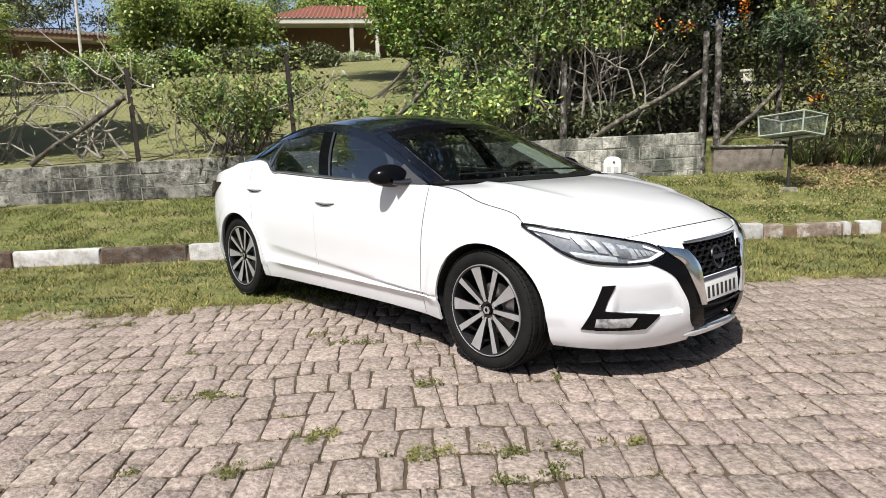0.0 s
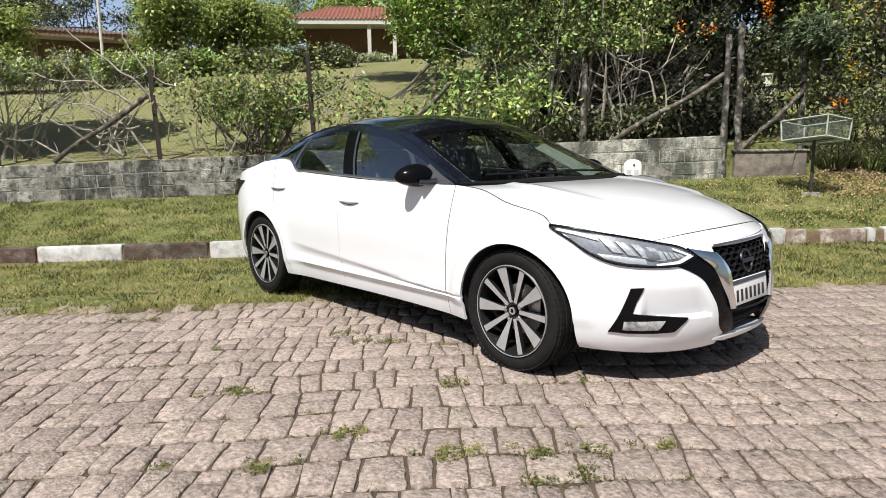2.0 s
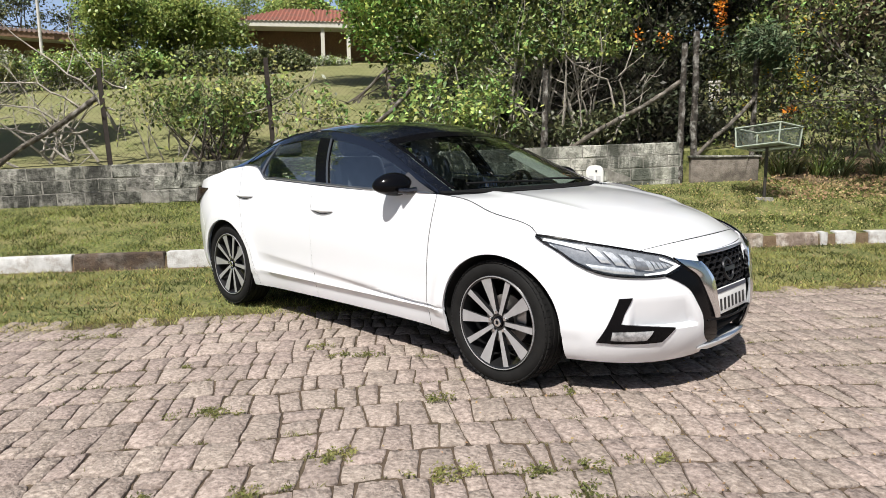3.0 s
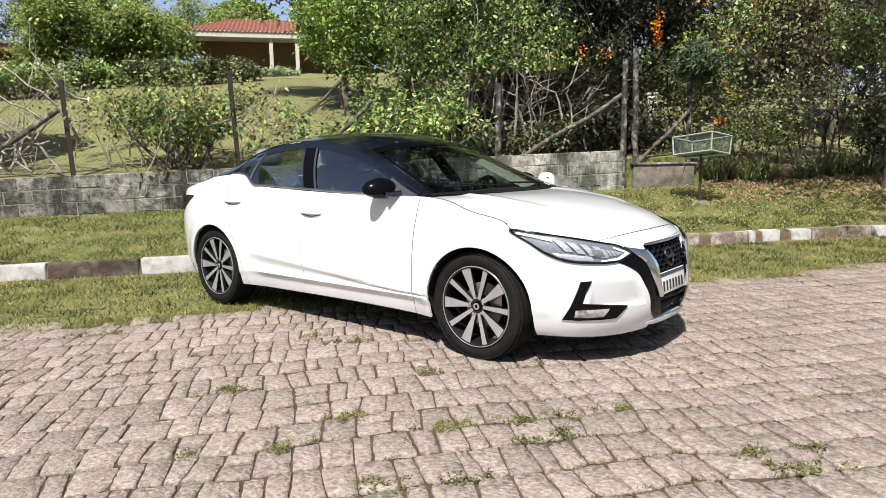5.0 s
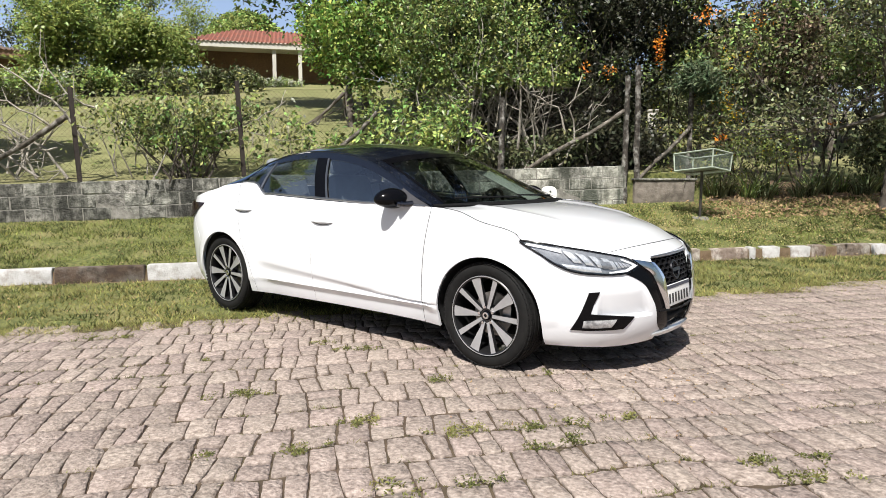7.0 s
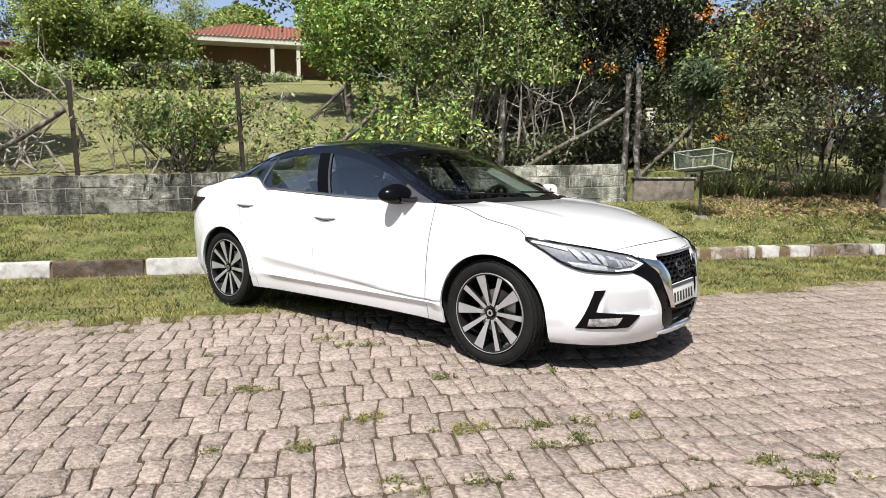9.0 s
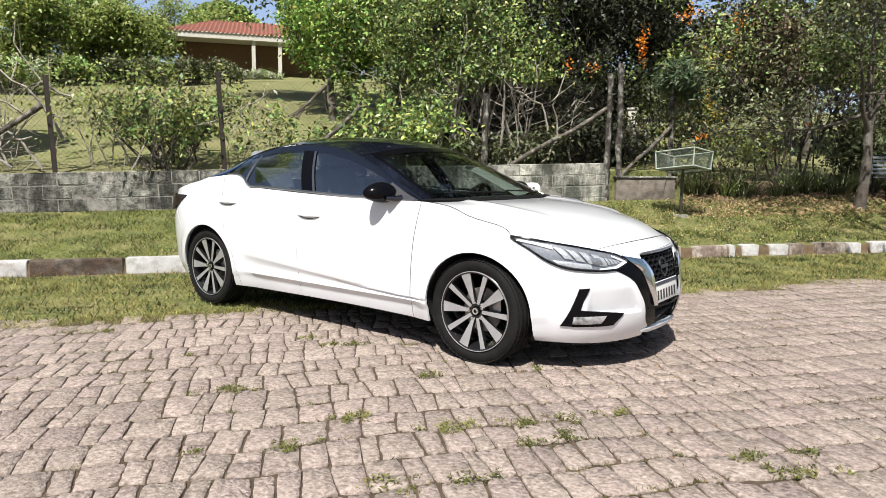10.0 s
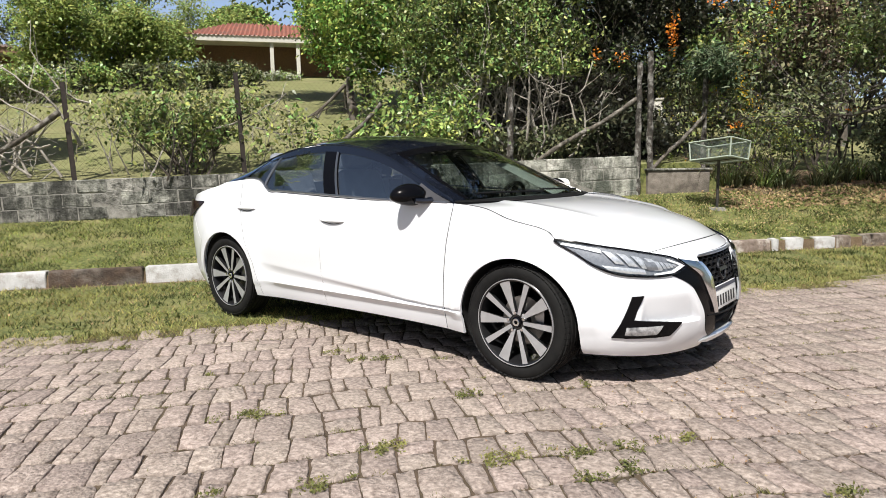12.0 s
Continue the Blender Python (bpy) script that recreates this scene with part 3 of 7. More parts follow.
for side in (-1, 1):
    part("front_fender", side_panel(lambda z: cut_fender(z) + GAP, lambda z: cut_bumper(z), side, 0.016), M_WHITE, car)
    fd = part("front_door", side_panel(lambda z: cut_mid(z) + GAP_MID, lambda z: cut_fender(z) - GAP, side), M_WHITE, car)
    rd = part("rear_door", side_panel(lambda z: cut_rear(z) + GAP, lambda z: cut_mid(z) - GAP_MID, side), M_WHITE, car)
    part("rear_quarter_panel", side_panel(lambda z: cut_tail(z) + 0.001, lambda z: cut_rear(z) - GAP, side, 0.016), M_WHITE, car)
    part("front_bumper", bumper_panel(lambda z: q_of_x(cut_bumper(z), z), lambda z: 1.9, side, 90, True), M_WHITE, car)
    part("rear_bumper", bumper_panel(lambda z: -2.35, lambda z: q_of_x(cut_tail(z) - 0.001, z), side, 40, False), M_WHITE, car)
    for door, hx, hz in ((fd, -0.085, 0.812), (rd, -1.067, 0.868)):
        base = skin(hx, hz, 0.0, side)
        # recessed cup and the bar over it
        bm = bmesh.new()
        us, vs = lin(-0.055, 0.035, 14), lin(-0.1, 0.75, 6)
        cup = lambda u, v: skin(hx + u, hz - 0.006 + v * 0.042 * math.sqrt(max(0.0, 1 - ((u + 0.010) / 0.0455) ** 2)), 0.0012, side)
        cb = sheet_bm(cup, us, vs, 0.0, flip=side > 0)
        part("handle_cup", cb, M_WHITE, door)
        hb = bmesh.new()
        pts = [skin(hx + u, hz + 0.006, 0.002 + 0.009 * (1 - abs(u / 0.115) ** 3), side) for u in lin(-0.115, 0.115, 12)]
        add_tube(hb, pts, [0.005 + 0.007 * (1 - abs(t) ** 2) for t in lin(-1, 1, 12)], 8)
        bmesh.ops.recalc_face_normals(hb, faces=hb.faces)
        part("door_handle", hb, M_WHITE, door)
        # shadow under the bar, painted as a thin dark crescent
        gp = [skin(hx + u, hz - 0.004 - 0.012 * (1 - (u / 0.105) ** 2) ** 2, 0.0005, side) for u in lin(-0.105, 0.105, 14)]
        part("handle_gap", tube_bm(gp, [0.0010 + 0.0018 * (1 - abs(t) ** 2) for t in lin(-1, 1, 14)], 6), M_GAPSHADE, door)

# thin dark strips stand in for the shade inside the door gaps
for side in (-1, 1):
    for cut, name in ((cut_fender, "front_door_seal"), (cut_mid, "middle_door_seal"), (cut_rear, "rear_door_seal")):
        zs = lin(0.215, top_z(cut(0.95)) - 0.012, 24)
        part(name, tube_bm([skin(q_of_x(cut(z), z), z, -0.0036, side) for z in zs if not in_arch(cut(z), z)], 0.0030, 6), M_GAPSHADE, car)

# hood: rows from the edge to the middle
HOOD_EDGE = lambda a: skin(X0F + a / 90, top_z(X0F + a / 90) - 0.001, -0.009)


def hood_pt(a, w):
    """a: degrees along the edge; w: -1..1 across."""
    e = HOOD_EDGE(a)
    f = (e.x - X0F) / (HOOD_EDGE(90).x - X0F)
    xc = ip(a, (0, 10.5, 20, 52.7, 90), (1.07, 1.42, 1.68, 2.062, HOOD_EDGE(90).x))
    zc = hermite(xc, (1.05, 1.4, 1.7, 1.9, 2.02, 2.08, 2.125), (0.956, 0.938, 0.888, 0.830, 0.768, 0.732, 0.692))
    s = abs(w)
    x = e.x * s**2.2 + xc * (1 - s**2.2)
    z = zc - (zc - e.z) * s**2.6
    ridge = math.exp(-((s - 0.62) / 0.055) ** 2) * 0.011 * max(0.0, min(1.0, (52 - a) / 35))
    return Vector((x, abs(e.y) * w, z + ridge))


ws_ = lin(-1, 1, 48)
part("hood", sheet_bm(hood_pt, [52.2 * f ** 1.5 for f in lin(0.06, 1, 44)], ws_, 0.02, flip=False), M_WHITE, car)
part("nose_panel", sheet_bm(hood_pt, lin(52.7, 89.9, 16), ws_, 0.012, flip=False), M_WHITE, car)

# the shade in the hood's gaps, painted as dark strips
for side in (-1, 1):
    part("hood_seal", tube_bm([skin(X0F + a / 90, top_z(X0F + a / 90) + 0.001, -0.0060, side) for a in lin(1, 52, 60)], 0.0030, 6), M_GAPSHADE, car)
part("hood_front_seal", tube_bm([hood_pt(52.45, w) - Vector((0.002, 0, 0.003)) for w in lin(-0.99, 0.99, 40)], 0.0042, 6), M_DARK, car)

# greenhouse: roof rail, roof middle
RX = (-2.0, -1.7, -1.4, -1.1, -0.8, -0.5, -0.2, 0.1, 0.35, 0.6, 0.90)
RY = (0.700, 0.685, 0.672, 0.662, 0.648, 0.640, 0.645, 0.665, 0.70, 0.745, 0.805)
RZ = (0.985, 1.035, 1.115, 1.222, 1.300, 1.333, 1.325, 1.278, 1.193, 1.083, 0.960)


def rail(x):
    return Vector((x, hermite(x, RX, RY), hermite(x, RX, RZ)))


def mid_z(x):
    return hermite(x, (-2.1, -1.95, -1.7, -1.4, -1.1, -0.8, -0.5, -0.2, 0.1, 0.3, 0.5, 0.8, 1.08),
                   (1.0, 1.02, 1.115, 1.245, 1.342, 1.392, 1.411, 1.407, 1.380, 1.332, 1.253, 1.106, 0.955))


def top_pt(x, w):
    """x on the rail, w -1..1 across the roof."""
    r = rail(x)
    xc = x + ip(x, (-2.0, -1.0, 0.0, 0.93), (-0.05, -0.08, 0.10, 0.16))
    s = abs(w)
    zc = mid_z(xc)
    return Vector((x * s**2 + xc * (1 - s**2), r.y * w, zc - (zc - r.z) * s**2.5))


def side_pt(x, h, side=-1, off=0.0):
    """Between the belt (h = 0) and the rail (h = 1)."""
    q = q_of_x(x, 1.0)
    b = skin(q, top_z(q), -0.012)
    r = rail(x)
    bulge = 0.022 * math.sin(math.pi * h)
    return Vector((x, side * (abs(b.y) + (r.y - abs(b.y)) * h + bulge + off), b.z + (r.z - b.z) * h + off * 0.3))


part("roof", sheet_bm(top_pt, lin(-1.02, 0.22, 30), lin(-1, 1, 40), 0.015, flip=False), M_BLACK, car, "gloss black roof panel")
part("windshield", sheet_bm(top_pt, lin(0.235, 0.892, 20), lin(-0.9, 0.9, 32), 0.004, flip=False), M_WINDSHIELD, car)
part("rear_window", sheet_bm(top_pt, lin(-1.75, -1.03, 16), lin(-0.82, 0.82, 24), 0.004, flip=False), M_GLASS, car)
part("wiper_cowl", sheet_bm(lambda x, w: top_pt(x, w) + Vector((0.0, 0, 0.004)), lin(0.888, 0.935, 6), lin(-1.0, 1.0, 32), 0.03, flip=False), M_PLASTIC, car, "black plastic cowl below the windshield")
part("windshield_band", sheet_bm(lambda x, w: top_pt(x, w) + Vector((0.001, 0, 0.002)), lin(0.222, 0.30, 5), lin(-0.9, 0.9, 32), 0.0, flip=False), M_PIANO, car)
for side in (-1, 1):
    part("windshield_edge", sheet_bm(lambda x, w: top_pt(x, w * side) + Vector((0.001, 0, 0.002)), lin(0.235, 0.87, 20), lin(0.865, 0.9, 3), 0.0, flip=side < 0), M_PIANO, car)
    part("a_pillar", sheet_bm(lambda x, w: top_pt(x, w * side) , lin(0.225, 0.90, 22), lin(0.9, 1.0, 4), 0.02, flip=side < 0), M_BLACK, car)
    part("c_pillar", sheet_bm(lambda x, w: top_pt(x, w * side), lin(-1.75, -1.025, 22), lin(0.82, 1.0, 4), 0.02, flip=side < 0), M_BLACK, car)
    part("roof_rail", sheet_bm(lambda x, h: side_pt(x, h, side), lin(-1.0, 0.90, 50), lin(0.84, 1.0, 3), 0.015, flip=side > 0), M_BLACK, car)
    part("roof_seam", tube_bm([(rail(x).x, side * rail(x).y, rail(x).z) for x in lin(-1.7, 0.88, 60)], 0.007, 6), M_BLACK, car)
    xq = lambda h: -1.02 - 0.14 * (1 - h)
    part("rear_pillar", sheet_bm(lambda t, h: side_pt(-1.72 + (xq(h) + 1.72) * t, h, side), lin(0, 1, 26), lin(0.0, 1.0, 10), 0.015, flip=side > 0), M_BLACK, car)
    bx = lambda t, h: side_pt(-0.20 - 0.165 * h + 0.145 * t, h * 0.86, side, 0.004)
    part("b_pillar", sheet_bm(bx, lin(0, 1, 4), lin(0.02, 1, 8), 0.012, flip=side > 0), M_PIANO, car)
    bs = lambda t, h: side_pt(-0.205 - 0.165 * h + 0.128 + 0.020 * t, h * 0.86, side, 0.007)
    part("pillar_strip", sheet_bm(bs, lin(0, 1, 2), lin(0.02, 1, 8), 0.006, flip=side > 0), M_SATIN, car, "satin grey strip beside the pillar")
    fg = lambda t, h: side_pt(-0.058 - 0.165 * h + (0.86 + 0.058 + 0.165 * h) * t, 0.03 + h * 0.83, side, -0.004)
    part("front_door_glass", sheet_bm(fg, lin(0, 1, 30), lin(0, 1, 10), 0.003, flip=side > 0), M_GLASS, car)
    rg = lambda t, h: side_pt(-0.875 + 0.02 * h + (0.675 - 0.185 * h) * t, 0.03 + h * 0.83, side, -0.004)
    part("rear_door_glass", sheet_bm(rg, lin(0, 1, 16), lin(0, 1, 10), 0.003, flip=side > 0), M_GLASS, car)
    qg = lambda t, h: side_pt(-1.14 + 0.12 * h + (0.235 - 0.10 * h) * t, 0.05 + h * 0.80, side, -0.004)
    part("quarter_glass", sheet_bm(qg, lin(0, 1, 10), lin(0, 1, 10), 0.003, flip=side > 0), M_GLASS, car)
    dv = lambda t, h: side_pt(-0.900 + 0.02 * h + 0.02 * t, 0.02 + h * 0.85, side, 0.002)
    part("glass_divider", sheet_bm(dv, lin(0, 1, 2), lin(0, 1, 8), 0.01, flip=side > 0), M_SATIN, car)
    bt = [side_pt(x, 0.035, side, 0.006) for x in lin(-1.13, 0.88, 60)]
    part("belt_moulding", tube_bm(bt, 0.009, 6), M_SATIN, car, "satin grey moulding along the window sill")
    # mirror sail and mirror
    sail = lambda t, h: side_pt(0.60 + 0.29 * t, h * (0.9 - 0.2 * t), side, 0.003)
    part("mirror_sail", sheet_bm(sail, lin(0, 1, 8), lin(0, 1, 5), 0.012, flip=side > 0), M_SAIL, car, "dark grey plastic mirror sail")
    mm = bmesh.new()
    bmesh.ops.create_uvsphere(mm, u_segments=28, v_segments=18, radius=1.0)
    for v in mm.verts:
        x, y, z = v.co
        sx = 0.088 if x > 0 else 0.080
        out = (y + 1) / 2
        z2 = z * (0.072 + 0.018 * (1 - out)) if z > 0 else z * (0.058 - 0.012 * out)
        v.co = (0.638 + x * sx * 0.92 - 0.050 * out, 0.900 + y * 0.120, 0.990 + z2 + 0.004 * y)
    if side > 0:
        # this one is folded against the door
        bmesh.ops.transform(mm, matrix=Matrix.Translation((0.70, 0.86, 0)) @ Matrix.Rotation(radians(62), 4, "Z") @ Matrix.Translation((-0.70, -0.86, 0)), verts=mm.verts)
    if side < 0:
        for v in mm.verts:
            v.co.y = -v.co.y
        bmesh.ops.reverse_faces(mm, faces=mm.faces)
    mirror = part("side_mirror", mm, M_PIANO, car, "gloss black mirror housing", 60)
    mb = bmesh.new()
    add_tube(mb, [(0.75, side * 0.845, 0.972), (0.72, side * 0.89, 0.966), (0.69, side * 0.93, 0.972)], [0.036, 0.030, 0.026], 10)
    for v in mb.verts:
        v.co.z = 0.969 + (v.co.z - 0.969) * 0.62
    bmesh.ops.recalc_face_normals(mb, faces=mb.faces)
    part("mirror_arm", mb, M_BLACK, mirror)
    # inside of the wheel arches
    for c in (-1.355, 1.355):
        lb = bmesh.new()
        rows = []
        for k in range(33):
            t = radians(-25 + 230 * k / 32)
            rows.append([lb.verts.new((c + (ARCH_R + 0.004) * math.cos(t), side * yy, 0.322 + (ARCH_R + 0.004) * math.sin(t))) for yy in (0.50, 0.65, abs(skin(q_of_x(c + (ARCH_R + 0.004) * math.cos(t), 0.4), max(0.2, 0.322 + ARCH_R * math.sin(t))).y) - 0.03)])
        for r0, r1 in zip(rows, rows[1:]):
            for j in range(2):
                lb.faces.new((r0[j], r0[j + 1], r1[j + 1], r1[j]))
        cv = lb.verts.new((c, side * 0.50, 0.322))
        for r0, r1 in zip(rows, rows[1:]):
            lb.faces.new((r0[0], r1[0], cv))
        part("wheel_arch_liner", lb, M_DARK, car)

# trunk
def trunk_pt(t, w):
    e = skin(X0R - t, top_z(X0R - t), -0.003)
    xc = ip(t, (0.26, 1.0), (-1.80, e.x))
    zc = ip(xc, (-2.33, -2.2, -2.0, -1.8), (0.925, 0.972, 1.00, 1.06))
    s = abs(w)
    return Vector((e.x * s**2 + xc * (1 - s**2), -e.y * w, zc - (zc - e.z) * s**3))


part("trunk_lid", sheet_bm(trunk_pt, lin(0.26, 0.999, 16), lin(-1, 1, 30), 0.015, flip=True), M_WHITE, car)
for side in (-1, 1):
    tl_low = lambda t: 0.900 - 0.125 * min(1.0, t * 4)
    tl = lambda t, h: skin(X0R - (0.13 + 0.67 * t), tl_low(t) + h * (0.912 - tl_low(t)), 0.004 + 0.026 * min(1.0, t * 3), side)
    part("tail_light", sheet_bm(tl, lin(0, 1, 16), lin(0, 1, 6), 0.012, flip=side < 0), M_RED, car, "dark red tail light")

# underbody and cabin
ub = bmesh.new()
add_box(ub, (-0.08, 0, 0.230), (3.45, 1.44, 0.08), bevel=0.015)
add_box(ub, (0.0, 0, 0.232), (1.85, 1.60, 0.07), bevel=0.015)
add_box(ub, (1.86, 0, 0.225), (0.32, 0.84, 0.05), bevel=0.015)
add_box(ub, (1.50, 0, 0.225), (0.80, 1.06, 0.06), bevel=0.015)
add_box(ub, (-1.90, 0, 0.28), (0.5, 0.9, 0.07), bevel=0.02)
part("underbody", ub, M_DARK, car)
cb = bmesh.new()
add_box(cb, (-0.25, 0, 0.32), (2.4, 1.56, 0.06))
add_box(cb, (1.0, 0, 0.62), (0.08, 1.52, 0.62))
add_box(cb, (-1.42, 0, 0.70), (0.08, 1.4, 0.7))
part("cabin_floor", cb, M_TRIM, car)
for side in (-1, 1):
    dc = lambda x, h: Vector((x, side * (0.80 - 0.02 * h), 0.33 + (top_z(x) - 0.36) * h))
    part("door_card", sheet_bm(dc, lin(-1.15, 0.85, 20), lin(0, 1, 4), 0.02, flip=side < 0), M_TRIM, car)


def seat_bm(cx, cy, wide, back_tilt=0.28):
    bm = bmesh.new()
    add_box(bm, (cx, cy, 0.52), (0.52, wide, 0.18), bevel=0.05)
    m = Matrix.Translation((cx - 0.24, cy, 0.56)) @ Matrix.Rotation(-back_tilt, 4, "Y")
    add_box(bm, (0, 0, 0.31), (0.15, wide * 0.96, 0.62), bevel=0.06, m=m, taper=0.86)
    return bm, m


for cy in (-0.36, 0.36):
    sb, m = seat_bm(0.02, cy, 0.50)
    seat = part("front_seat", sb, M_SEAT, car, "grey leather front seat")
    part("headrest", box_bm((0.02, 0, 0.72), (0.11, 0.26, 0.20), bevel=0.045, m=m), M_SEAT, seat)
    sb, m = seat_bm(-0.86, cy, 0.62)
    seat = part("rear_seat", sb, M_SEAT, car, "grey leather rear seat")
    part("headrest", box_bm((0.02, 0, 0.69), (0.10, 0.24, 0.14), bevel=0.04, m=m), M_SEAT, seat)
db = bmesh.new()
sect = [(1.02, 0.93), (0.88, 0.972), (0.70, 0.955), (0.60, 0.90), (0.58, 0.72), (0.70, 0.55)]
prev = None
for y in lin(-0.76, 0.76, 12):
    ring = [db.verts.new((sx, y, sz - 0.03 * (abs(y) / 0.76) ** 2)) for sx, sz in sect]
    if prev:
        for a in range(len(sect) - 1):
            db.faces.new((prev[a], prev[a + 1], ring[a + 1], ring[a]))
    prev = ring
part("dashboard", db, M_TRIM, car, "dark dashboard with a rounded top")
prof = [(0.178 + 0.015 * math.cos(t), 0.015 * math.sin(t)) for t in [2 * math.pi * k / 8 for k in range(8)]]
wb = lathe_bm(prof, 32, "Z", True)
add_box(wb, (0, 0, 0), (0.34, 0.05, 0.02))
add_box(wb, (0, -0.08, 0), (0.05, 0.16, 0.02))
bmesh.ops.transform(wb, matrix=Matrix.Translation((0.50, 0.36, 0.88)) @ Matrix.Rotation(radians(-66), 4, "Y") @ Matrix.Rotation(radians(90), 4, "Z"), verts=wb.verts)
part("steering_wheel", wb, M_PLASTIC, car)
for side in (-1, 1):
    part("pillar_trim", sheet_bm(lambda x, w: top_pt(x, w * side) - Vector((0.012 + 0.30 * (0.97 - w), 0, 0.014 + 0.20 * (0.97 - w))), lin(0.32, 0.80, 22), lin(0.70, 0.97, 6), 0.0), M_HEADLINER, car, "pale inner trim of the pillar")
part("headliner", sheet_bm(lambda x, w: top_pt(x, w) - Vector((0, 0, 0.025)), lin(-1.0, 0.14, 12), lin(-0.95, 0.95, 12), 0.0), M_HEADLINER, car)
part("inner_mirror", box_bm((0.33, 0, 1.275), (0.03, 0.24, 0.065), bevel=0.012), M_PLASTIC, car)

# ---- wheels ----
TYRE_R = 0.322


def build_wheel():
    """A wheel whose outer face looks along -y, centred on its hub face plane."""
    w = empty("wheel")
    prof = [(0.242, -0.095), (0.254, -0.103), (0.272, -0.108), (0.294, -0.106), (0.309, -0.096), (0.317, -0.084), (0.3205, -0.062)]
    prof += [(0.3215, -0.060), (0.3135, -0.058), (0.3135, -0.051), (0.322, -0.049), (0.322, -0.022), (0.314, -0.020), (0.314, -0.012), (0.3225, -0.010)]
    prof = prof + [(r, -o) for r, o in prof[::-1]]
    tyre = part("tyre", lathe_bm(prof, 72), M_RUBBER, w)
    gb = bmesh.new()
    for k in range(64):
        t = 2 * math.pi * k / 64
        for o in (-0.076, 0.076):
            m = Matrix.Rotation(-t, 4, "Y") @ Matrix.Translation((0.3178, o, 0))
            add_box(gb, (0, 0, 0), (0.008, 0.026, 0.026), m=m)
        m = Matrix.Rotation(-t, 4, "Y") @ Matrix.Translation((0.3055, -0.0965, 0)) @ Matrix.Rotation(radians(-38), 4, "Z")
        add_box(gb, (0, 0, 0), (0.018, 0.006, 0.022), m=m)
    tagged(part("tread_block", gb, M_RUBBER, tyre), kind="stuff")
    rim_prof = [(0.222, -0.098), (0.216, -0.104), (0.208, -0.100), (0.203, -0.085), (0.198, -0.05), (0.190, 0.06), (0.20, 0.09), (0.222, 0.098)]
    rim = part("rim", lathe_bm(rim_prof, 64), M_RIMBLACK, w)
    part("rim_lip", lathe_bm([(0.2195, -0.1), (0.2185, -0.1062), (0.2155, -0.1062), (0.2145, -0.101)], 64), M_ALLOY, rim)
    for k in range(10):
        wide = k % 2 == 0
        t = radians(36 * k + 37)
        half0, half1 = (0.0085, 0.031) if wide else (0.0095, 0.0155)
        sb = bmesh.new()
        r0, r1 = 0.040, 0.2105
        rows = []
        for i in range(5):
            f = i / 4
            r = r0 + (r1 - r0) * f
            hw = half0 + (half1 - half0) * (max(0.0, f - 0.12) / 0.88) ** 0.9
            yf = -0.083 - 0.016 * f
            rows.append([(r, -hw, yf), (r, hw, yf), (r, hw * 0.75, yf + 0.030), (r, -hw * 0.75, yf + 0.030)])
        rot = Matrix.Rotation(t, 3, "Y")
        vv = [[sb.verts.new(rot @ Vector((a, y, c))) for a, c, y in row] for row in rows]
        for a, b in zip(vv, vv[1:]):
            for j in range(4):
                f = sb.faces.new((a[j], a[(j + 1) % 4], b[(j + 1) % 4], b[j]))
                f.material_index = 0 if j == 0 else 1
        sb.faces.new(vv[0])
        sb.faces.new(vv[-1][::-1])
        bmesh.ops.recalc_face_normals(sb, faces=sb.faces)
        part("spoke", sb, [M_ALLOY, M_RIMBLACK], rim, "machined silver spoke" if wide else "", 20)
    part("hub", lathe_bm([(0.0005, -0.074), (0.044, -0.075), (0.054, -0.066), (0.058, -0.03)], 32), M_RIMBLACK, rim)
    part("centre_cap", lathe_bm([(0.0005, -0.089), (0.022, -0.0885), (0.027, -0.085), (0.028, -0.07)], 24), M_PIANO, rim)
    part("cap_ring", lathe_bm([(0.009, -0.0895), (0.010, -0.0915), (0.018, -0.0915), (0.020, -0.0880)], 24), M_CHROME, rim)
    for k in range(5):
        t = radians(72 * k + 26)
        part("lug_nut", lathe_bm([(0.0005, -0.088), (0.008, -0.088), (0.010, -0.084), (0.0105, -0.07)], 10), M_CHROME, rim, loc=(0.047 * math.cos(t), 0, 0.047 * math.sin(t)))
    rim.scale = (1.10, 1.0, 1.10)
    part("brake_disc", lathe_bm([(0.0005, -0.008), (0.135, -0.008), (0.135, 0.012), (0.0005, 0.012)], 40), M_STEEL, w)
    cb = bmesh.new()
    add_box(cb, (0.118, -0.012, 0.03), (0.07, 0.07, 0.13), bevel=0.012)
    part("brake_caliper", cb, M_SATIN, w)
    return w


wheel = build_wheel()
wheel.parent = car
wheel.matrix_basis = pose(1.355, -0.782, TYRE_R)
copies = [(-1.355, -0.782, 0, 0), (1.355, 0.782, 180, 0), (-1.355, 0.782, 180, 0)]
for x, y, rz, ry in copies:
    c = copy_thing(wheel, pose(x, y, TYRE_R, 0, 0, rz))
    c.parent = car

# ---- the front of the car: lamps, grille, plate ----
M_SILVER = mat("silver_trim", (0.72, 0.73, 0.74), (0.66, 0.67, 0.68), rough=0.25, metal=0.55, coat=0.4)
M_FOG = mat("fog_lamp_glass", (0.62, 0.63, 0.65), (0.16, 0.165, 0.175), scale=45, rough=0.25, metal=0.4)
M_LAMPGREY = mat("lamp_grey", (0.36, 0.375, 0.40), (0.25, 0.26, 0.285), scale=60, rough=0.25, metal=0.5)


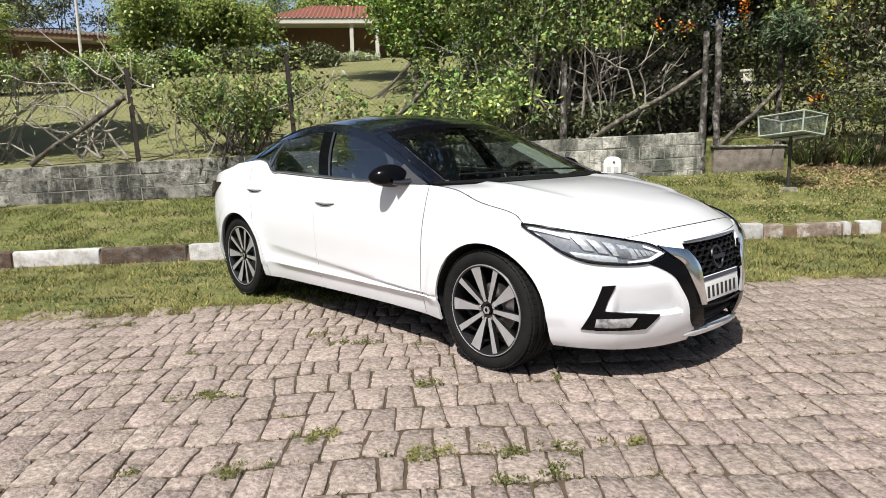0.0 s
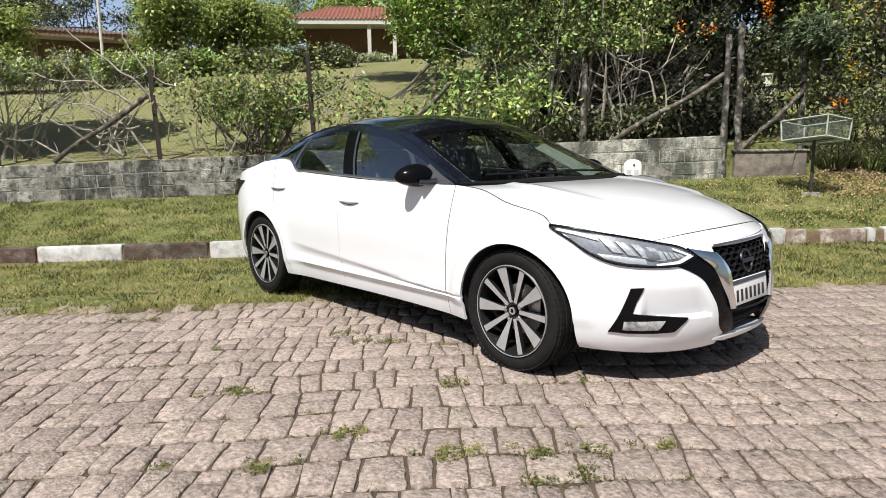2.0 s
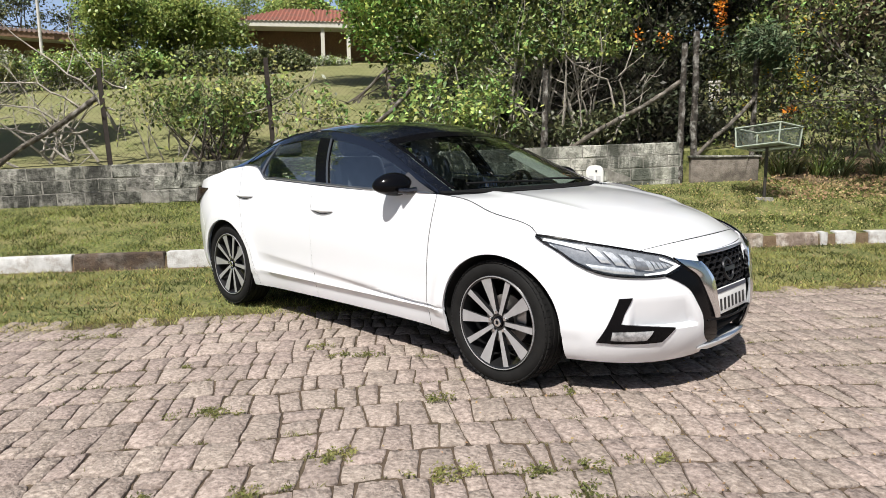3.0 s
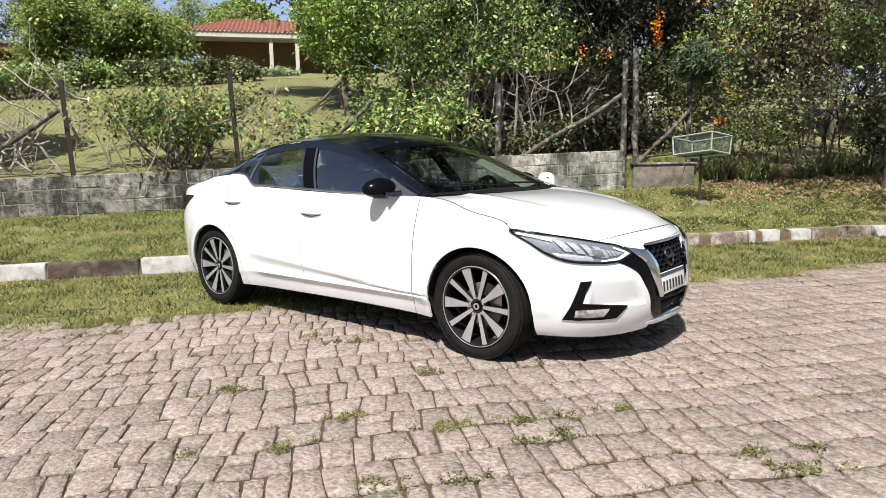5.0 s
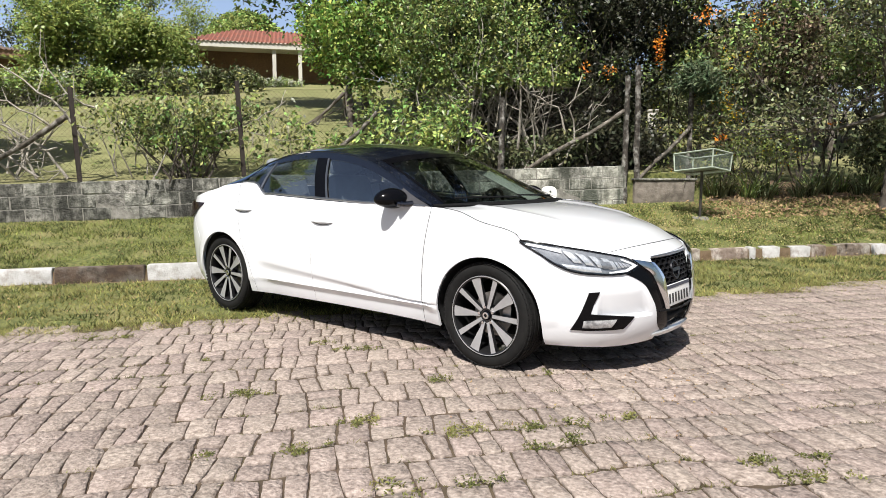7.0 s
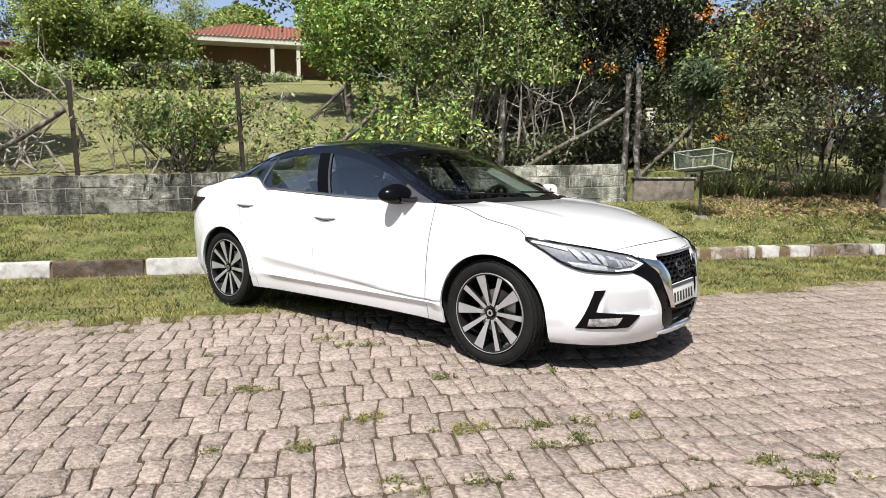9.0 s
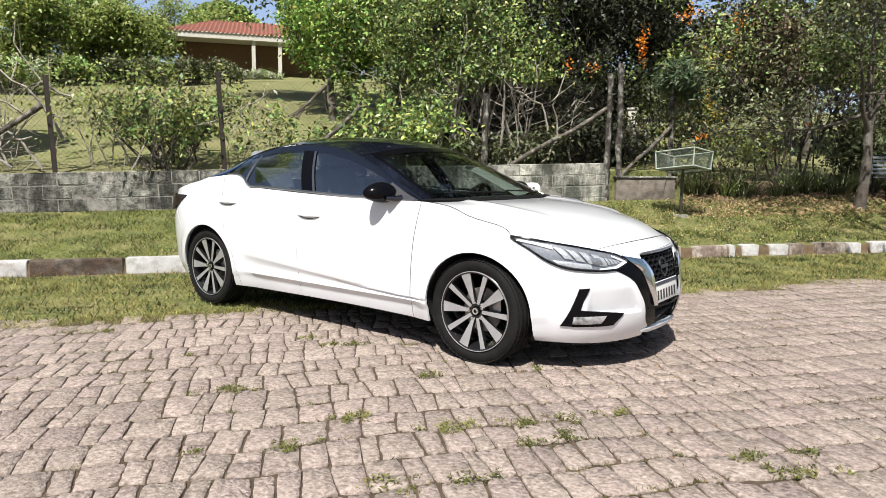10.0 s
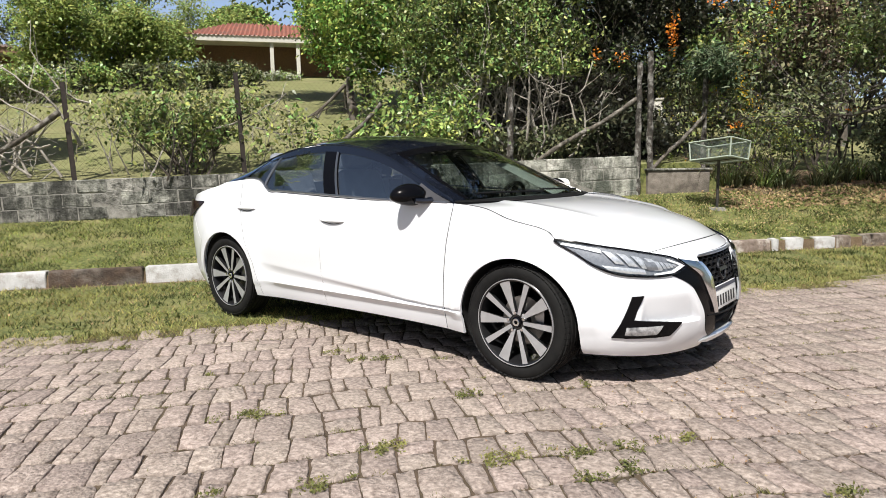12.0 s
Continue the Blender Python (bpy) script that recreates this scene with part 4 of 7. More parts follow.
def curve_at(pts, t):
    """A place on a polyline of (q, z) places, t 0..1 over its pieces."""
    n = len(pts) - 1
    i = min(n - 1, int(t * n))
    f = t * n - i
    if n < 6:
        return tuple(pts[i][k] + (pts[i + 1][k] - pts[i][k]) * f for k in (0, 1))
    a, b, c, d = pts[max(0, i - 1)], pts[i], pts[i + 1], pts[min(n, i + 2)]
    return tuple(0.5 * (2 * b[k] + (c[k] - a[k]) * f + (2 * a[k] - 5 * b[k] + 4 * c[k] - d[k]) * f * f + (3 * b[k] - a[k] - 3 * c[k] + d[k]) * f ** 3) for k in (0, 1))


def skin_patch(lower, upper, off, side, nu=16, nv=6, depth=0.01, crown=0.0):
    """A patch on the skin between two curves of (q, z)."""
    def fn(u, v):
        a, b = curve_at(lower, u), curve_at(upper, u)
        q, z = a[0] + (b[0] - a[0]) * v, a[1] + (b[1] - a[1]) * v
        return skin(min(1.9, q), z, off + crown * math.sin(math.pi * v), side)
    return sheet_bm(fn, lin(0, 1, nu), lin(0, 1, nv), depth, flip=side > 0)


HL_TOP = [(1.153, 0.787), (1.223, 0.777), (1.321, 0.756), (1.415, 0.737), (1.519, 0.711), (1.593, 0.689), (1.636, 0.655)]
HL_LOW = [(1.153, 0.783), (1.211, 0.72), (1.259, 0.662), (1.336, 0.62), (1.452, 0.605), (1.568, 0.609), (1.64, 0.644)]
V_OUT = [(1.775, 0.375), (1.76, 0.431), (1.74, 0.487), (1.723, 0.545), (1.705, 0.594), (1.664, 0.636), (1.621, 0.682)]
V_IN = [(1.804, 0.373), (1.798, 0.423), (1.791, 0.469), (1.789, 0.516), (1.784, 0.568), (1.766, 0.611), (1.739, 0.653)]
BLACK_L = [(1.790, 0.236), (1.757, 0.268), (1.736, 0.309), (1.727, 0.361), (1.716, 0.41), (1.691, 0.47), (1.662, 0.532), (1.611, 0.576), (1.557, 0.605)]
BLACK_R = [(1.800, 0.234), (1.822, 0.262), (1.807, 0.305), (1.791, 0.368), (1.783, 0.419), (1.774, 0.481), (1.761, 0.543), (1.72, 0.608), (1.627, 0.684)]

for side in (-1, 1):
    lamp_ob = part("headlight", skin_patch(HL_LOW, HL_TOP, 0.004, side, 36, 8, 0.012), M_LAMPGREY, car, "clear headlight with silver reflectors")
    rim_line = [skin(*curve_at(HL_TOP, u), 0.006, side) for u in lin(0, 1, 30)] + [skin(*curve_at(HL_LOW, u), 0.006, side) for u in lin(1, 0, 30)]
    part("lamp_edge", tube_bm(rim_line, 0.0065, 6), M_PIANO, lamp_ob)

    def lamp_piece(name, lo, up, off, m, nu=8, nv=3, crown=0.0):
        part(name, skin_patch(lo, up, off, side, nu, nv, 0.006, crown), m, lamp_ob)
    lamp_piece("drl_strip", [(1.175, 0.763), (1.241, 0.745), (1.307, 0.722)], [(1.18, 0.774), (1.24, 0.762), (1.312, 0.742)], 0.012, M_DRL)
    lamp_piece("side_reflector", [(1.216, 0.716), (1.262, 0.668), (1.288, 0.655)], [(1.216, 0.742), (1.26, 0.732), (1.292, 0.69)], 0.010, M_LAMPGREY, 8, 4)
    for k in range(4):
        q0, zt = 1.314 + 0.0493 * k, 0.735 - 0.0127 * k
        lamp_piece("led_reflector", [(q0 + 0.024, zt - 0.063), (q0 + 0.058, zt - 0.068)], [(q0, zt), (q0 + 0.03, zt - 0.007)], 0.012, M_REFLECTOR, 4, 4, 0.006)
    lamp_piece("lower_reflector", [(1.305, 0.639), (1.374, 0.622), (1.448, 0.615)], [(1.287, 0.662), (1.371, 0.651), (1.445, 0.64)], 0.010, M_REFLECTOR, 8, 3, 0.003)
    for k in range(5):
        q0 = 1.511 + 0.018 * k
        lamp_piece("led_facet", [(q0, 0.636 + 0.0015 * k), (q0 + 0.013, 0.636 + 0.0015 * k)], [(q0 - 0.011, 0.679 - 0.0045 * k), (q0 + 0.003, 0.676 - 0.0045 * k)], 0.011, M_REFLECTOR, 2, 3, 0.004)
    lamp_piece("drl_arrow_upper", [(1.56, 0.678), (1.615, 0.648)], [(1.561, 0.688), (1.627, 0.653)], 0.013, M_DRL, 6, 2)
    lamp_piece("drl_arrow_lower", [(1.482, 0.61), (1.57, 0.615), (1.636, 0.647)], [(1.482, 0.618), (1.566, 0.628), (1.614, 0.653)], 0.013, M_DRL, 8, 2)
    lamp_piece("projector_lens", [(1.457, 0.637), (1.503, 0.632)], [(1.449, 0.688), (1.492, 0.683)], 0.011, M_LAMPGREY, 4, 4, 0.012)
    part("lens_cover", skin_patch(HL_LOW, HL_TOP, 0.024, side, 36, 8, 0.018), M_CLEAR, lamp_ob).visible_shadow = False
    # black surround, chrome V
    part("grille_surround", skin_patch(BLACK_R, BLACK_L, 0.004, side, 32, 6, 0.01), M_PIANO, car, "", 40)
    part("chrome_trim", skin_patch(V_IN, V_OUT, 0.016, side, 30, 6, 0.022, 0.006), M_CHROME, car, "chrome V-shaped grille trim", 40)
    # fog lamp surround: an upright leg and a foot
    fog = part("fog_lamp_surround", skin_patch([(1.353, 0.285), (1.377, 0.373), (1.393, 0.432), (1.426, 0.507)], [(1.301, 0.288), (1.33, 0.364), (1.354, 0.433), (1.378, 0.503)], 0.006, side, 16, 4, 0.012), M_PIANO, car)
    part("fog_lamp_bezel", skin_patch([(1.349, 0.283), (1.41, 0.284), (1.478, 0.285), (1.539, 0.289), (1.589, 0.354)], [(1.349, 0.386), (1.416, 0.377), (1.484, 0.371), (1.544, 0.364), (1.59, 0.358)], 0.006, side, 20, 4, 0.012), M_PIANO, fog)
    part("fog_lamp", skin_patch([(1.347, 0.301), (1.411, 0.3), (1.474, 0.303)], [(1.35, 0.344), (1.414, 0.347), (1.498, 0.35)], 0.011, side, 12, 4, 0.008, 0.004), M_FOG, fog, "clear fog lamp")

# grille: dark back, cells, frame under the plate
front_x = lambda y, z, off: Vector((nose_x(z) - 0.042 * (abs(y) / 0.36) ** 2 + off, y, z))
part("grille_backing", sheet_bm(lambda y, z: front_x(y * grille_edge(z) * 1.02, z, -0.048), lin(-1, 1, 20), lin(0.252, 0.690, 10), 0.0, flip=False), M_DARK, car)
gm = bmesh.new()
cell = 0.036
for r in range(10):
    for c in range(-9, 10):
        y = (c + (0.5 if r % 2 else 0.0)) * cell * 1.9
        z = 0.415 + r * cell * 0.78
        if abs(y) > grille_edge(z) - 0.02 or z > 0.668:
            continue
        outer, inner = [], []
        for k in range(6):
            t = math.pi / 3 * k
            a, b = math.cos(t) * cell, math.sin(t) * cell * 0.62
            outer.append(gm.verts.new(front_x(y + a, z + b, -0.016)))
            inner.append((gm.verts.new(front_x(y + a * 0.80, z + b * 0.74, -0.014)), gm.verts.new(front_x(y + a * 0.74, z + b * 0.68, -0.044))))
        for k in range(6):
            k2 = (k + 1) % 6
            gm.faces.new((outer[k], outer[k2], inner[k2][0], inner[k][0]))
            gm.faces.new((inner[k][0], inner[k2][0], inner[k2][1], inner[k][1]))
bmesh.ops.recalc_face_normals(gm, faces=gm.faces)
part("grille_mesh", gm, M_GRILLE, car, "black honeycomb grille", 25)
ub = [front_x(y, 0.366 - 0.012 * (1 - (y / 0.29) ** 2), 0.006) for y in lin(-0.29, 0.29, 16)]
part("grille_underline", tube_bm(ub, 0.006, 8), M_GRILLE, car)
part("grille_top_trim", tube_bm([front_x(y, 0.678 + 0.006 * (1 - (y / 0.35) ** 2), 0.004) for y in lin(-0.285, 0.285, 20)], 0.006, 8), M_SATIN, car)
part("lower_grille_bar", tube_bm([front_x(y, 0.300, -0.030) for y in lin(-0.28, 0.28, 16)], 0.012, 8), M_DARK, car)
lip = bmesh.new()
prev = None
for y in lin(-0.295, 0.295, 20):
    b = front_x(y, 0.220, 0.010)
    e = 0.25 + 0.75 * min(1.0, (0.300 - abs(y)) / 0.06)
    ring = [lip.verts.new(b + Vector(o) * e) for o in ((0.0, 0, 0.020), (0.014, 0, 0.008), (0.010, 0, -0.012), (-0.03, 0, -0.022), (-0.06, 0, 0.016))]
    if prev:
        for k in range(5):
            lip.faces.new((prev[k], prev[(k + 1) % 5], ring[(k + 1) % 5], ring[k]))
    if prev is None or abs(y - 0.295) < 1e-6:
        lip.faces.new(ring)
    prev = ring
bmesh.ops.recalc_face_normals(lip, faces=lip.faces)
part("lower_lip", lip, M_SILVER, car, "silver lip below the bumper", 40)
M_BADGE = mat("dark_badge_metal", (0.07, 0.07, 0.075), (0.045, 0.045, 0.05), rough=0.3, metal=0.9)
# badge: a plain ring with a bar
bm_ = lathe_bm([(0.046, -0.006), (0.050, 0.0), (0.058, 0.0), (0.062, -0.006)], 32, "Z")
add_box(bm_, (0, 0, 0.0), (0.13, 0.020, 0.010))
bmesh.ops.transform(bm_, matrix=Matrix.Translation((nose_x(0.583) - 0.010, 0, 0.583)) @ Matrix.Rotation(radians(74), 4, "Y") @ Matrix.Rotation(radians(90), 4, "Z"), verts=bm_.verts)
part("badge", bm_, M_BADGE, car, "round dark metal badge")
# number plate: the characters are plain bars
pm = Matrix.Translation((2.190, 0, 0.437)) @ Matrix.Rotation(radians(-6), 4, "Y")
plate = part("number_plate", box_bm((0, 0, 0), (0.010, 0.400, 0.130), bevel=0.004, m=pm), M_PLATE, car)
part("plate_band", box_bm((0.0062, 0, 0.052), (0.002, 0.385, 0.020), m=pm), M_PLATEBLUE, plate)
part("plate_frame", box_bm((-0.004, 0, 0), (0.008, 0.397, 0.142), bevel=0.003, m=pm), M_PIANO, plate)
for k in range(7):
    part("plate_bar", box_bm((0.0062, -0.147 + 0.049 * k, -0.018), (0.002, 0.022, 0.058), m=pm), M_INK, plate)
# wipers
for y0, y1 in ((-0.05, -0.62), (0.55, 0.0)):
    pts = [top_pt(0.865 - 0.02 * f, y) + Vector((0.012, 0, 0.016)) for f, y in zip(lin(0, 1, 8), lin(y0 / 0.8, y1 / 0.8, 8))]
    part("wiper", tube_bm(pts, 0.007, 6), M_PLASTIC, car)

# ---- fence ----
M_RUST = mat("rusty_iron", (0.038, 0.028, 0.023), (0.02, 0.016, 0.014), scale=18, rough=0.85, bump=0.4, bump_scale=120)
M_WIRE = mat("old_wire", (0.045, 0.034, 0.027), (0.028, 0.022, 0.018), scale=10, rough=0.85)
M_POSTWOOD = mat("weathered_post", (0.15, 0.13, 0.105), (0.045, 0.038, 0.032), scale=14, rough=0.92, bump=0.7, bump_scale=40, blotch=0.8, blotch_scale=8, blotch_color=(0.36, 0.34, 0.30), streak=0.5, streak_scale=10)
M_BARK = mat("bark", (0.14, 0.12, 0.10), (0.06, 0.05, 0.042), scale=8, rough=0.95, bump=0.9, bump_scale=35, blotch=0.55, blotch_scale=4, blotch_color=(0.30, 0.29, 0.26))
M_TWIG = mat("pale_twig", (0.48, 0.445, 0.39), (0.20, 0.18, 0.15), scale=8, rough=0.9, bump=0.4, bump_scale=60)
M_TWIG_DARK = mat("dark_twig", (0.085, 0.07, 0.055), (0.04, 0.033, 0.028), scale=8, rough=0.9, bump=0.4, bump_scale=60)


def iron_post(s, z0, z1, lean_s):
    p = tagged(empty("fence_post", at(s, 2.76, z0)), "rusty angle-iron fence post set in the block wall", "post", "fence posts")
    bm = bmesh.new()
    for (a, b) in (((0, 0), (0.072, 0.008)), ((0, 0), (0.008, 0.072))):
        add_box(bm, (a[0] + b[0] / 2, a[1] + b[1] / 2, (z1 - z0) / 2 - 0.1), (b[0], b[1], z1 - z0 + 0.2))
    for v in bm.verts:
        v.co.x += lean_s * v.co.z
    bmesh.ops.transform(bm, matrix=Matrix.Rotation(KANG, 4, "Z"), verts=bm.verts)
    part("angle_bar", bm, M_RUST, p, "", 20)
    return p


iron_post(-0.60, 1.02, 2.46, -0.045)
iron_post(1.83, 1.08, 2.62, -0.045)
iron_post(-3.1, 0.93, 2.40, -0.03)


M_POSTDARK = mat("dark_weathered_post", (0.085, 0.072, 0.06), (0.025, 0.021, 0.018), scale=14, rough=0.92, bump=0.9, bump_scale=40, blotch=0.9, blotch_scale=9, blotch_color=(0.42, 0.41, 0.38), streak=0.6, streak_scale=14)


def wood_post(s, d, z0, z1, r, label, lean=0.0, name="wooden_post"):
    p = tagged(empty(name, at(s, d, z0)), label, "post")
    bm = bmesh.new()
    pts, rad = [], []
    rng = random.Random(int(s * 100))
    for i in range(17):
        f = i / 16
        pts.append(Vector((KU.x * lean * f, KU.y * lean * f, -0.3 + (z1 - z0 + 0.3) * f)) + Vector((rng.uniform(-1, 1), rng.uniform(-1, 1), 0)) * 0.008)
        rad.append(r * (1.05 - 0.25 * f) + rng.uniform(-1, 1) * 0.008)
    add_tube(bm, pts, rad, 9)
    bmesh.ops.recalc_face_normals(bm, faces=bm.faces)
    part("log", bm, M_POSTDARK, p, "", 50)
    return p


wood_post(8.33, 2.66, 0.80, 2.86, 0.055, "grey weathered wooden gate post with lichen")
wood_post(8.60, 2.72, 0.85, 3.05, 0.058, "grey weathered wooden gate post with pale patches", -0.05)
wood_post(9.60, 2.74, 0.85, 2.75, 0.052, "weathered wooden post beside the garden wall")
wood_post(6.12, 2.78, 1.15, 2.45, 0.055, "slim grey concrete fence post behind the wall", 0, "concrete_post")


def brace(s0, z0, s1, z1, r, d=2.70):
    p = tagged(empty("wooden_brace", at(s0, d, z0)), "slanting weathered wooden brace of the fence", "brace")
    a, b = at(s0, d, z0), at(s1, d - 0.02, z1)
    rng = random.Random(int(s0 * 50))
    pts = [(b - a) * f + Vector((0, 0, 0.02 * math.sin(f * 7) + rng.uniform(-0.008, 0.008))) for f in lin(0, 1, 14)]
    part("log", tube_bm(pts, [r * rng.uniform(0.82, 1.15) for _ in pts], 8), M_POSTWOOD, p, "", 50)


brace(6.55, 1.24, 8.30, 2.26, 0.037)
brace(8.62, 1.08, 9.56, 1.98, 0.036)
brace(3.10, 1.30, 4.0, 2.16, 0.036, 2.82)
brace(-2.25, 1.02, -0.72, 2.02, 0.042, 2.85)

# chain-link mesh between the posts
fence = tagged(empty("chain_link_fence", at(0, 2.80, 1.0)), "old chain-link wire fence above the block wall", "fence", kind="structure")


def wire_mesh(s0, s1, base, height, pitch, d, name="wire_mesh"):
    verts, faces = [], []
    rr = 0.0013

    def strand(a, b):
        i = len(verts)
        dv = (b - a).normalized()
        side_ = Vector((KN.x, KN.y, 0)).normalized()
        up_ = dv.cross(side_)
        for p in (a, b):
            for o in (side_ * rr, (-side_ * 0.5 + up_ * 0.87) * rr, (-side_ * 0.5 - up_ * 0.87) * rr):
                verts.append(tuple(p + o))
        for j in range(3):
            faces.append((i + j, i + (j + 1) % 3, i + 3 + (j + 1) % 3, i + 3 + j))

    n = int((s1 - s0 + height) / pitch)
    for k in range(n):
        for sg in (1, -1):
            a0 = s0 - height + k * pitch if sg > 0 else s0 + k * pitch
            lo, hi = 0.0, height
            # clip the slanting strand to the panel
            if sg > 0:
                t0, t1 = max(0.0, s0 - a0), min(height, s1 - a0)
            else:
                t0, t1 = max(0.0, a0 - s1), min(height, a0 - s0)
            if t1 - t0 < 0.02:
                continue
            sa, sb = a0 + sg * t0, a0 + sg * t1
            strand(at(sa, d, base(sa) + t0), at(sb, d, base(sb) + t1))
    for h in (0.0, height * 0.5, height):
        prev = None
        for s in lin(s0, s1, 12):
            p = at(s, d, base(s) + h)
            if prev:
                strand(prev, p)
            prev = p
    me = mesh_arrays(name, verts, faces)
    o = part_mesh(name, me, M_WIRE, fence, "", 0)
    o.matrix_parent_inverse = fence.matrix_world.inverted()
    tagged(o, kind="stuff")
    return o


wire_mesh(-6.0, 8.3, lambda s: wall_top(s) + 0.02, 1.35, 0.075, 2.80)
wire_mesh(8.65, 9.55, lambda s: 1.10, 1.2, 0.075, 2.76)

# ---- rubbish cage on a pole ----
M_CAGE = mat("pale_green_paint", (0.40, 0.46, 0.38), (0.30, 0.35, 0.29), scale=12, rough=0.6, blotch=0.3, blotch_scale=6, blotch_color=(0.2, 0.15, 0.1))
M_CAGENET = mat("cage_wire", (0.15, 0.18, 0.15), (0.10, 0.12, 0.10), scale=12, rough=0.6)
M_POLE = mat("dark_pole", (0.030, 0.028, 0.024), (0.05, 0.045, 0.038), scale=12, rough=0.7)
CAGE = at(9.17, 1.61, ground_z(9.17, 1.61))
cage = tagged(empty("waste_basket", CAGE), "pale green wire waste basket on a thin dark pole", "basket")
CA = radians(-18)
cz0, cz1 = 0.76, 1.04
bl, bw, tl_, tw = 0.345, 0.235, 0.365, 0.25


def cage_corner(i, top):
    a, b = ((-1, -1), (1, -1), (1, 1), (-1, 1))[i]
    L, W = (tl_, tw) if top else (bl, bw)
    v = Vector((a * L, b * W, cz1 if top else cz0))
    v.z -= (cz0 + cz1) / 2
    v = Matrix.Rotation(radians(-9), 3, Vector((0.955, 0.296, 0))) @ (Matrix.Rotation(CA, 3, "Z") @ v)
    return v + Vector((0, 0, (cz0 + cz1) / 2))


for i in range(4):
    j = (i + 1) % 4
    part("top_bar", tube_bm([cage_corner(i, 1), cage_corner(j, 1)], 0.016, 6), M_CAGE, cage)
    part("bottom_bar", tube_bm([cage_corner(i, 0), cage_corner(j, 0)], 0.016, 6), M_CAGE, cage)
    part("corner_bar", tube_bm([cage_corner(i, 0), cage_corner(i, 1)], 0.012, 6), M_CAGE, cage)
    verts, faces = [], []
    A, B, C, D = cage_corner(i, 0), cage_corner(j, 0), cage_corner(j, 1), cage_corner(i, 1)
    out = (A + B).normalized() * 0.0012
    for k in range(1, 40):
        f = k / 40
        p, q = A.lerp(B, f), D.lerp(C, f)
        t = (B - A).normalized() * 0.0013
        n0 = len(verts)
        verts += [tuple(p - t), tuple(p + t), tuple(q + t), tuple(q - t)]
        faces.append((n0, n0 + 1, n0 + 2, n0 + 3))
    for k in range(1, 16):
        f = k / 16
        p, q = A.lerp(D, f), B.lerp(C, f)
        t = (D - A).normalized() * 0.0013
        n0 = len(verts)
        verts += [tuple(p - t + out), tuple(q - t + out), tuple(q + t + out), tuple(p + t + out)]
        faces.append((n0, n0 + 1, n0 + 2, n0 + 3))
    part_mesh("side_netting", mesh_arrays("side_netting", verts, faces), M_CAGENET, cage, "", 0)
verts, faces = [], []
A, B, C, D = (cage_corner(i, 0) for i in range(4))
for k in range(1, 50):
    f = k / 50
    for p, q, t in ((A.lerp(B, f), D.lerp(C, f), (B - A).normalized() * 0.0042),) + (((A.lerp(D, f), B.lerp(C, f), (D - A).normalized() * 0.0042),) if k % 2 else ()):
        n0 = len(verts)
        verts += [tuple(p - t), tuple(p + t), tuple(q + t), tuple(q - t)]
        faces.append((n0, n0 + 1, n0 + 2, n0 + 3))
part_mesh("bottom_netting", mesh_arrays("bottom_netting", verts, faces), M_CAGENET, cage, "", 0)
part("pole", tube_bm([(0, 0, -0.2), (0.0, 0, 0.3), (0, 0, cz0)], 0.022, 10), M_POLE, cage)
part("support_arm", tube_bm([cage_corner(0, 0).lerp(cage_corner(3, 0), 0.5), cage_corner(1, 0).lerp(cage_corner(2, 0), 0.5)], 0.012, 6), M_POLE, cage)
part("footing", lathe_bm([(0.0005, 0.02), (0.12, 0.018), (0.15, -0.03)], 14, "Z"), M_MORTAR, cage)

# short white marker post on the lawn
M_MARKER = mat("white_painted_concrete", (0.74, 0.74, 0.72), (0.66, 0.66, 0.64), scale=9, rough=0.6, bump=0.15, bump_scale=40, blotch=0.3, blotch_scale=7, blotch_color=(0.45, 0.44, 0.42))
M_LABELGREY = mat("pale_grey_enamel", (0.50, 0.50, 0.50), (0.40, 0.40, 0.41), scale=20, rough=0.5)
MARK = at(6.48, 1.36, ground_z(6.48, 1.36))
marker = tagged(empty("marker_post", MARK, 31), "short white painted marker post standing on the lawn", "post")
jb = bmesh.new()
sect = [(0.122, -0.25), (0.122, 0.52)] + [(0.122 * math.cos(radians(a)) ** 0.6, 0.52 + 0.10 * math.sin(radians(a))) for a in (20, 40, 60, 75, 89)]
outline = sect + [(-x, z) for x, z in sect[::-1]]
fr = [jb.verts.new((x, -0.075, z)) for x, z in outline]
bk = [jb.verts.new((x, 0.075, z)) for x, z in outline]
jb.faces.new(fr)
jb.faces.new(bk[::-1])
for k in range(len(outline)):
    jb.faces.new((fr[k], bk[k], bk[(k + 1) % len(outline)], fr[(k + 1) % len(outline)]))
bmesh.ops.recalc_face_normals(jb, faces=jb.faces)
bmesh.ops.bevel(jb, geom=[e for e in jb.edges if abs(e.verts[0].co.y - e.verts[1].co.y) < 0.01], offset=0.012, segments=2, affect="EDGES", profile=0.5)
part("body", jb, M_MARKER, marker, "", 40)
for sx in (-0.045, 0.05):
    part("recessed_panel", box_bm((sx, -0.0765, 0.40), (0.062, 0.004, 0.16), bevel=0.001), M_LABELGREY, marker, "small grey panel")
part("bolt", lathe_bm([(0.0005, -0.084), (0.012, -0.083), (0.014, -0.074)], 12), M_INK, marker, "dark bolt head", loc=(0.02, 0, 0.545))

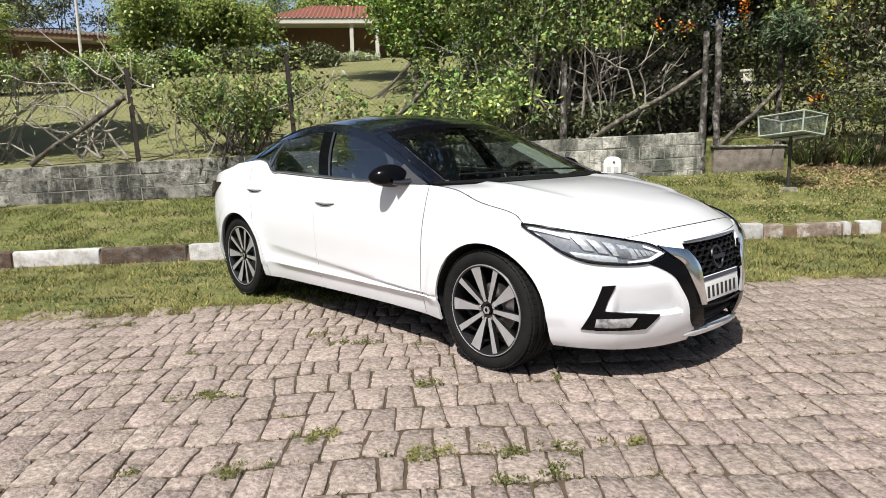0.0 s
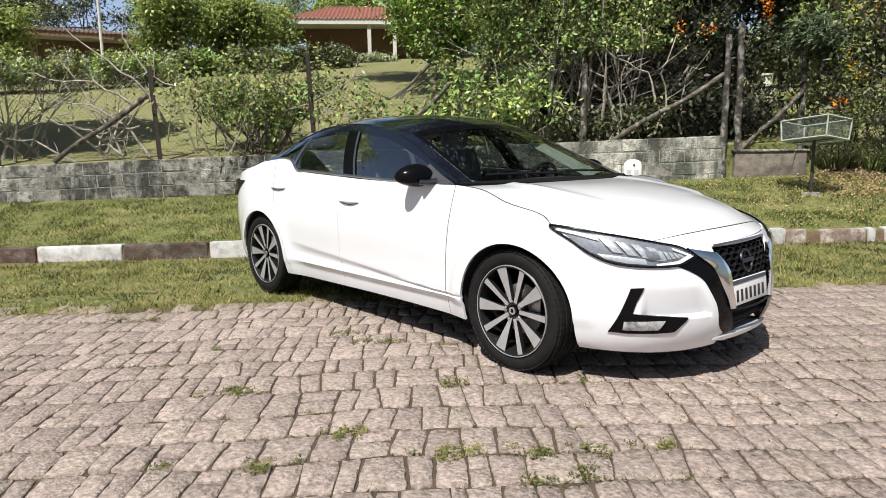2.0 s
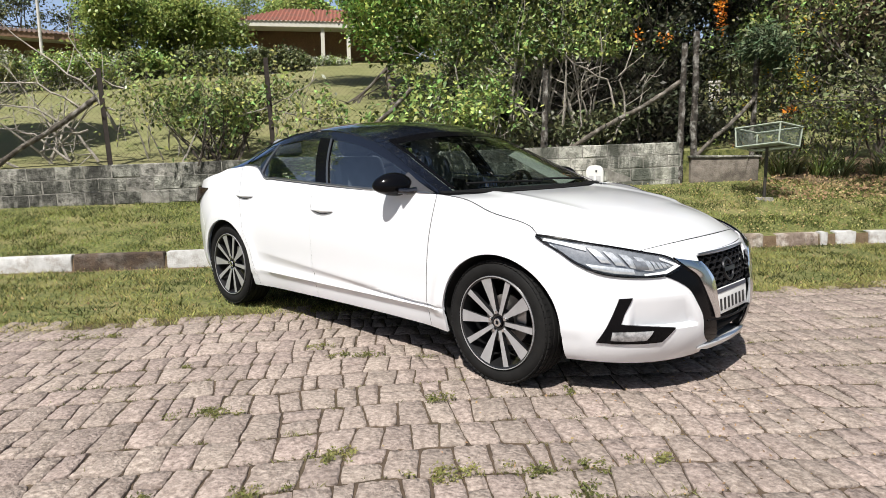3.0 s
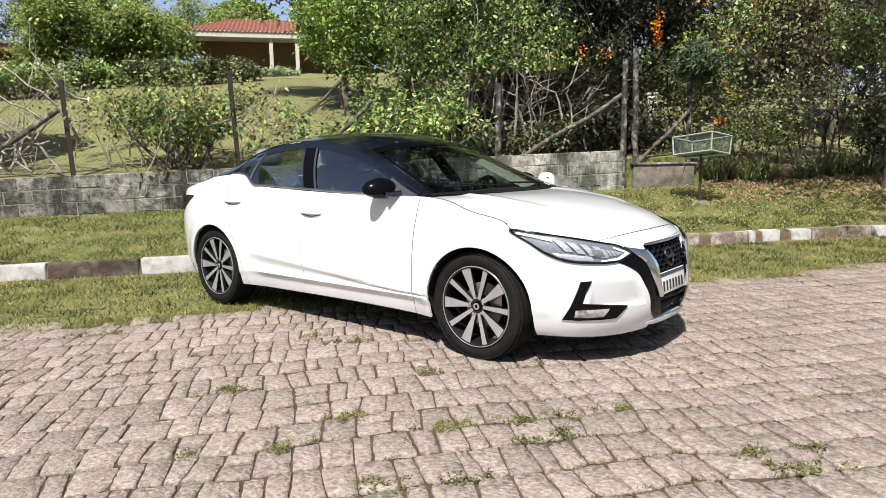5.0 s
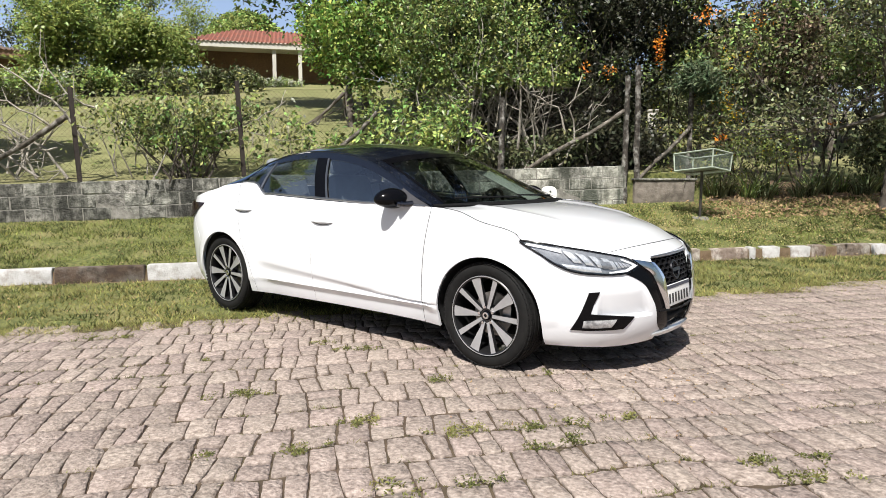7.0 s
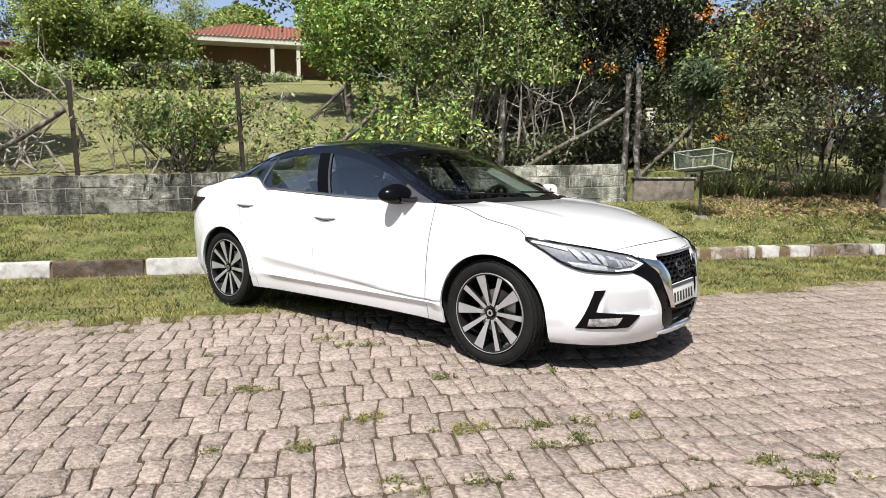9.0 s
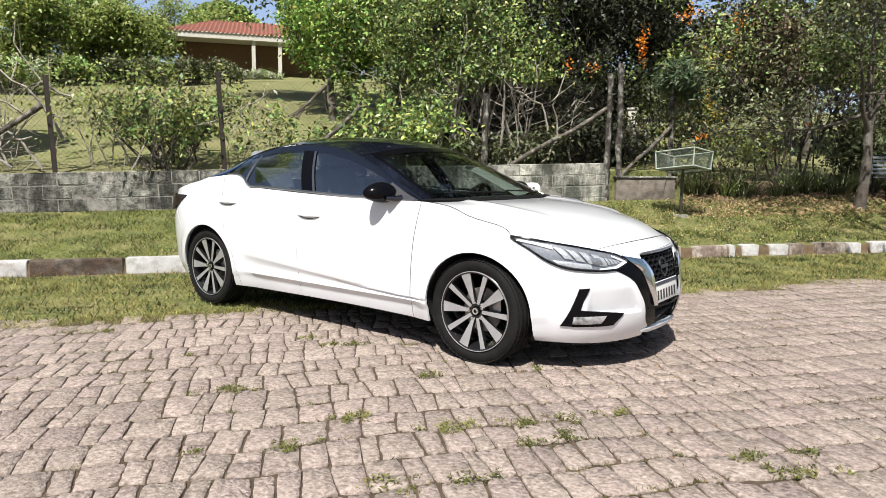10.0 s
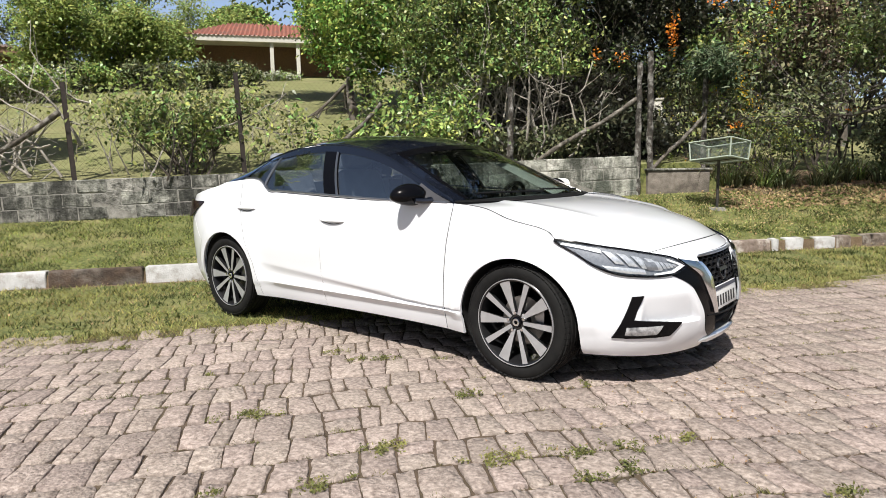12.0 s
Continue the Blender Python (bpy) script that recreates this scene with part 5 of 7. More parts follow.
# ---- houses up the hill ----
M_TILE = mat("clay_tile", (0.30, 0.125, 0.075), (0.19, 0.085, 0.055), scale=5, rough=0.9, blotch=0.65, blotch_scale=1.2, blotch_color=(0.15, 0.10, 0.075), spread=0.2)
M_WHITEWALL = mat("white_plaster", (0.612, 0.595, 0.544), (0.544, 0.527, 0.476), scale=3, rough=0.9)
M_BRICKWALL = mat("brown_brick", (0.26, 0.16, 0.105), (0.18, 0.11, 0.075), scale=14, rough=0.9, bump=0.3)


M_OLDTILE = mat("old_brown_tile", (0.15, 0.105, 0.085), (0.09, 0.065, 0.055), scale=6, rough=0.95, blotch=0.5, blotch_scale=1.0, blotch_color=(0.20, 0.17, 0.15))


def house(loc, ang, length, depth, eave, rise, label, wall_mat, columns=(), beam=None, tile=None):
    """A bungalow with a tiled gable roof whose eave side looks along its -y."""
    h = tagged(empty("house", loc, ang), label, "house")
    part("wall", box_bm((0, depth / 2 + 1.2, eave / 2 - 0.5), (length - 1.2, depth - 1.2, eave + 1.0)), wall_mat, h, "", 0)
    part("fascia", box_bm((0, -0.30, eave + 0.02), (length + 0.7, 0.12, 0.32), bevel=0.01), beam or M_WHITEWALL, h, "" if beam else "white fascia beam", 0)
    part("porch_ceiling", box_bm((0, 0.6, eave - 0.02), (length, 1.8, 0.06)), M_WHITEWALL, h, "", 0)
    part("porch_floor", box_bm((0, 0.5, -0.25), (length, 2.0, 0.5)), M_BRICKWALL, h, "", 0)
    for c in columns:
        part("column", box_bm((c, -0.12, eave / 2), (0.20, 0.20, eave), bevel=0.015), M_WHITEWALL, h, "", 0)
    for sx in (-1, 1):
        rb = bmesh.new()
        half = depth / 2 + 0.6
        y0 = -0.42 if sx < 0 else depth + 0.8
        ym = (depth + 0.4) / 2
        n = max(8, int((length + 0.9) / 0.22))
        m_rows = 14
        grid = []
        for i in range(n * 4 + 1):
            x = -(length + 0.9) / 2 + (length + 0.9) * i / (n * 4)
            row = []
            for j in range(m_rows + 1):
                f = j / m_rows
                y = y0 + (ym - y0) * f
                z = eave + 0.16 + rise * min(f, (x + (length + 0.9) / 2) / 2.4, ((length + 0.9) / 2 - x) / 2.4) + 0.045 * math.cos(i * math.pi / 2) + 0.02 * ((j % 2) - 0.5)
                row.append(rb.verts.new((x, y, z)))
            grid.append(row)
        for i in range(n * 4):
            for j in range(m_rows):
                rb.faces.new((grid[i][j], grid[i + 1][j], grid[i + 1][j + 1], grid[i][j + 1]))
        bmesh.ops.recalc_face_normals(rb, faces=rb.faces)
        part("roof_slope", rb, tile or M_TILE, h, "weathered brown roof slope" if tile else "reddish clay tile roof slope", 0)
    return h


def facing(p):
    """Turn of a house at p whose front looks towards the road's bend."""
    v = Vector((3.5 - p[0], -4.0 - p[1]))
    return math.degrees(math.atan2(v.y, v.x)) + 90


HL = at(1.3, 29.0, 5.84)
house(tuple(HL), facing(HL), 9.6, 7.0, 2.05, 1.45, "cream bungalow with clay tile roof on the hill", M_BRICKWALL, (-0.6, 0.75, 4.2))
H2 = at(-15.6, 29.0, 5.6)
house(tuple(H2), facing(H2), 9.0, 7.0, 1.75, 0.8, "low brown-roofed house behind the hedge", M_BRICKWALL, (-4.0, 4.0), M_BRICKWALL, M_OLDTILE)
M_POLEWHITE = mat("pale_concrete_pole", (0.62, 0.61, 0.58), (0.5, 0.49, 0.46), scale=6, rough=0.8)
lp = tagged(empty("utility_pole", at(-13.6, 29.0, 5.6)), "slim pale concrete utility pole on the hill", "pole")
part("shaft", tube_bm([(0, 0, -0.5), (0, 0, 4.0), (0, 0, 8.5)], [0.085, 0.075, 0.06], 10), M_POLEWHITE, lp)
wp = tagged(empty("garden_pillar", at(15.23, 14.75, ground_z(15.23, 14.75)), 20), "white garden pillar on the lawn beyond the gate", "pillar")
part("shaft", box_bm((0, 0, 0.5), (0.34, 0.34, 1.2), bevel=0.03), M_WHITEWALL, wp)
part("cap", box_bm((0, 0, 1.13), (0.42, 0.42, 0.08), bevel=0.02), M_WHITEWALL, wp)
# slatted bench at the edge of the trees
M_BENCH = mat("grey_painted_slats", (0.30, 0.34, 0.36), (0.22, 0.25, 0.27), scale=8, rough=0.6)
bench = tagged(empty("garden_bench", at(14.4, 2.3, ground_z(14.4, 2.3)), math.degrees(KANG) - 10), "grey slatted garden bench under the trees", "bench")
for k in range(5):
    part("back_slat", box_bm((0, 0.18, 0.50 + 0.075 * k), (1.2, 0.022, 0.045), bevel=0.005), M_BENCH, bench)
for k in range(4):
    part("seat_slat", box_bm((0, -0.22 + 0.1 * k, 0.42), (1.2, 0.07, 0.022), bevel=0.005), M_BENCH, bench)
for sx in (-0.52, 0.52):
    part("leg", box_bm((sx, -0.2, 0.19), (0.05, 0.05, 0.44), bevel=0.006), M_RUST, bench)
    part("back_leg", box_bm((sx, 0.2, 0.40), (0.05, 0.04, 0.86), bevel=0.006), M_RUST, bench)

# ---- growing things ----
LEAF_BRIGHT = leaf_mat("bright_leaf", (0.36, 0.51, 0.125), (0.055, 0.100, 0.023), 0.75, 0.30, 0.25)
LEAF_MID = leaf_mat("mid_leaf", (0.36, 0.47, 0.135), (0.080, 0.118, 0.034), 0.8, 0.34, 0.15)
LEAF_DARK = leaf_mat("dark_leaf", (0.23, 0.26, 0.125), (0.022, 0.028, 0.013), 0.7, 0.42, 0.06)
LEAF_OLIVE = leaf_mat("olive_leaf", (0.35, 0.39, 0.135), (0.105, 0.125, 0.042), 0.75, 0.34, 0.15)
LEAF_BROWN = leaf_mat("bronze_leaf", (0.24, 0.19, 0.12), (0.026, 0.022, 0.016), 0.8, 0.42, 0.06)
# near-black leaves: deep shade behind hedge and gate, put into the colour
LEAF_PAINTED_SHADE = leaf_mat("painted_shade_leaf", (0.050, 0.056, 0.030), (0.012, 0.015, 0.009), 0.8, 0.42, 0.04)
LEAF_HEDGE = leaf_mat("hedge_leaf", (0.34, 0.44, 0.135), (0.030, 0.046, 0.016), 0.8, 0.42, 0.10)
LEAF_CONIFER = leaf_mat("conifer_needles", (0.12, 0.165, 0.085), (0.045, 0.07, 0.032), 0.7, 0.5, 0.1)
LEAF_GARDEN = leaf_mat("garden_leaf", (0.35, 0.42, 0.13), (0.19, 0.24, 0.065), 0.5, 0.38, 0.42)
PETAL = leaf_mat("orange_petal", (0.85, 0.33, 0.05), (0.72, 0.20, 0.02), 0.25)
PETAL_YELLOW = leaf_mat("yellow_petal", (0.62, 0.42, 0.03), (0.5, 0.30, 0.02), 0.25)
PETAL_WHITE = leaf_mat("white_petal", (0.70, 0.70, 0.64), (0.55, 0.55, 0.48), 0.2)


def tubes_mesh(name, tubes, sides=5):
    """One mesh of many tapered tubes, each a list of (place, radius)."""
    V, F = [], []
    n0 = 0
    most = sides
    for tube in tubes:
        # thin twigs need few sides and bends
        sides = 3 if tube[0][1] < 0.012 else most
        if tube[0][1] < 0.007:
            tube = tube[::2]
        ang = np.linspace(0, 2 * np.pi, sides, endpoint=False)
        P = np.array([p for p, _ in tube])
        R = np.array([r for _, r in tube])
        T = np.gradient(P, axis=0)
        T /= np.linalg.norm(T, axis=1, keepdims=True) + 1e-9
        ref = np.where(np.abs(T[:, 2:3]) < 0.9, np.array([[0, 0, 1.0]]), np.array([[1.0, 0, 0]]))
        A = np.cross(T, ref)
        A /= np.linalg.norm(A, axis=1, keepdims=True) + 1e-9
        B = np.cross(T, A)
        ring = P[:, None, :] + (A[:, None, :] * np.cos(ang)[None, :, None] + B[:, None, :] * np.sin(ang)[None, :, None]) * R[:, None, None]
        m = len(tube)
        V.append(ring.reshape(-1, 3))
        i = np.arange(m - 1)[:, None] * sides + np.arange(sides)[None, :]
        j = np.arange(m - 1)[:, None] * sides + (np.arange(sides)[None, :] + 1) % sides
        F.append((np.stack([i, j, j + sides, i + sides], -1) + n0).reshape(-1, 4))
        n0 += m * sides
    return mesh_arrays(name, np.concatenate(V), np.concatenate(F))


def leaves_mesh(name, rs, P, length, width, droop=0.6, loose=0.85):
    """One mesh of many folded leaves at the places P."""
    n = len(P)
    # blades turn their faces to the light, and hang a little
    N = rs.normal(size=(n, 3)) * loose + np.array([-sun_dir.x, -sun_dir.y, -sun_dir.z]) * 1.15 + np.array([0, 0, 0.1])
    N /= np.linalg.norm(N, axis=1, keepdims=True)
    D = rs.normal(size=(n, 3))
    D[:, 2] -= droop
    D -= N * np.sum(D * N, axis=1, keepdims=True)
    D /= np.linalg.norm(D, axis=1, keepdims=True)
    S = np.cross(D, N)
    L = (length * rs.uniform(0.6, 1.25, n))[:, None]
    W = (width * rs.uniform(0.6, 1.25, n))[:, None] * 0.5
    mid = P + D * L * 0.45
    V = np.stack([P, mid + S * W + N * W * 0.35, P + D * L - N * L * 0.08, mid - S * W + N * W * 0.35], 1).reshape(-1, 3)
    F = np.arange(n * 4).reshape(n, 4)
    return mesh_arrays(name, V, F)


def grow(rng, p, d, length, r, level, tubes, tips, wander=0.22, lift=0.05, kids=(2, 4), shrink=0.66, fork=0.75, lo=2):
    p, d = np.array(p, float), np.array(d, float)
    d /= np.linalg.norm(d)
    steps = 6
    line = [(p.copy(), r)]
    places = []
    for k in range(steps):
        d = d + np.array([rng.gauss(0, 1), rng.gauss(0, 1), rng.gauss(0, 0.7)]) * wander / steps ** 0.5 + np.array([0, 0, lift])
        d /= np.linalg.norm(d)
        p = p + d * length / steps
        line.append((p.copy(), r * (1 - 0.55 * (k + 1) / steps)))
        places.append((p.copy(), d.copy(), r * (1 - 0.55 * (k + 1) / steps)))
    tubes.append(line)
    if level <= 0:
        tips.append((p, d, length))
        tips.append((places[2][0], d, length))
        return
    for _ in range(rng.randint(*kids)):
        q, qd, qr = places[rng.randint(lo, steps - 1)]
        side_ = np.array([rng.gauss(0, 1), rng.gauss(0, 1), rng.gauss(0, 0.8)])
        nd = qd + side_ * fork
        grow(rng, q, nd, length * shrink * rng.uniform(0.8, 1.15), qr * 0.72, level - 1, tubes, tips, wander, lift, kids, shrink, fork)
    grow(rng, p, d, length * shrink, line[-1][1], level - 1, tubes, tips, wander, lift, kids, shrink, fork)


def plant(name, label, category, base, seed, stems, stem_len, stem_r, level, leaf_m, leaf_n, leaf_len, leaf_wid, puff=0.18,
          bark=None, spread=0.5, tilt=(0, 0, 0), foot=0.1, kids=(2, 4), lift=0.05, shrink=0.66, fork=0.75, group="", flowers=None, wander=0.22, clip=None, leaf_floor=0.02, lo=2, uneven=0.8):
    """A shrub or tree with real stems; leaf_n leaves at every twig's end."""
    rng = random.Random(seed)
    rs = np.random.RandomState(seed)
    tubes, tips = [], []
    for k in range(stems):
        a = rng.uniform(0, 2 * math.pi)
        d = (math.cos(a) * spread * rng.uniform(0.2, 1) + tilt[0], math.sin(a) * spread * rng.uniform(0.2, 1) + tilt[1], 1 + tilt[2])
        p = (rng.gauss(0, foot), rng.gauss(0, foot), -0.08)
        grow(rng, p, d, stem_len * rng.uniform(0.75, 1.2), stem_r * rng.uniform(0.7, 1.1), level, tubes, tips, wander, lift, kids, shrink, fork, lo)
    t = tagged(empty(name, base), label, category, group)
    if clip is not None:
        tubes = [tb for tb in tubes if all(clip(q[0] + base[0], q[1] + base[1], q[2] + base[2]) for q, _ in tb)]
        tips = [tp for tp in tips if clip(tp[0][0] + base[0], tp[0][1] + base[1], tp[0][2] + base[2])]
    part_mesh("trunk" if stems == 1 else "branchwork", tubes_mesh("branchwork", tubes, 6 if stems == 1 else 5), bark or M_TWIG, t, "", 60)
    if stems > 1:
        tagged(t.children[0], kind="stuff")
    if leaf_n and tips:
        C = np.array([p for p, _, _ in tips])
        share = rs.lognormal(0, uneven, len(C))
        idx = rs.choice(len(C), int(leaf_n * len(C)), p=share / share.sum())
        P = C[idx] + rs.normal(size=(len(idx), 3)) * np.array([puff, puff, puff * 0.75])
        P = P[P[:, 2] > leaf_floor]
        part_mesh("crown", leaves_mesh("crown", rs, P, leaf_len, leaf_wid, 0.6, 1.5 if leaf_m in (LEAF_DARK, LEAF_BROWN, LEAF_HEDGE, LEAF_PAINTED_SHADE, LEAF_BRIGHT) else 0.85), leaf_m, t, "", 0)
    if flowers:
        fm, fn, fs, where = flowers
        C = np.array([p for p, _, _ in tips])
        idx = rs.choice(len(C), min(len(C), where), replace=False)
        P = (C[idx][:, None, :] + rs.normal(size=(len(idx), fn, 3)) * 0.06).reshape(-1, 3)
        part_mesh("blossom", leaves_mesh("blossom", rs, P, fs, fs * 0.7, 0.0), fm, t, "", 0)
    return t


gz = lambda s, d: at(s, d, ground_z(s, d) - 0.03)
# shrubs above the wall between the iron posts
ARCH = "leafy shrub with many bare arching stems above the wall"
THIN = "sparse shrub with thin bare twigs above the wall"
plant("shrub", ARCH, "shrub", gz(0.95, 3.25), 11, 24, 0.74, 0.021, 2, LEAF_HEDGE, 4.8, 0.10, 0.054, 0.07, M_TWIG_DARK, 1.0, foot=0.26, lift=0.02, kids=(1, 3))
plant("shrub", ARCH, "shrub", gz(0.35, 3.4), 12, 9, 0.72, 0.018, 2, LEAF_OLIVE, 5, 0.09, 0.044, 0.08, M_TWIG, 0.9, foot=0.3, kids=(1, 3))
plant("shrub", THIN, "shrub", gz(2.3, 3.3), 13, 5, 0.66, 0.011, 2, LEAF_OLIVE, 2.0, 0.11, 0.052, 0.07, M_TWIG, 0.9, foot=0.25)
plant("shrub", THIN, "shrub", gz(3.2, 3.2), 14, 5, 0.55, 0.011, 2, LEAF_MID, 2.5, 0.11, 0.052, 0.07, M_TWIG, 1.0, foot=0.3)
plant("shrub", THIN, "shrub", gz(4.2, 3.2), 15, 9, 0.62, 0.012, 2, LEAF_MID, 4, 0.11, 0.052, 0.09, M_TWIG, 0.9, foot=0.35)
plant("shrub", THIN, "shrub", gz(5.0, 3.15), 16, 9, 0.6, 0.012, 2, LEAF_MID, 5, 0.11, 0.052, 0.09, M_TWIG, 0.9, foot=0.35)
# pale bare branches at the end of the fence
BARE = "tangled shrub of pale bare branches behind the wall"
plant("bare_shrub", BARE, "shrub", gz(-1.7, 3.2), 21, 9, 0.95, 0.028, 2, LEAF_OLIVE, 1.2, 0.07, 0.034, 0.10, M_TWIG, 1.1, foot=0.35, lift=0.0, clip=lambda x, y, z: sd_of(x, y)[1] > 2.8)
plant("bare_shrub", BARE, "shrub", gz(-3.2, 3.3), 22, 11, 1.1, 0.030, 2, LEAF_OLIVE, 1.2, 0.07, 0.034, 0.10, M_TWIG, 1.1, foot=0.4, lift=0.0, clip=lambda x, y, z: sd_of(x, y)[1] > 2.8)
def bare_limbs(limbs, seed, label, d0=2.95):
    """A thing of crooked pale limbs; each limb a list of (s, z) with a thickness."""
    rng = random.Random(seed)
    base = at(limbs[0][0][-1][0], d0, limbs[0][0][-1][1])
    t = tagged(empty("bare_branch", base), label, "branch")
    for pts, r in limbs:
        bm = bmesh.new()
        line = [at(s, d0 + 0.05 * math.sin(3 * s + z), z) - base for s, z in pts]
        fine = []
        for a, b in zip(line, line[1:]):
            for f in (0, 0.34, 0.67):
                fine.append(a.lerp(b, f) + Vector((rng.gauss(0, 1), rng.gauss(0, 1), rng.gauss(0, 1))) * 0.018)
        fine.append(line[-1])
        add_tube(bm, fine, [r * (0.35 + 0.65 * i / (len(fine) - 1)) for i in range(len(fine))], 6)
        for k in range(5):
            p = fine[rng.randint(0, len(fine) - 2)]
            dv = Vector((rng.gauss(0, 1), rng.gauss(0, 0.5), rng.gauss(0.3, 0.8))).normalized() * rng.uniform(0.2, 0.55)
            add_tube(bm, [p, p + dv * 0.5 + Vector((0, 0, rng.gauss(0, 0.03))), p + dv], [r * 0.45, r * 0.3, r * 0.15], 5)
        bmesh.ops.recalc_face_normals(bm, faces=bm.faces)
        part("limb", bm, M_TWIG, t, "", 60)


LIMB = "long crooked pale bare branch leaning on the fence"
bare_limbs([([(-2.05, 3.12), (-1.31, 2.57), (-0.8, 2.1), (-0.5, 1.55)], 0.026)], 1, LIMB)
bare_limbs([([(-2.5, 2.02), (-1.64, 1.9), (-1.07, 1.54), (-0.78, 1.08)], 0.024), ([(-1.75, 1.47), (-1.34, 1.49), (-0.9, 1.56)], 0.018)], 2, LIMB)
bare_limbs([([(-1.1, 2.95), (-0.77, 2.39), (-0.35, 2.18)], 0.018)], 3, LIMB)
bare_limbs([([(-2.75, 1.95), (-2.19, 1.6), (-1.7, 1.52), (-1.2, 1.1)], 0.022)], 4, LIMB)
bare_limbs([([(-2.9, 2.5), (-2.3, 2.3), (-1.6, 2.25), (-1.0, 1.9)], 0.018), ([(-3.2, 1.4), (-2.6, 1.35), (-2.0, 1.0)], 0.022)], 5, LIMB)
bare_limbs([([(2.55, 2.35), (2.2, 2.12), (1.9, 1.95), (1.3, 1.75)], 0.016), ([(2.9, 1.75), (2.4, 1.72), (1.9, 1.85)], 0.014)], 6, LIMB)
bare_limbs([([(5.2, 2.5), (5.6, 2.1), (6.1, 1.5), (6.2, 1.3)], 0.02), ([(6.9, 2.6), (6.7, 2.1), (6.8, 1.6), (6.6, 1.25)], 0.022)], 7, LIMB)
bare_limbs([([(7.6, 2.9), (7.4, 2.3), (7.5, 1.7), (7.2, 1.3)], 0.024), ([(6.2, 2.9), (6.6, 2.6), (7.2, 2.3), (7.3, 1.9)], 0.02), ([(7.9, 2.4), (7.7, 1.9), (7.75, 1.35)], 0.022)], 8, LIMB)
TALL = "tall thin shrub with small bright leaves"
plant("shrub", TALL, "shrub", gz(-0.7, 4.4), 23, 4, 0.9, 0.016, 2, LEAF_GARDEN, 3, 0.11, 0.055, 0.12, M_TWIG, 0.5, foot=0.45)
plant("shrub", TALL, "shrub", gz(1.25, 3.9), 25, 6, 0.85, 0.015, 2, LEAF_OLIVE, 4, 0.09, 0.045, 0.10, M_TWIG, 0.6, foot=0.35)
plant("shrub", TALL, "shrub", gz(0.5, 4.4), 24, 4, 0.9, 0.016, 2, LEAF_GARDEN, 3, 0.11, 0.055, 0.12, M_TWIG, 0.5, foot=0.5)
# tall hedge of pale stems along the wall
HEDGE = "hedge tree with pale crooked stems and dense small leaves"
# past s = 7.4 the leaf colour itself is painted as shade
for k, (s, d, L, n, m) in enumerate(((5.2, 4.3, 1.4, 34, LEAF_MID), (5.8, 3.8, 1.3, 24, LEAF_OLIVE), (6.4, 3.4, 1.3, 22, LEAF_MID), (6.8, 3.6, 1.3, 22, LEAF_OLIVE), (7.9, 4.5, 1.35, 40, LEAF_DARK), (6.0, 5.0, 1.75, 36, LEAF_MID), (7.0, 5.2, 1.8, 36, LEAF_MID), (8.0, 5.0, 1.8, 34, LEAF_MID))):
    plant("hedge_tree", HEDGE, "tree", gz(s, d), 31 + k, 7, L, 0.038, 3, LEAF_HEDGE if s < 7.4 else LEAF_PAINTED_SHADE, n * (0.7 if d < 4 else 0.8), 0.092, 0.048, 0.13, M_TWIG, 0.45, wander=0.42, foot=0.22, kids=(1, 3), group="hedge along the fence", leaf_floor=1.45 if 4.0 > d else 0.9, uneven=1.2, clip=lambda x, y, z: sd_of(x, y)[1] > 2.95)
DUSK = "dark-leaved garden tree with many thin stems, shade painted in by the gate"
# the two nearest the gate carry painted shade in their leaf colour
for k, (s, d, L, n, m) in enumerate(((8.9, 4.6, 1.75, 46, LEAF_PAINTED_SHADE), (9.1, 6.2, 1.95, 46, LEAF_PAINTED_SHADE), (10.8, 4.4, 1.75, 16, LEAF_HEDGE), (11.8, 4.8, 1.8, 13, LEAF_BROWN), (12.8, 4.3, 1.75, 26, LEAF_BROWN), (13.8, 4.6, 1.8, 34, LEAF_HEDGE), (15.0, 4.4, 1.8, 34, LEAF_HEDGE), (16.3, 4.6, 1.8, 30, LEAF_HEDGE))):
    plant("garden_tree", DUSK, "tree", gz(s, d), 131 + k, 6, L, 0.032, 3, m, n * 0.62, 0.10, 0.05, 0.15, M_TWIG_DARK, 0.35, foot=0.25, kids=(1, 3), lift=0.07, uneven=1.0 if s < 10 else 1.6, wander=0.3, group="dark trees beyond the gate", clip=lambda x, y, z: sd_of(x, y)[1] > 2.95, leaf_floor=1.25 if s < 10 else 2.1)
# broad-leaved trees up the slope
BROAD = "tree with dense bright green broad leaves"
plant("broadleaf_tree", BROAD, "tree", gz(3.9, 9.6), 51, 1, 2.1, 0.13, 4, LEAF_BRIGHT, 44, 0.14, 0.08, 0.24, M_BARK, 0.15, foot=0.01, lo=3, leaf_floor=1.5, kids=(3, 4), shrink=0.68, lift=0.0)
plant("broadleaf_tree", BROAD, "tree", gz(5.2, 7.4), 52, 1, 2.0, 0.13, 4, LEAF_BRIGHT, 40, 0.12, 0.07, 0.24, M_BARK, 0.15, foot=0.01, kids=(3, 4), shrink=0.68, lift=0.01)
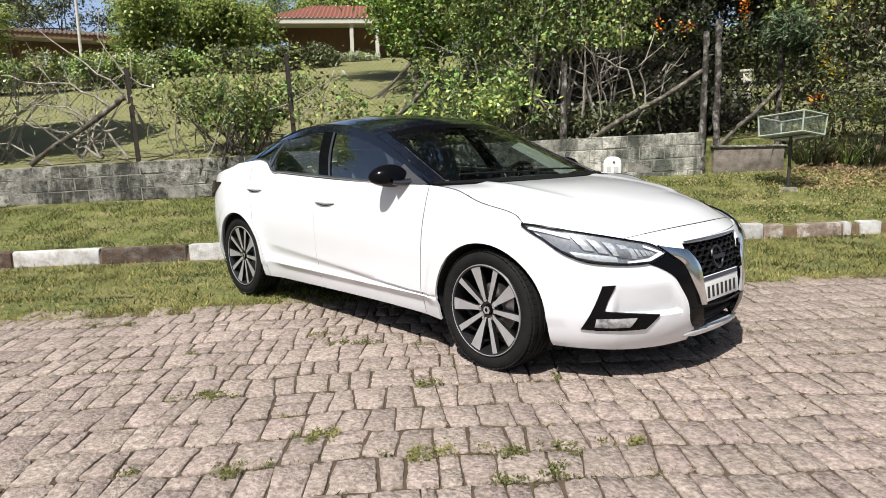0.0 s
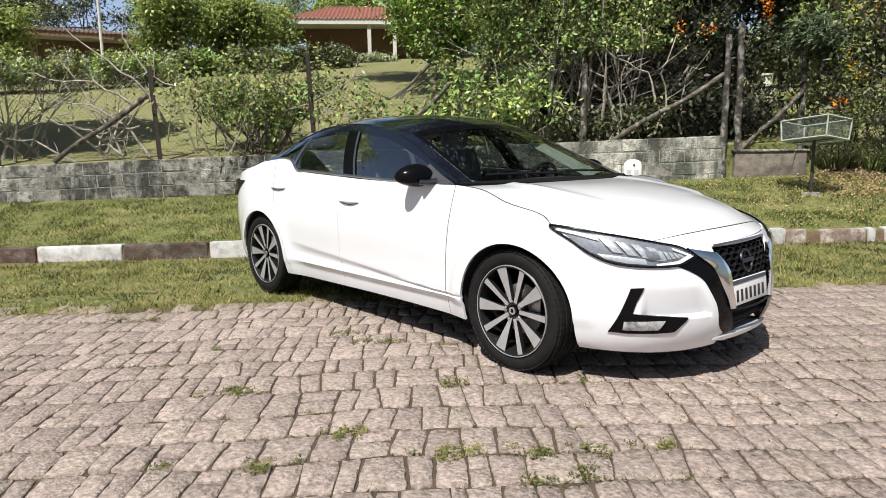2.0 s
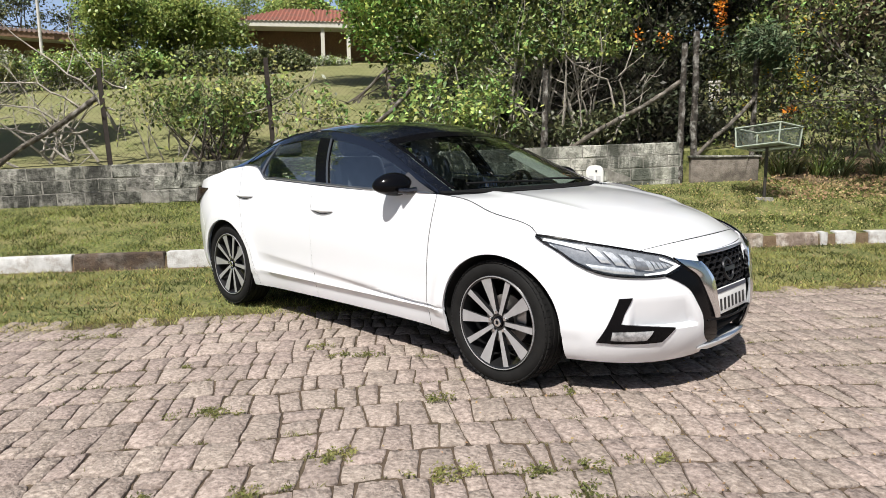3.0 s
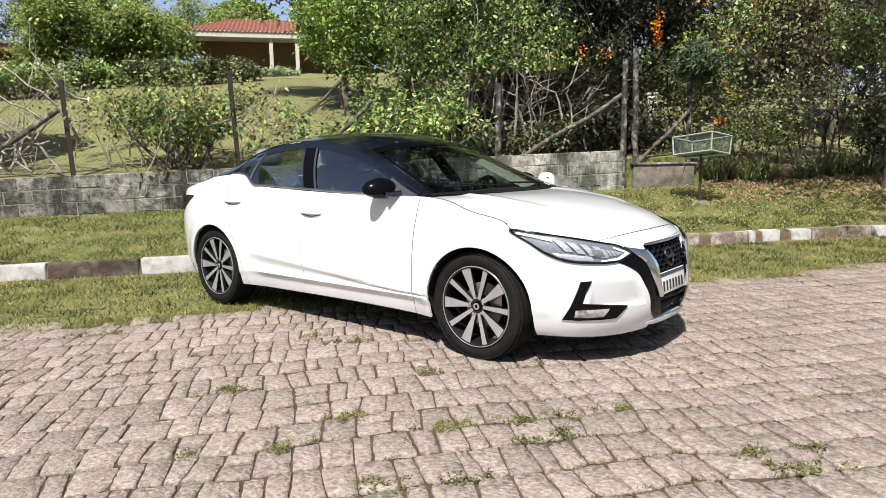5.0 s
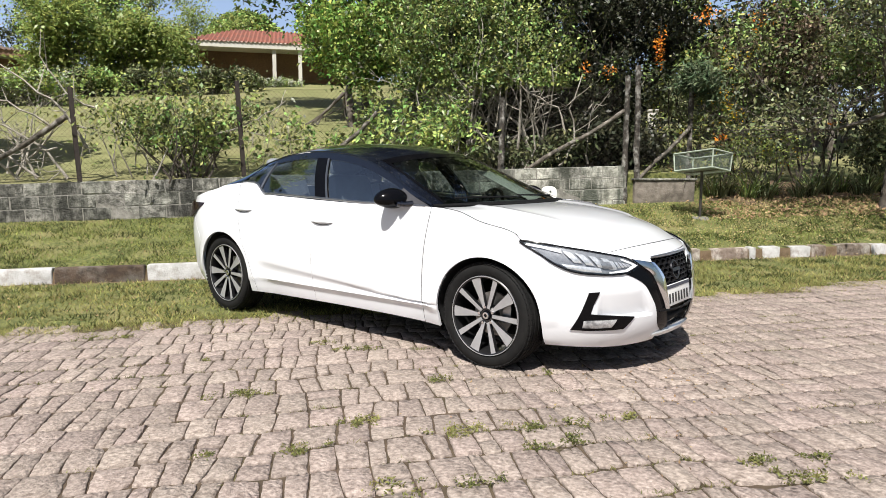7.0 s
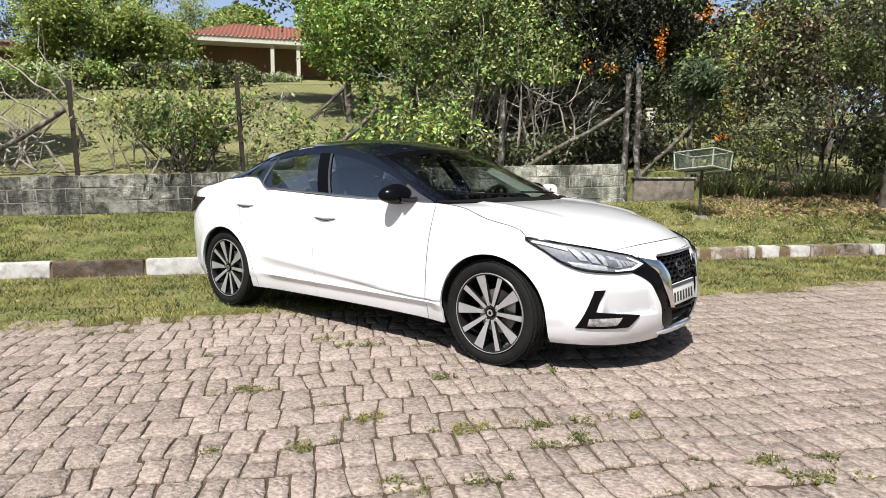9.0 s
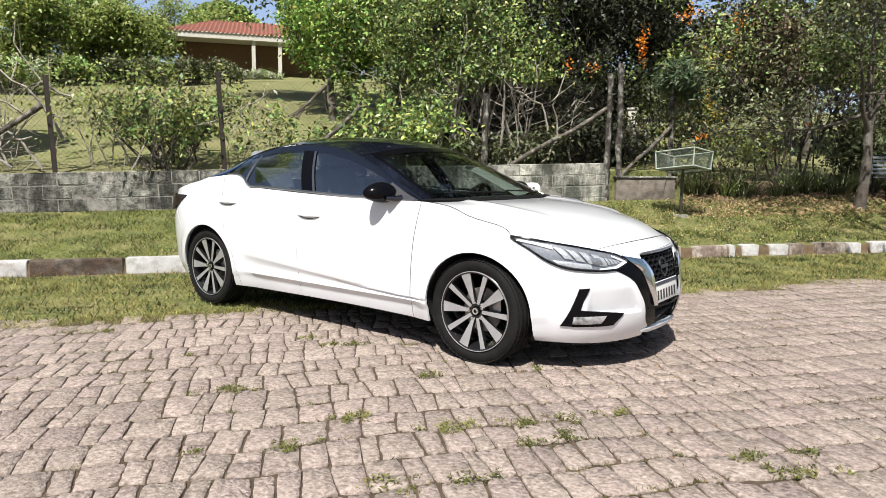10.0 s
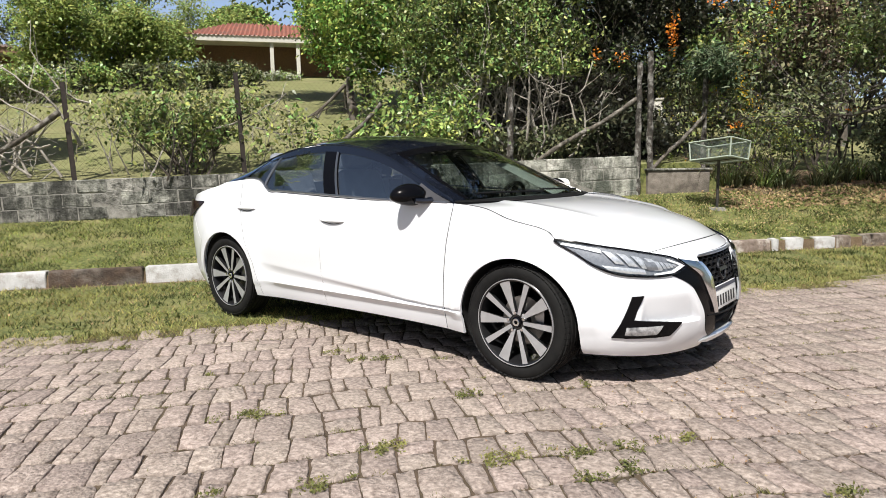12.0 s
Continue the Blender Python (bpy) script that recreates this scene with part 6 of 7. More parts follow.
# tall trees behind them, some with near-black leaves painted as shade
for k, (s, d, L, m, n) in enumerate(((7.0, 11.0, 4.4, LEAF_MID, 60), (9.4, 10.5, 4.4, LEAF_PAINTED_SHADE, 56), (12.5, 24.0, 4.2, LEAF_MID, 50), (16.0, 25.0, 4.2, LEAF_MID, 44), (20.0, 12.0, 4.0, LEAF_DARK, 36), (4.6, 14.5, 4.2, LEAF_MID, 50), (8.6, 6.3, 5.4, LEAF_PAINTED_SHADE, 80), (7.2, 8.2, 5.2, LEAF_PAINTED_SHADE, 70), (6.7, 7.6, 4.4, LEAF_PAINTED_SHADE, 90), (8.3, 8.8, 4.6, LEAF_PAINTED_SHADE, 90), (17.5, 8.5, 4.4, LEAF_DARK, 70))):
    plant("shade_tree", "tall shade tree with dark dense foliage, darkest where shade is painted", "tree", gz(s, d), 61 + k, 1, L, 0.16, 4, m, n * 0.40, 0.25, 0.14, 0.42, M_BARK, 0.2, foot=0.01, kids=(3, 4), shrink=0.66, lift=0.02, group="shade trees", clip=lambda x, y, z: sd_of(x, y)[1] > 4.6)
# mostly near-black shrubs, added to fill in the shade under the trees
for k, (s, d, L, m) in enumerate(((14.8, 3.5, 0.8, LEAF_DARK), (16.0, 3.6, 0.9, LEAF_DARK), (7.6, 3.6, 0.3, LEAF_DARK), (6.3, 3.4, 0.3, LEAF_DARK), (5.6, 5.0, 0.5, LEAF_PAINTED_SHADE), (6.4, 5.2, 0.6, LEAF_PAINTED_SHADE), (7.2, 5.2, 0.65, LEAF_PAINTED_SHADE), (7.9, 5.1, 0.75, LEAF_PAINTED_SHADE), (8.3, 4.7, 0.8, LEAF_PAINTED_SHADE), (7.75, 3.9, 0.6, LEAF_PAINTED_SHADE), (8.15, 3.5, 0.4, LEAF_PAINTED_SHADE), (8.55, 3.45, 0.38, LEAF_PAINTED_SHADE), (8.95, 3.5, 0.3, LEAF_PAINTED_SHADE), (8.8, 4.3, 0.45, LEAF_PAINTED_SHADE), (7.1, 4.2, 0.6, LEAF_PAINTED_SHADE))):
    plant("undergrowth_shrub", "dark tangled shrub filling in the shade under the trees", "shrub", gz(s, d), 81 + k, 9, L, 0.016, 2, m, 14, 0.11, 0.055, 0.16, M_TWIG_DARK, 0.6, foot=0.35, group="undergrowth", clip=lambda x, y, z: sd_of(x, y)[1] > 2.95)
# the tree at the lawn's edge, and two unseen ones added for shade
plant("street_tree", "tree with mottled grey bark at the lawn's edge", "tree", gz(12.9, 1.8), 95, 1, 2.7, 0.13, 4, LEAF_DARK, 9, 0.10, 0.05, 0.30, M_BARK, 0.1, tilt=(0.04, 0.02, 0), foot=0.01, kids=(3, 4), shrink=0.7, lift=0.03, lo=3)
# added out of view to shade the far end of the hillside
plant("street_tree", "unseen leafy tree added to shade the hillside", "tree", gz(-5.4, 3.8), 96, 1, 3.4, 0.19, 4, LEAF_MID, 120, 0.24, 0.14, 0.36, M_BARK, 0.03, foot=0.01, kids=(4, 5), shrink=0.50, lift=0.03, fork=0.9, lo=4)
# stands out of view, placed for its shadow on the lawn's end
plant("street_tree", "unseen leafy tree on the verge that shades the lawn's end", "tree", gz(10.9, -1.9), 97, 1, 3.6, 0.15, 4, LEAF_MID, 2.2, 0.16, 0.085, 0.34, M_BARK, 0.05, tilt=(-0.03, -0.03, 0), foot=0.01, kids=(3, 4), shrink=0.66, lift=0.0, lo=4, fork=1.1)


def strap_clump(s, d, seed, n=46, h=0.62):
    """A clump of long arching strap leaves."""
    rs = np.random.RandomState(seed)
    t = tagged(empty("strap_leaf_plant", gz(s, d)), "clump of long dark strap leaves under the trees", "plant", "strap-leaf border")
    V, F = [], []
    for k in range(n):
        a, L = rs.uniform(0, 2 * np.pi), h * rs.uniform(0.6, 1.25)
        o = np.array([np.cos(a), np.sin(a), 0.0])
        sd_ = np.array([-np.sin(a), np.cos(a), 0.0]) * 0.014 * rs.uniform(0.7, 1.3)
        p = o * 0.06 + rs.normal(0, 0.05, 3) * np.array([1, 1, 0])
        el = rs.uniform(0.9, 1.45)
        i0 = len(V)
        for j in range(5):
            w = sd_ * (1 - j / 4.2)
            V.extend([p - w, p + w])
            if j < 4:
                F.append((i0 + 2 * j, i0 + 2 * j + 1, i0 + 2 * j + 3, i0 + 2 * j + 2))
            p = p + (o * np.cos(el) + np.array([0, 0, np.sin(el)])) * L / 4
            el -= rs.uniform(0.25, 0.55)
    part_mesh("foliage", mesh_arrays("foliage", np.array(V), F), LEAF_DARK if seed % 3 else LEAF_HEDGE, t, "", 60)


rng = random.Random(5)
for k in range(22):
    strap_clump(9.95 + 0.24 * k + rng.uniform(-0.1, 0.1), 2.8 + rng.uniform(-0.1, 0.4), 200 + k, 60, rng.uniform(0.55, 0.85))


def blossom_cluster(s, d, z, seed, n, m, size, spread_, label):
    rs = np.random.RandomState(seed)
    t = tagged(empty("flower_cluster", at(s, d, z)), label, "flowers", "flowers among the trees")
    P = rs.normal(size=(n, 3)) * np.array(spread_)
    part_mesh("blossom", leaves_mesh("blossom", rs, P, size, size * 0.7, 0.2), m, t, "", 0)
    tw = [[(np.array([0, 0, 0.5]), 0.006), (np.array([0.02, 0.02, 0.2]), 0.005), (np.array([0, 0, -0.1]), 0.003)]]
    part_mesh("twig", tubes_mesh("twig", tw, 4), M_TWIG_DARK, t, "", 60)


ORANGE = "hanging cluster of orange trumpet flowers"
blossom_cluster(8.95, 2.72, 3.40, 301, 110, PETAL, 0.055, (0.055, 0.055, 0.17), ORANGE)
blossom_cluster(9.78, 2.62, 3.95, 302, 50, PETAL, 0.055, (0.10, 0.08, 0.06), ORANGE)
blossom_cluster(7.70, 3.00, 3.00, 303, 30, PETAL, 0.05, (0.05, 0.05, 0.05), ORANGE)
blossom_cluster(8.15, 2.95, 2.98, 304, 26, PETAL, 0.05, (0.07, 0.05, 0.05), ORANGE)
blossom_cluster(10.1, 2.60, 1.80, 305, 40, PETAL, 0.05, (0.07, 0.06, 0.04), ORANGE)
blossom_cluster(10.9, 2.8, 3.9, 306, 30, PETAL, 0.05, (0.12, 0.1, 0.12), ORANGE)
blossom_cluster(12.6, 2.8, 2.1, 307, 16, PETAL, 0.05, (0.04, 0.04, 0.04), ORANGE)
blossom_cluster(10.3, 2.5, 3.2, 308, 40, PETAL_YELLOW, 0.05, (0.2, 0.15, 0.15), "loose cluster of small yellow flowers")
blossom_cluster(9.95, 2.45, 2.55, 309, 70, PETAL_YELLOW, 0.05, (0.15, 0.1, 0.14), "loose cluster of small yellow flowers")
blossom_cluster(10.3, 2.5, 2.2, 310, 40, PETAL_YELLOW, 0.05, (0.12, 0.1, 0.08), "loose cluster of small yellow flowers")
plant("young_conifer", "young feathery conifer beside the wooden post", "tree", gz(9.75, 2.9), 311, 1, 1.75, 0.035, 2, LEAF_CONIFER, 30, 0.14, 0.024, 0.08, M_TWIG_DARK, 0.03, foot=0.01, lift=0.02, kids=(6, 8), shrink=0.3, fork=1.0, lo=3, leaf_floor=1.0, uneven=0.3)

for s, d, seed in ((10.45, 3.05, 321), (11.5, 3.15, 322)):
    plant("flowering_shrub", "airy green shrub with small yellow flowers by the gate", "shrub", gz(s, d), seed, 7, 0.78, 0.014, 2, LEAF_GARDEN, 7, 0.085, 0.042, 0.10, M_TWIG_DARK, 0.6, foot=0.25, kids=(1, 3), flowers=(PETAL_YELLOW, 5, 0.04, 26), clip=lambda x, y, z: sd_of(x, y)[1] > 2.75)
# dark hedge across the garden, behind the gate
for k in range(13):
    s = 8.6 + 1.6 * k
    plant("garden_hedge_shrub", "tall dark hedge shrub across the garden lawn", "shrub", gz(s + 3, 27.0 + rng.uniform(-0.5, 0.5)), 520 + k, 7, 1.3, 0.03, 2, LEAF_DARK, 30, 0.22, 0.12, 0.28, M_TWIG_DARK, 0.45, foot=0.35, group="tall garden hedge", leaf_floor=0.1)
# trees and hedges up the hill
for k, (s, d, L, m, n) in enumerate(((-7.0, 22.5, 1.5, LEAF_GARDEN, 24), (-5.6, 24.5, 1.6, LEAF_GARDEN, 24), (-4.7, 27.5, 1.3, LEAF_GARDEN, 20), (-7.6, 33.0, 2.6, LEAF_MID, 24), (-12.0, 38.0, 3.0, LEAF_MID, 22), (-19.0, 38.0, 2.8, LEAF_DARK, 20), (-23.0, 36.0, 2.8, LEAF_DARK, 20), (-4.0, 42.0, 2.6, LEAF_GARDEN, 22), (9.5, 24.0, 2.3, LEAF_MID, 24), (18.5, 16.0, 2.2, LEAF_MID, 22), (-16.5, 23.0, 1.4, LEAF_GARDEN, 22), (22.0, 13.0, 2.3, LEAF_DARK, 22), (25.5, 17.0, 2.6, LEAF_DARK, 22), (21.0, 18.5, 2.4, LEAF_DARK, 22))):
    plant("hill_tree", "leafy garden tree up the hill", "tree", gz(s, d), 400 + k, 2, L, 0.09, 3, m, n * 1.0, 0.21, 0.12, 0.32, M_BARK, 0.5, foot=0.25, kids=(3, 4), lift=0.03, shrink=0.7, group="garden trees", uneven=1.0)
for k in range(9):
    s = -8.2 + 0.95 * k
    plant("garden_hedge_shrub", "rounded dark hedge shrub on the lawn's far side", "shrub", gz(s, 19.6 + 0.55 * k + rng.uniform(-0.3, 0.3)), 440 + k, 7, 0.5, 0.02, 2, LEAF_DARK if k % 3 else LEAF_MID, 14, 0.16, 0.085, 0.18, M_TWIG_DARK, 0.6, foot=0.3, group="garden hedge")
for k in range(11):
    s = -15.5 + 0.95 * k
    plant("pale_shrub", "grey-leaved shrub dotted with pale flowers", "shrub", gz(s, 14.0 + 0.28 * k + rng.uniform(-0.4, 0.4)), 455 + k, 8, 0.62, 0.02, 2, LEAF_OLIVE if k % 2 else LEAF_MID, 9, 0.14, 0.07, 0.16, M_TWIG, 0.7, foot=0.35, group="pale shrubs", flowers=(PETAL_WHITE, 8, 0.075, 140))
for k in range(5):
    plant("flowering_shrub", "low shrub covered with white flowers by the porch", "shrub", gz(-0.9 + 0.62 * k, 27.4), 470 + k, 6, 0.32, 0.014, 1, LEAF_MID, 20, 0.10, 0.05, 0.14, M_TWIG_DARK, 0.7, foot=0.2, group="white flower bed", flowers=(PETAL_WHITE, 16, 0.11, 60))
# pale summer sky far behind the hill
m_sky = bpy.data.materials.new("far_sky")
m_sky.use_nodes = True
nt = m_sky.node_tree
nt.nodes.remove(nt.nodes["Principled BSDF"])
em = nt.nodes.new("ShaderNodeEmission")
sep = nt.nodes.new("ShaderNodeSeparateXYZ")
nt.links.new(nt.nodes.new("ShaderNodeNewGeometry").outputs["Position"], sep.inputs[0])
up = nt.nodes.new("ShaderNodeMapRange")
up.inputs[1].default_value, up.inputs[2].default_value = 0.0, 230.0
nt.links.new(sep.outputs["Z"], up.inputs[0])
tone = nt.nodes.new("ShaderNodeValToRGB")
tone.color_ramp.elements[0].color, tone.color_ramp.elements[1].color = (0.42, 0.52, 0.66, 1), (0.12, 0.22, 0.45, 1)
nt.links.new(up.outputs[0], tone.inputs[0])
nt.links.new(tone.outputs[0], em.inputs["Color"])
nt.links.new(em.outputs[0], nt.nodes["Material Output"].inputs["Surface"])
sky_bm = sheet_bm(lambda a, z: Vector((480 * math.cos(radians(a)), 480 * math.sin(radians(a)), z)), lin(60, 200, 36), lin(-5, 230, 6), 0.0)
tagged(part("backdrop", sky_bm, m_sky, None, "pale blue summer sky far behind the hill", 60), "pale blue summer sky far behind the hill", "sky", kind="structure")
# wooded mound on the skyline
rs = np.random.RandomState(77)
mound = tagged(empty("wooded_mound", at(-10.0, 118, 22.6)), "distant mound covered with dark trees", "hill", kind="structure")
U, W_ = rs.uniform(0, 2 * np.pi, 9000), rs.uniform(0, 1, 9000) ** 0.5
P = np.column_stack([np.cos(U) * W_ * 9, np.sin(U) * W_ * 9, (1 - W_ ** 2) * 7.0 + rs.normal(0, 0.35, 9000)])
part_mesh("canopy", leaves_mesh("canopy", rs, P, 0.9, 0.6), LEAF_MID, mound, "", 0)
mb = bmesh.new()
rings = []
for j in range(9):
    f = j / 8
    rings.append([mb.verts.new((math.cos(t) * 10 * (1 - f) , math.sin(t) * 10 * (1 - f), -12 * (1 - f) ** 3 + 6.6 * (1 - (1 - f) ** 2))) for t in [2 * math.pi * k / 24 for k in range(24)]])
for r0, r1 in zip(rings, rings[1:]):
    for k in range(24):
        mb.faces.new((r0[k], r0[(k + 1) % 24], r1[(k + 1) % 24], r1[k]))
part("slope", mb, M_HILL, mound)

# ---- cobbles ----
STONE = dict(scale=55, rough=0.9, bump=0.75, bump_scale=60, blotch=0.7, blotch_scale=30, blotch_color=(0.150, 0.114, 0.094), spread=0.13, world_coords=True)
M_COBBLE = mat("granite_cobble", (0.445, 0.371, 0.326), (0.205, 0.165, 0.143), **STONE)
M_COBBLE_I = mat("granite_cobble_joined", (0.445, 0.371, 0.326), (0.205, 0.165, 0.143), per="island", **STONE)


def cobble_outline(rs, n):
    """A worn oblong of unit size with soft corners: n places."""
    pts = []
    turn = rs.uniform(-0.04, 0.04)
    skew = rs.uniform(-0.06, 0.06)
    for k in range(n):
        t = 2 * math.pi * k / n
        c, d = math.cos(t), math.sin(t)
        f = 0.5 / (abs(c) ** 16 + abs(d) ** 16) ** (1 / 16) * (1 + rs.uniform(-0.085, 0.06))
        pts.append((c * f + skew * d * f, d * f + turn * c * f))
    return np.clip(np.array(pts), -0.5, 0.5)


def cobble_arrays(rs, n):
    """One stone of unit size in plan: three rings and a middle."""
    outer = cobble_outline(rs, n)
    z1 = rs.uniform(-0.0030, 0.0012, n)
    ring0 = np.column_stack([outer * 0.97, np.full(n, -0.06)])
    ring1 = np.column_stack([outer, z1 - 0.0035])
    ring2 = np.column_stack([outer * rs.uniform(0.93, 0.985, n)[:, None], z1 + 0.0008 + rs.uniform(-0.0012, 0.0012, n)])
    top = np.array([[rs.uniform(-0.2, 0.2), rs.uniform(-0.2, 0.2), rs.uniform(-0.0025, 0.0025)]])
    return np.concatenate([ring0, ring1, ring2, top])


def cobble_faces(n):
    out = []
    for k in range(n):
        k2 = (k + 1) % n
        out += [(k, k2, n + k), (k2, n + k2, n + k), (n + k, n + k2, 2 * n + k), (n + k2, 2 * n + k2, 2 * n + k), (2 * n + k, 2 * n + k2, 3 * n)]
    return np.array(out)


rs = np.random.RandomState(7)
cobbles = tagged(empty("pavement"), "street of worn pinkish granite setts with soil joints", "pavement", kind="structure")
# laid in wavering courses along the street, each stone deeper than wide
ROWS = -13.4 + np.cumsum(rs.uniform(0.200, 0.285, 60))
ROWS = ROWS[ROWS < -1.2]


def joint_d(j, s):
    """Where the joint before course j runs at s."""
    d0 = ROWS[j]
    return d0 + 0.13 * noise.noise(Vector((s * 0.30, d0 * 0.22, 2))) + 0.035 * noise.noise(Vector((s * 1.9, d0 * 1.1, 8))) + 0.030 * noise.noise(Vector((s * 6.3, d0 * 3.1, 5)))


stones = []
for j in range(len(ROWS) - 1):
    s, a0, a1 = -9.2 - rs.uniform(0, 0.15), 0.0, 0.0
    while s < 17.5:
        step = 0.118 * rs.uniform(0.70, 1.36) * (1.35 if rs.uniform() < 0.07 else 1.0)
        b0, b1 = rs.normal(0, 0.014), rs.normal(0, 0.014)
        lo0, lo1, hi0, hi1 = s + a0, s + step + b0, s + a1, s + step + b1
        q = [(lo0, joint_d(j, lo0)), (lo1, joint_d(j, lo1)), (hi1, joint_d(j + 1, hi1)), (hi0, joint_d(j + 1, hi0))]
        s, a0, a1 = s + step, b0, b1
        cut = rs.uniform(0.4, 0.6) if rs.uniform() < 0.09 else None
        halves = [(0.0, 1.0)] if cut is None else [(0.0, cut), (cut, 1.0)]
        for f0, f1 in halves:
            mixp = lambda p, r, f: (p[0] + (r[0] - p[0]) * f, p[1] + (r[1] - p[1]) * f)
            h = [mixp(q[0], q[3], f0), mixp(q[1], q[2], f0), mixp(q[1], q[2], f1), mixp(q[0], q[3], f1)]
            cs, cd = sum(u for u, v in h) / 4, sum(v for u, v in h) / 4
            if cd + 0.09 > edge_d(cs) + 0.07 + 0.08 * math.sin(cs * 3.1) + rs.uniform(-0.06, 0.12):
                continue
            stones.append((cs, cd, h))
KEEP = lambda s, d: 2.3 < s < 4.8 and -6.4 < d < -3.7
NEAR = lambda s, d: -0.6 < s < 7.4 and -6.9 < d < -2.2
CF = {8: cobble_faces(8), 24: cobble_faces(24)}
V, F, n0, picked = [], [], 0, 0
for cs, cd, q in stones:
    gap = rs.uniform(0.001, 0.009) + (0.010 if rs.uniform() < 0.08 else 0.0)
    z = ground_z(cs, cd) + 0.009 + 0.004 * noise.noise(Vector((cs * 1.1, cd * 1.1, 0))) + rs.uniform(-0.002, 0.003)
    tilt = (rs.normal(0, 0.014), rs.normal(0, 0.014))
    Q = np.array(q)
    ms = (Q[1] + Q[2] - Q[0] - Q[3]) / 2
    md = (Q[2] + Q[3] - Q[0] - Q[1]) / 2
    ls, ld = np.hypot(*ms), np.hypot(*md)
    n = 24 if NEAR(cs, cd) else 8
    A = cobble_arrays(rs, n)
    uu, vv = A[:, 0] * (1 - gap / ls) + 0.5, A[:, 1] * (1 - gap / ld) + 0.5
    sd = ((1 - uu) * (1 - vv))[:, None] * Q[0] + (uu * (1 - vv))[:, None] * Q[1] + (uu * vv)[:, None] * Q[2] + ((1 - uu) * vv)[:, None] * Q[3]
    zz = A[:, 2] + z + (uu - 0.5) * ls * tilt[0] + (vv - 0.5) * ld * tilt[1]
    P = np.column_stack([KO.x + sd[:, 0] * KU.x + sd[:, 1] * KN.x, KO.y + sd[:, 0] * KU.y + sd[:, 1] * KN.y, zz])
    if picked < 300 and KEEP(cs, cd):
        c = at(cs, cd, z)
        me = mesh_arrays("cobble", P - np.array(c), CF[n])
        me.materials.append(M_COBBLE)
        o = new("cobble", me)
        o.parent = cobbles
        o.location = c
        picked += 1
        continue
    V.append(P)
    F.append(CF[n] + n0)
    n0 += 3 * n + 1
o = part_mesh("cobble_field", mesh_arrays("cobble_field", np.concatenate(V), np.concatenate(F)), M_COBBLE_I, cobbles, "", 0)
tagged(o, "worn granite setts", kind="stuff")

# ---- grass blades ----
BLADE = leaf_mat("grass_blade", (0.40, 0.375, 0.135), (0.22, 0.225, 0.070), 0.6, 0.6, 0.3)
WEED = leaf_mat("weed_blade", (0.26, 0.25, 0.085), (0.115, 0.125, 0.040), 0.45, 0.6, 0.3)
STRAW = leaf_mat("dry_straw", (0.40, 0.29, 0.16), (0.24, 0.16, 0.085), 0.35, 0.8, 0.1)


def blades(name, rs, S, D, h, w, m, label, lean=0.6):
    n = len(S)
    Z = np.array([ground_z(a, b) for a, b in zip(S, D)])
    X = KO.x + S * KU.x + D * KN.x
    Y = KO.y + S * KU.y + D * KN.y
    P = np.column_stack([X, Y, Z - 0.004])
    A = rs.uniform(0, 2 * np.pi, n)
    side_ = np.column_stack([np.cos(A), np.sin(A), np.zeros(n)]) * (w * rs.uniform(0.6, 1.3, n))[:, None]
    tip = np.column_stack([rs.normal(0, lean, n), rs.normal(0, lean, n), np.ones(n)]) * (h * rs.uniform(0.5, 1.4, n))[:, None]
    V = np.stack([P - side_, P + side_, P + tip], 1).reshape(-1, 3)
    o = part_mesh(name, mesh_arrays(name, V, np.arange(n * 3).reshape(n, 3)), m, None, "", 0)
    return tagged(o, label, "grass", kind="stuff")


rs = np.random.RandomState(3)
DARKBLADE = leaf_mat("dark_grass_blade", (0.070, 0.090, 0.022), (0.035, 0.048, 0.012), 0.5, 0.6, 0.3)


def patchy(S, D, scale, cut, seed):
    return np.array([noise.noise(Vector((a * scale, b * scale, seed))) + rs.uniform(-0.35, 0.35) > cut for a, b in zip(S, D)])


def verge_places(n):
    S = rs.uniform(-4, 14, n)
    e = np.array([edge_d(a) for a in S])
    return S, e + (-0.03 - e) * rs.uniform(0, 1, n) ** 0.9 - np.abs(rs.normal(0, 0.05, n))


S, D = verge_places(70000)
m_ = patchy(S, D, 2.2, -0.05, 1)
blades("verge_grass", rs, S[m_], D[m_], 0.040, 0.0048, BLADE, "short yellow-green grass of the verge", 0.8)
S, D = verge_places(50000)
m_ = patchy(S, D, 3.0, 0.08, 6)
blades("verge_tufts", rs, S[m_], D[m_], 0.040, 0.0055, DARKBLADE, "darker tufts in the grass of the verge", 0.8)
n = 90000
S, D = rs.uniform(-5, 15, n), rs.uniform(0.13, 2.6, n)
m_ = patchy(S, D, 2.2, -0.05, 2)
LAWN = leaf_mat("lawn_blade", (0.34, 0.375, 0.115), (0.16, 0.195, 0.050), 0.6, 0.6, 0.3)
blades("lawn_grass", rs, S[m_], D[m_], 0.038, 0.0048, LAWN, "short green lawn grass between kerb and wall", 0.8)
n = 80000
S, D = rs.uniform(-5, 15, n), rs.uniform(0.13, 2.6, n)
m_ = patchy(S, D, 2.6, 0.0, 7)
blades("lawn_tufts", rs, S[m_], D[m_], 0.040, 0.0055, DARKBLADE, "darker green tufts in the lawn", 0.8)
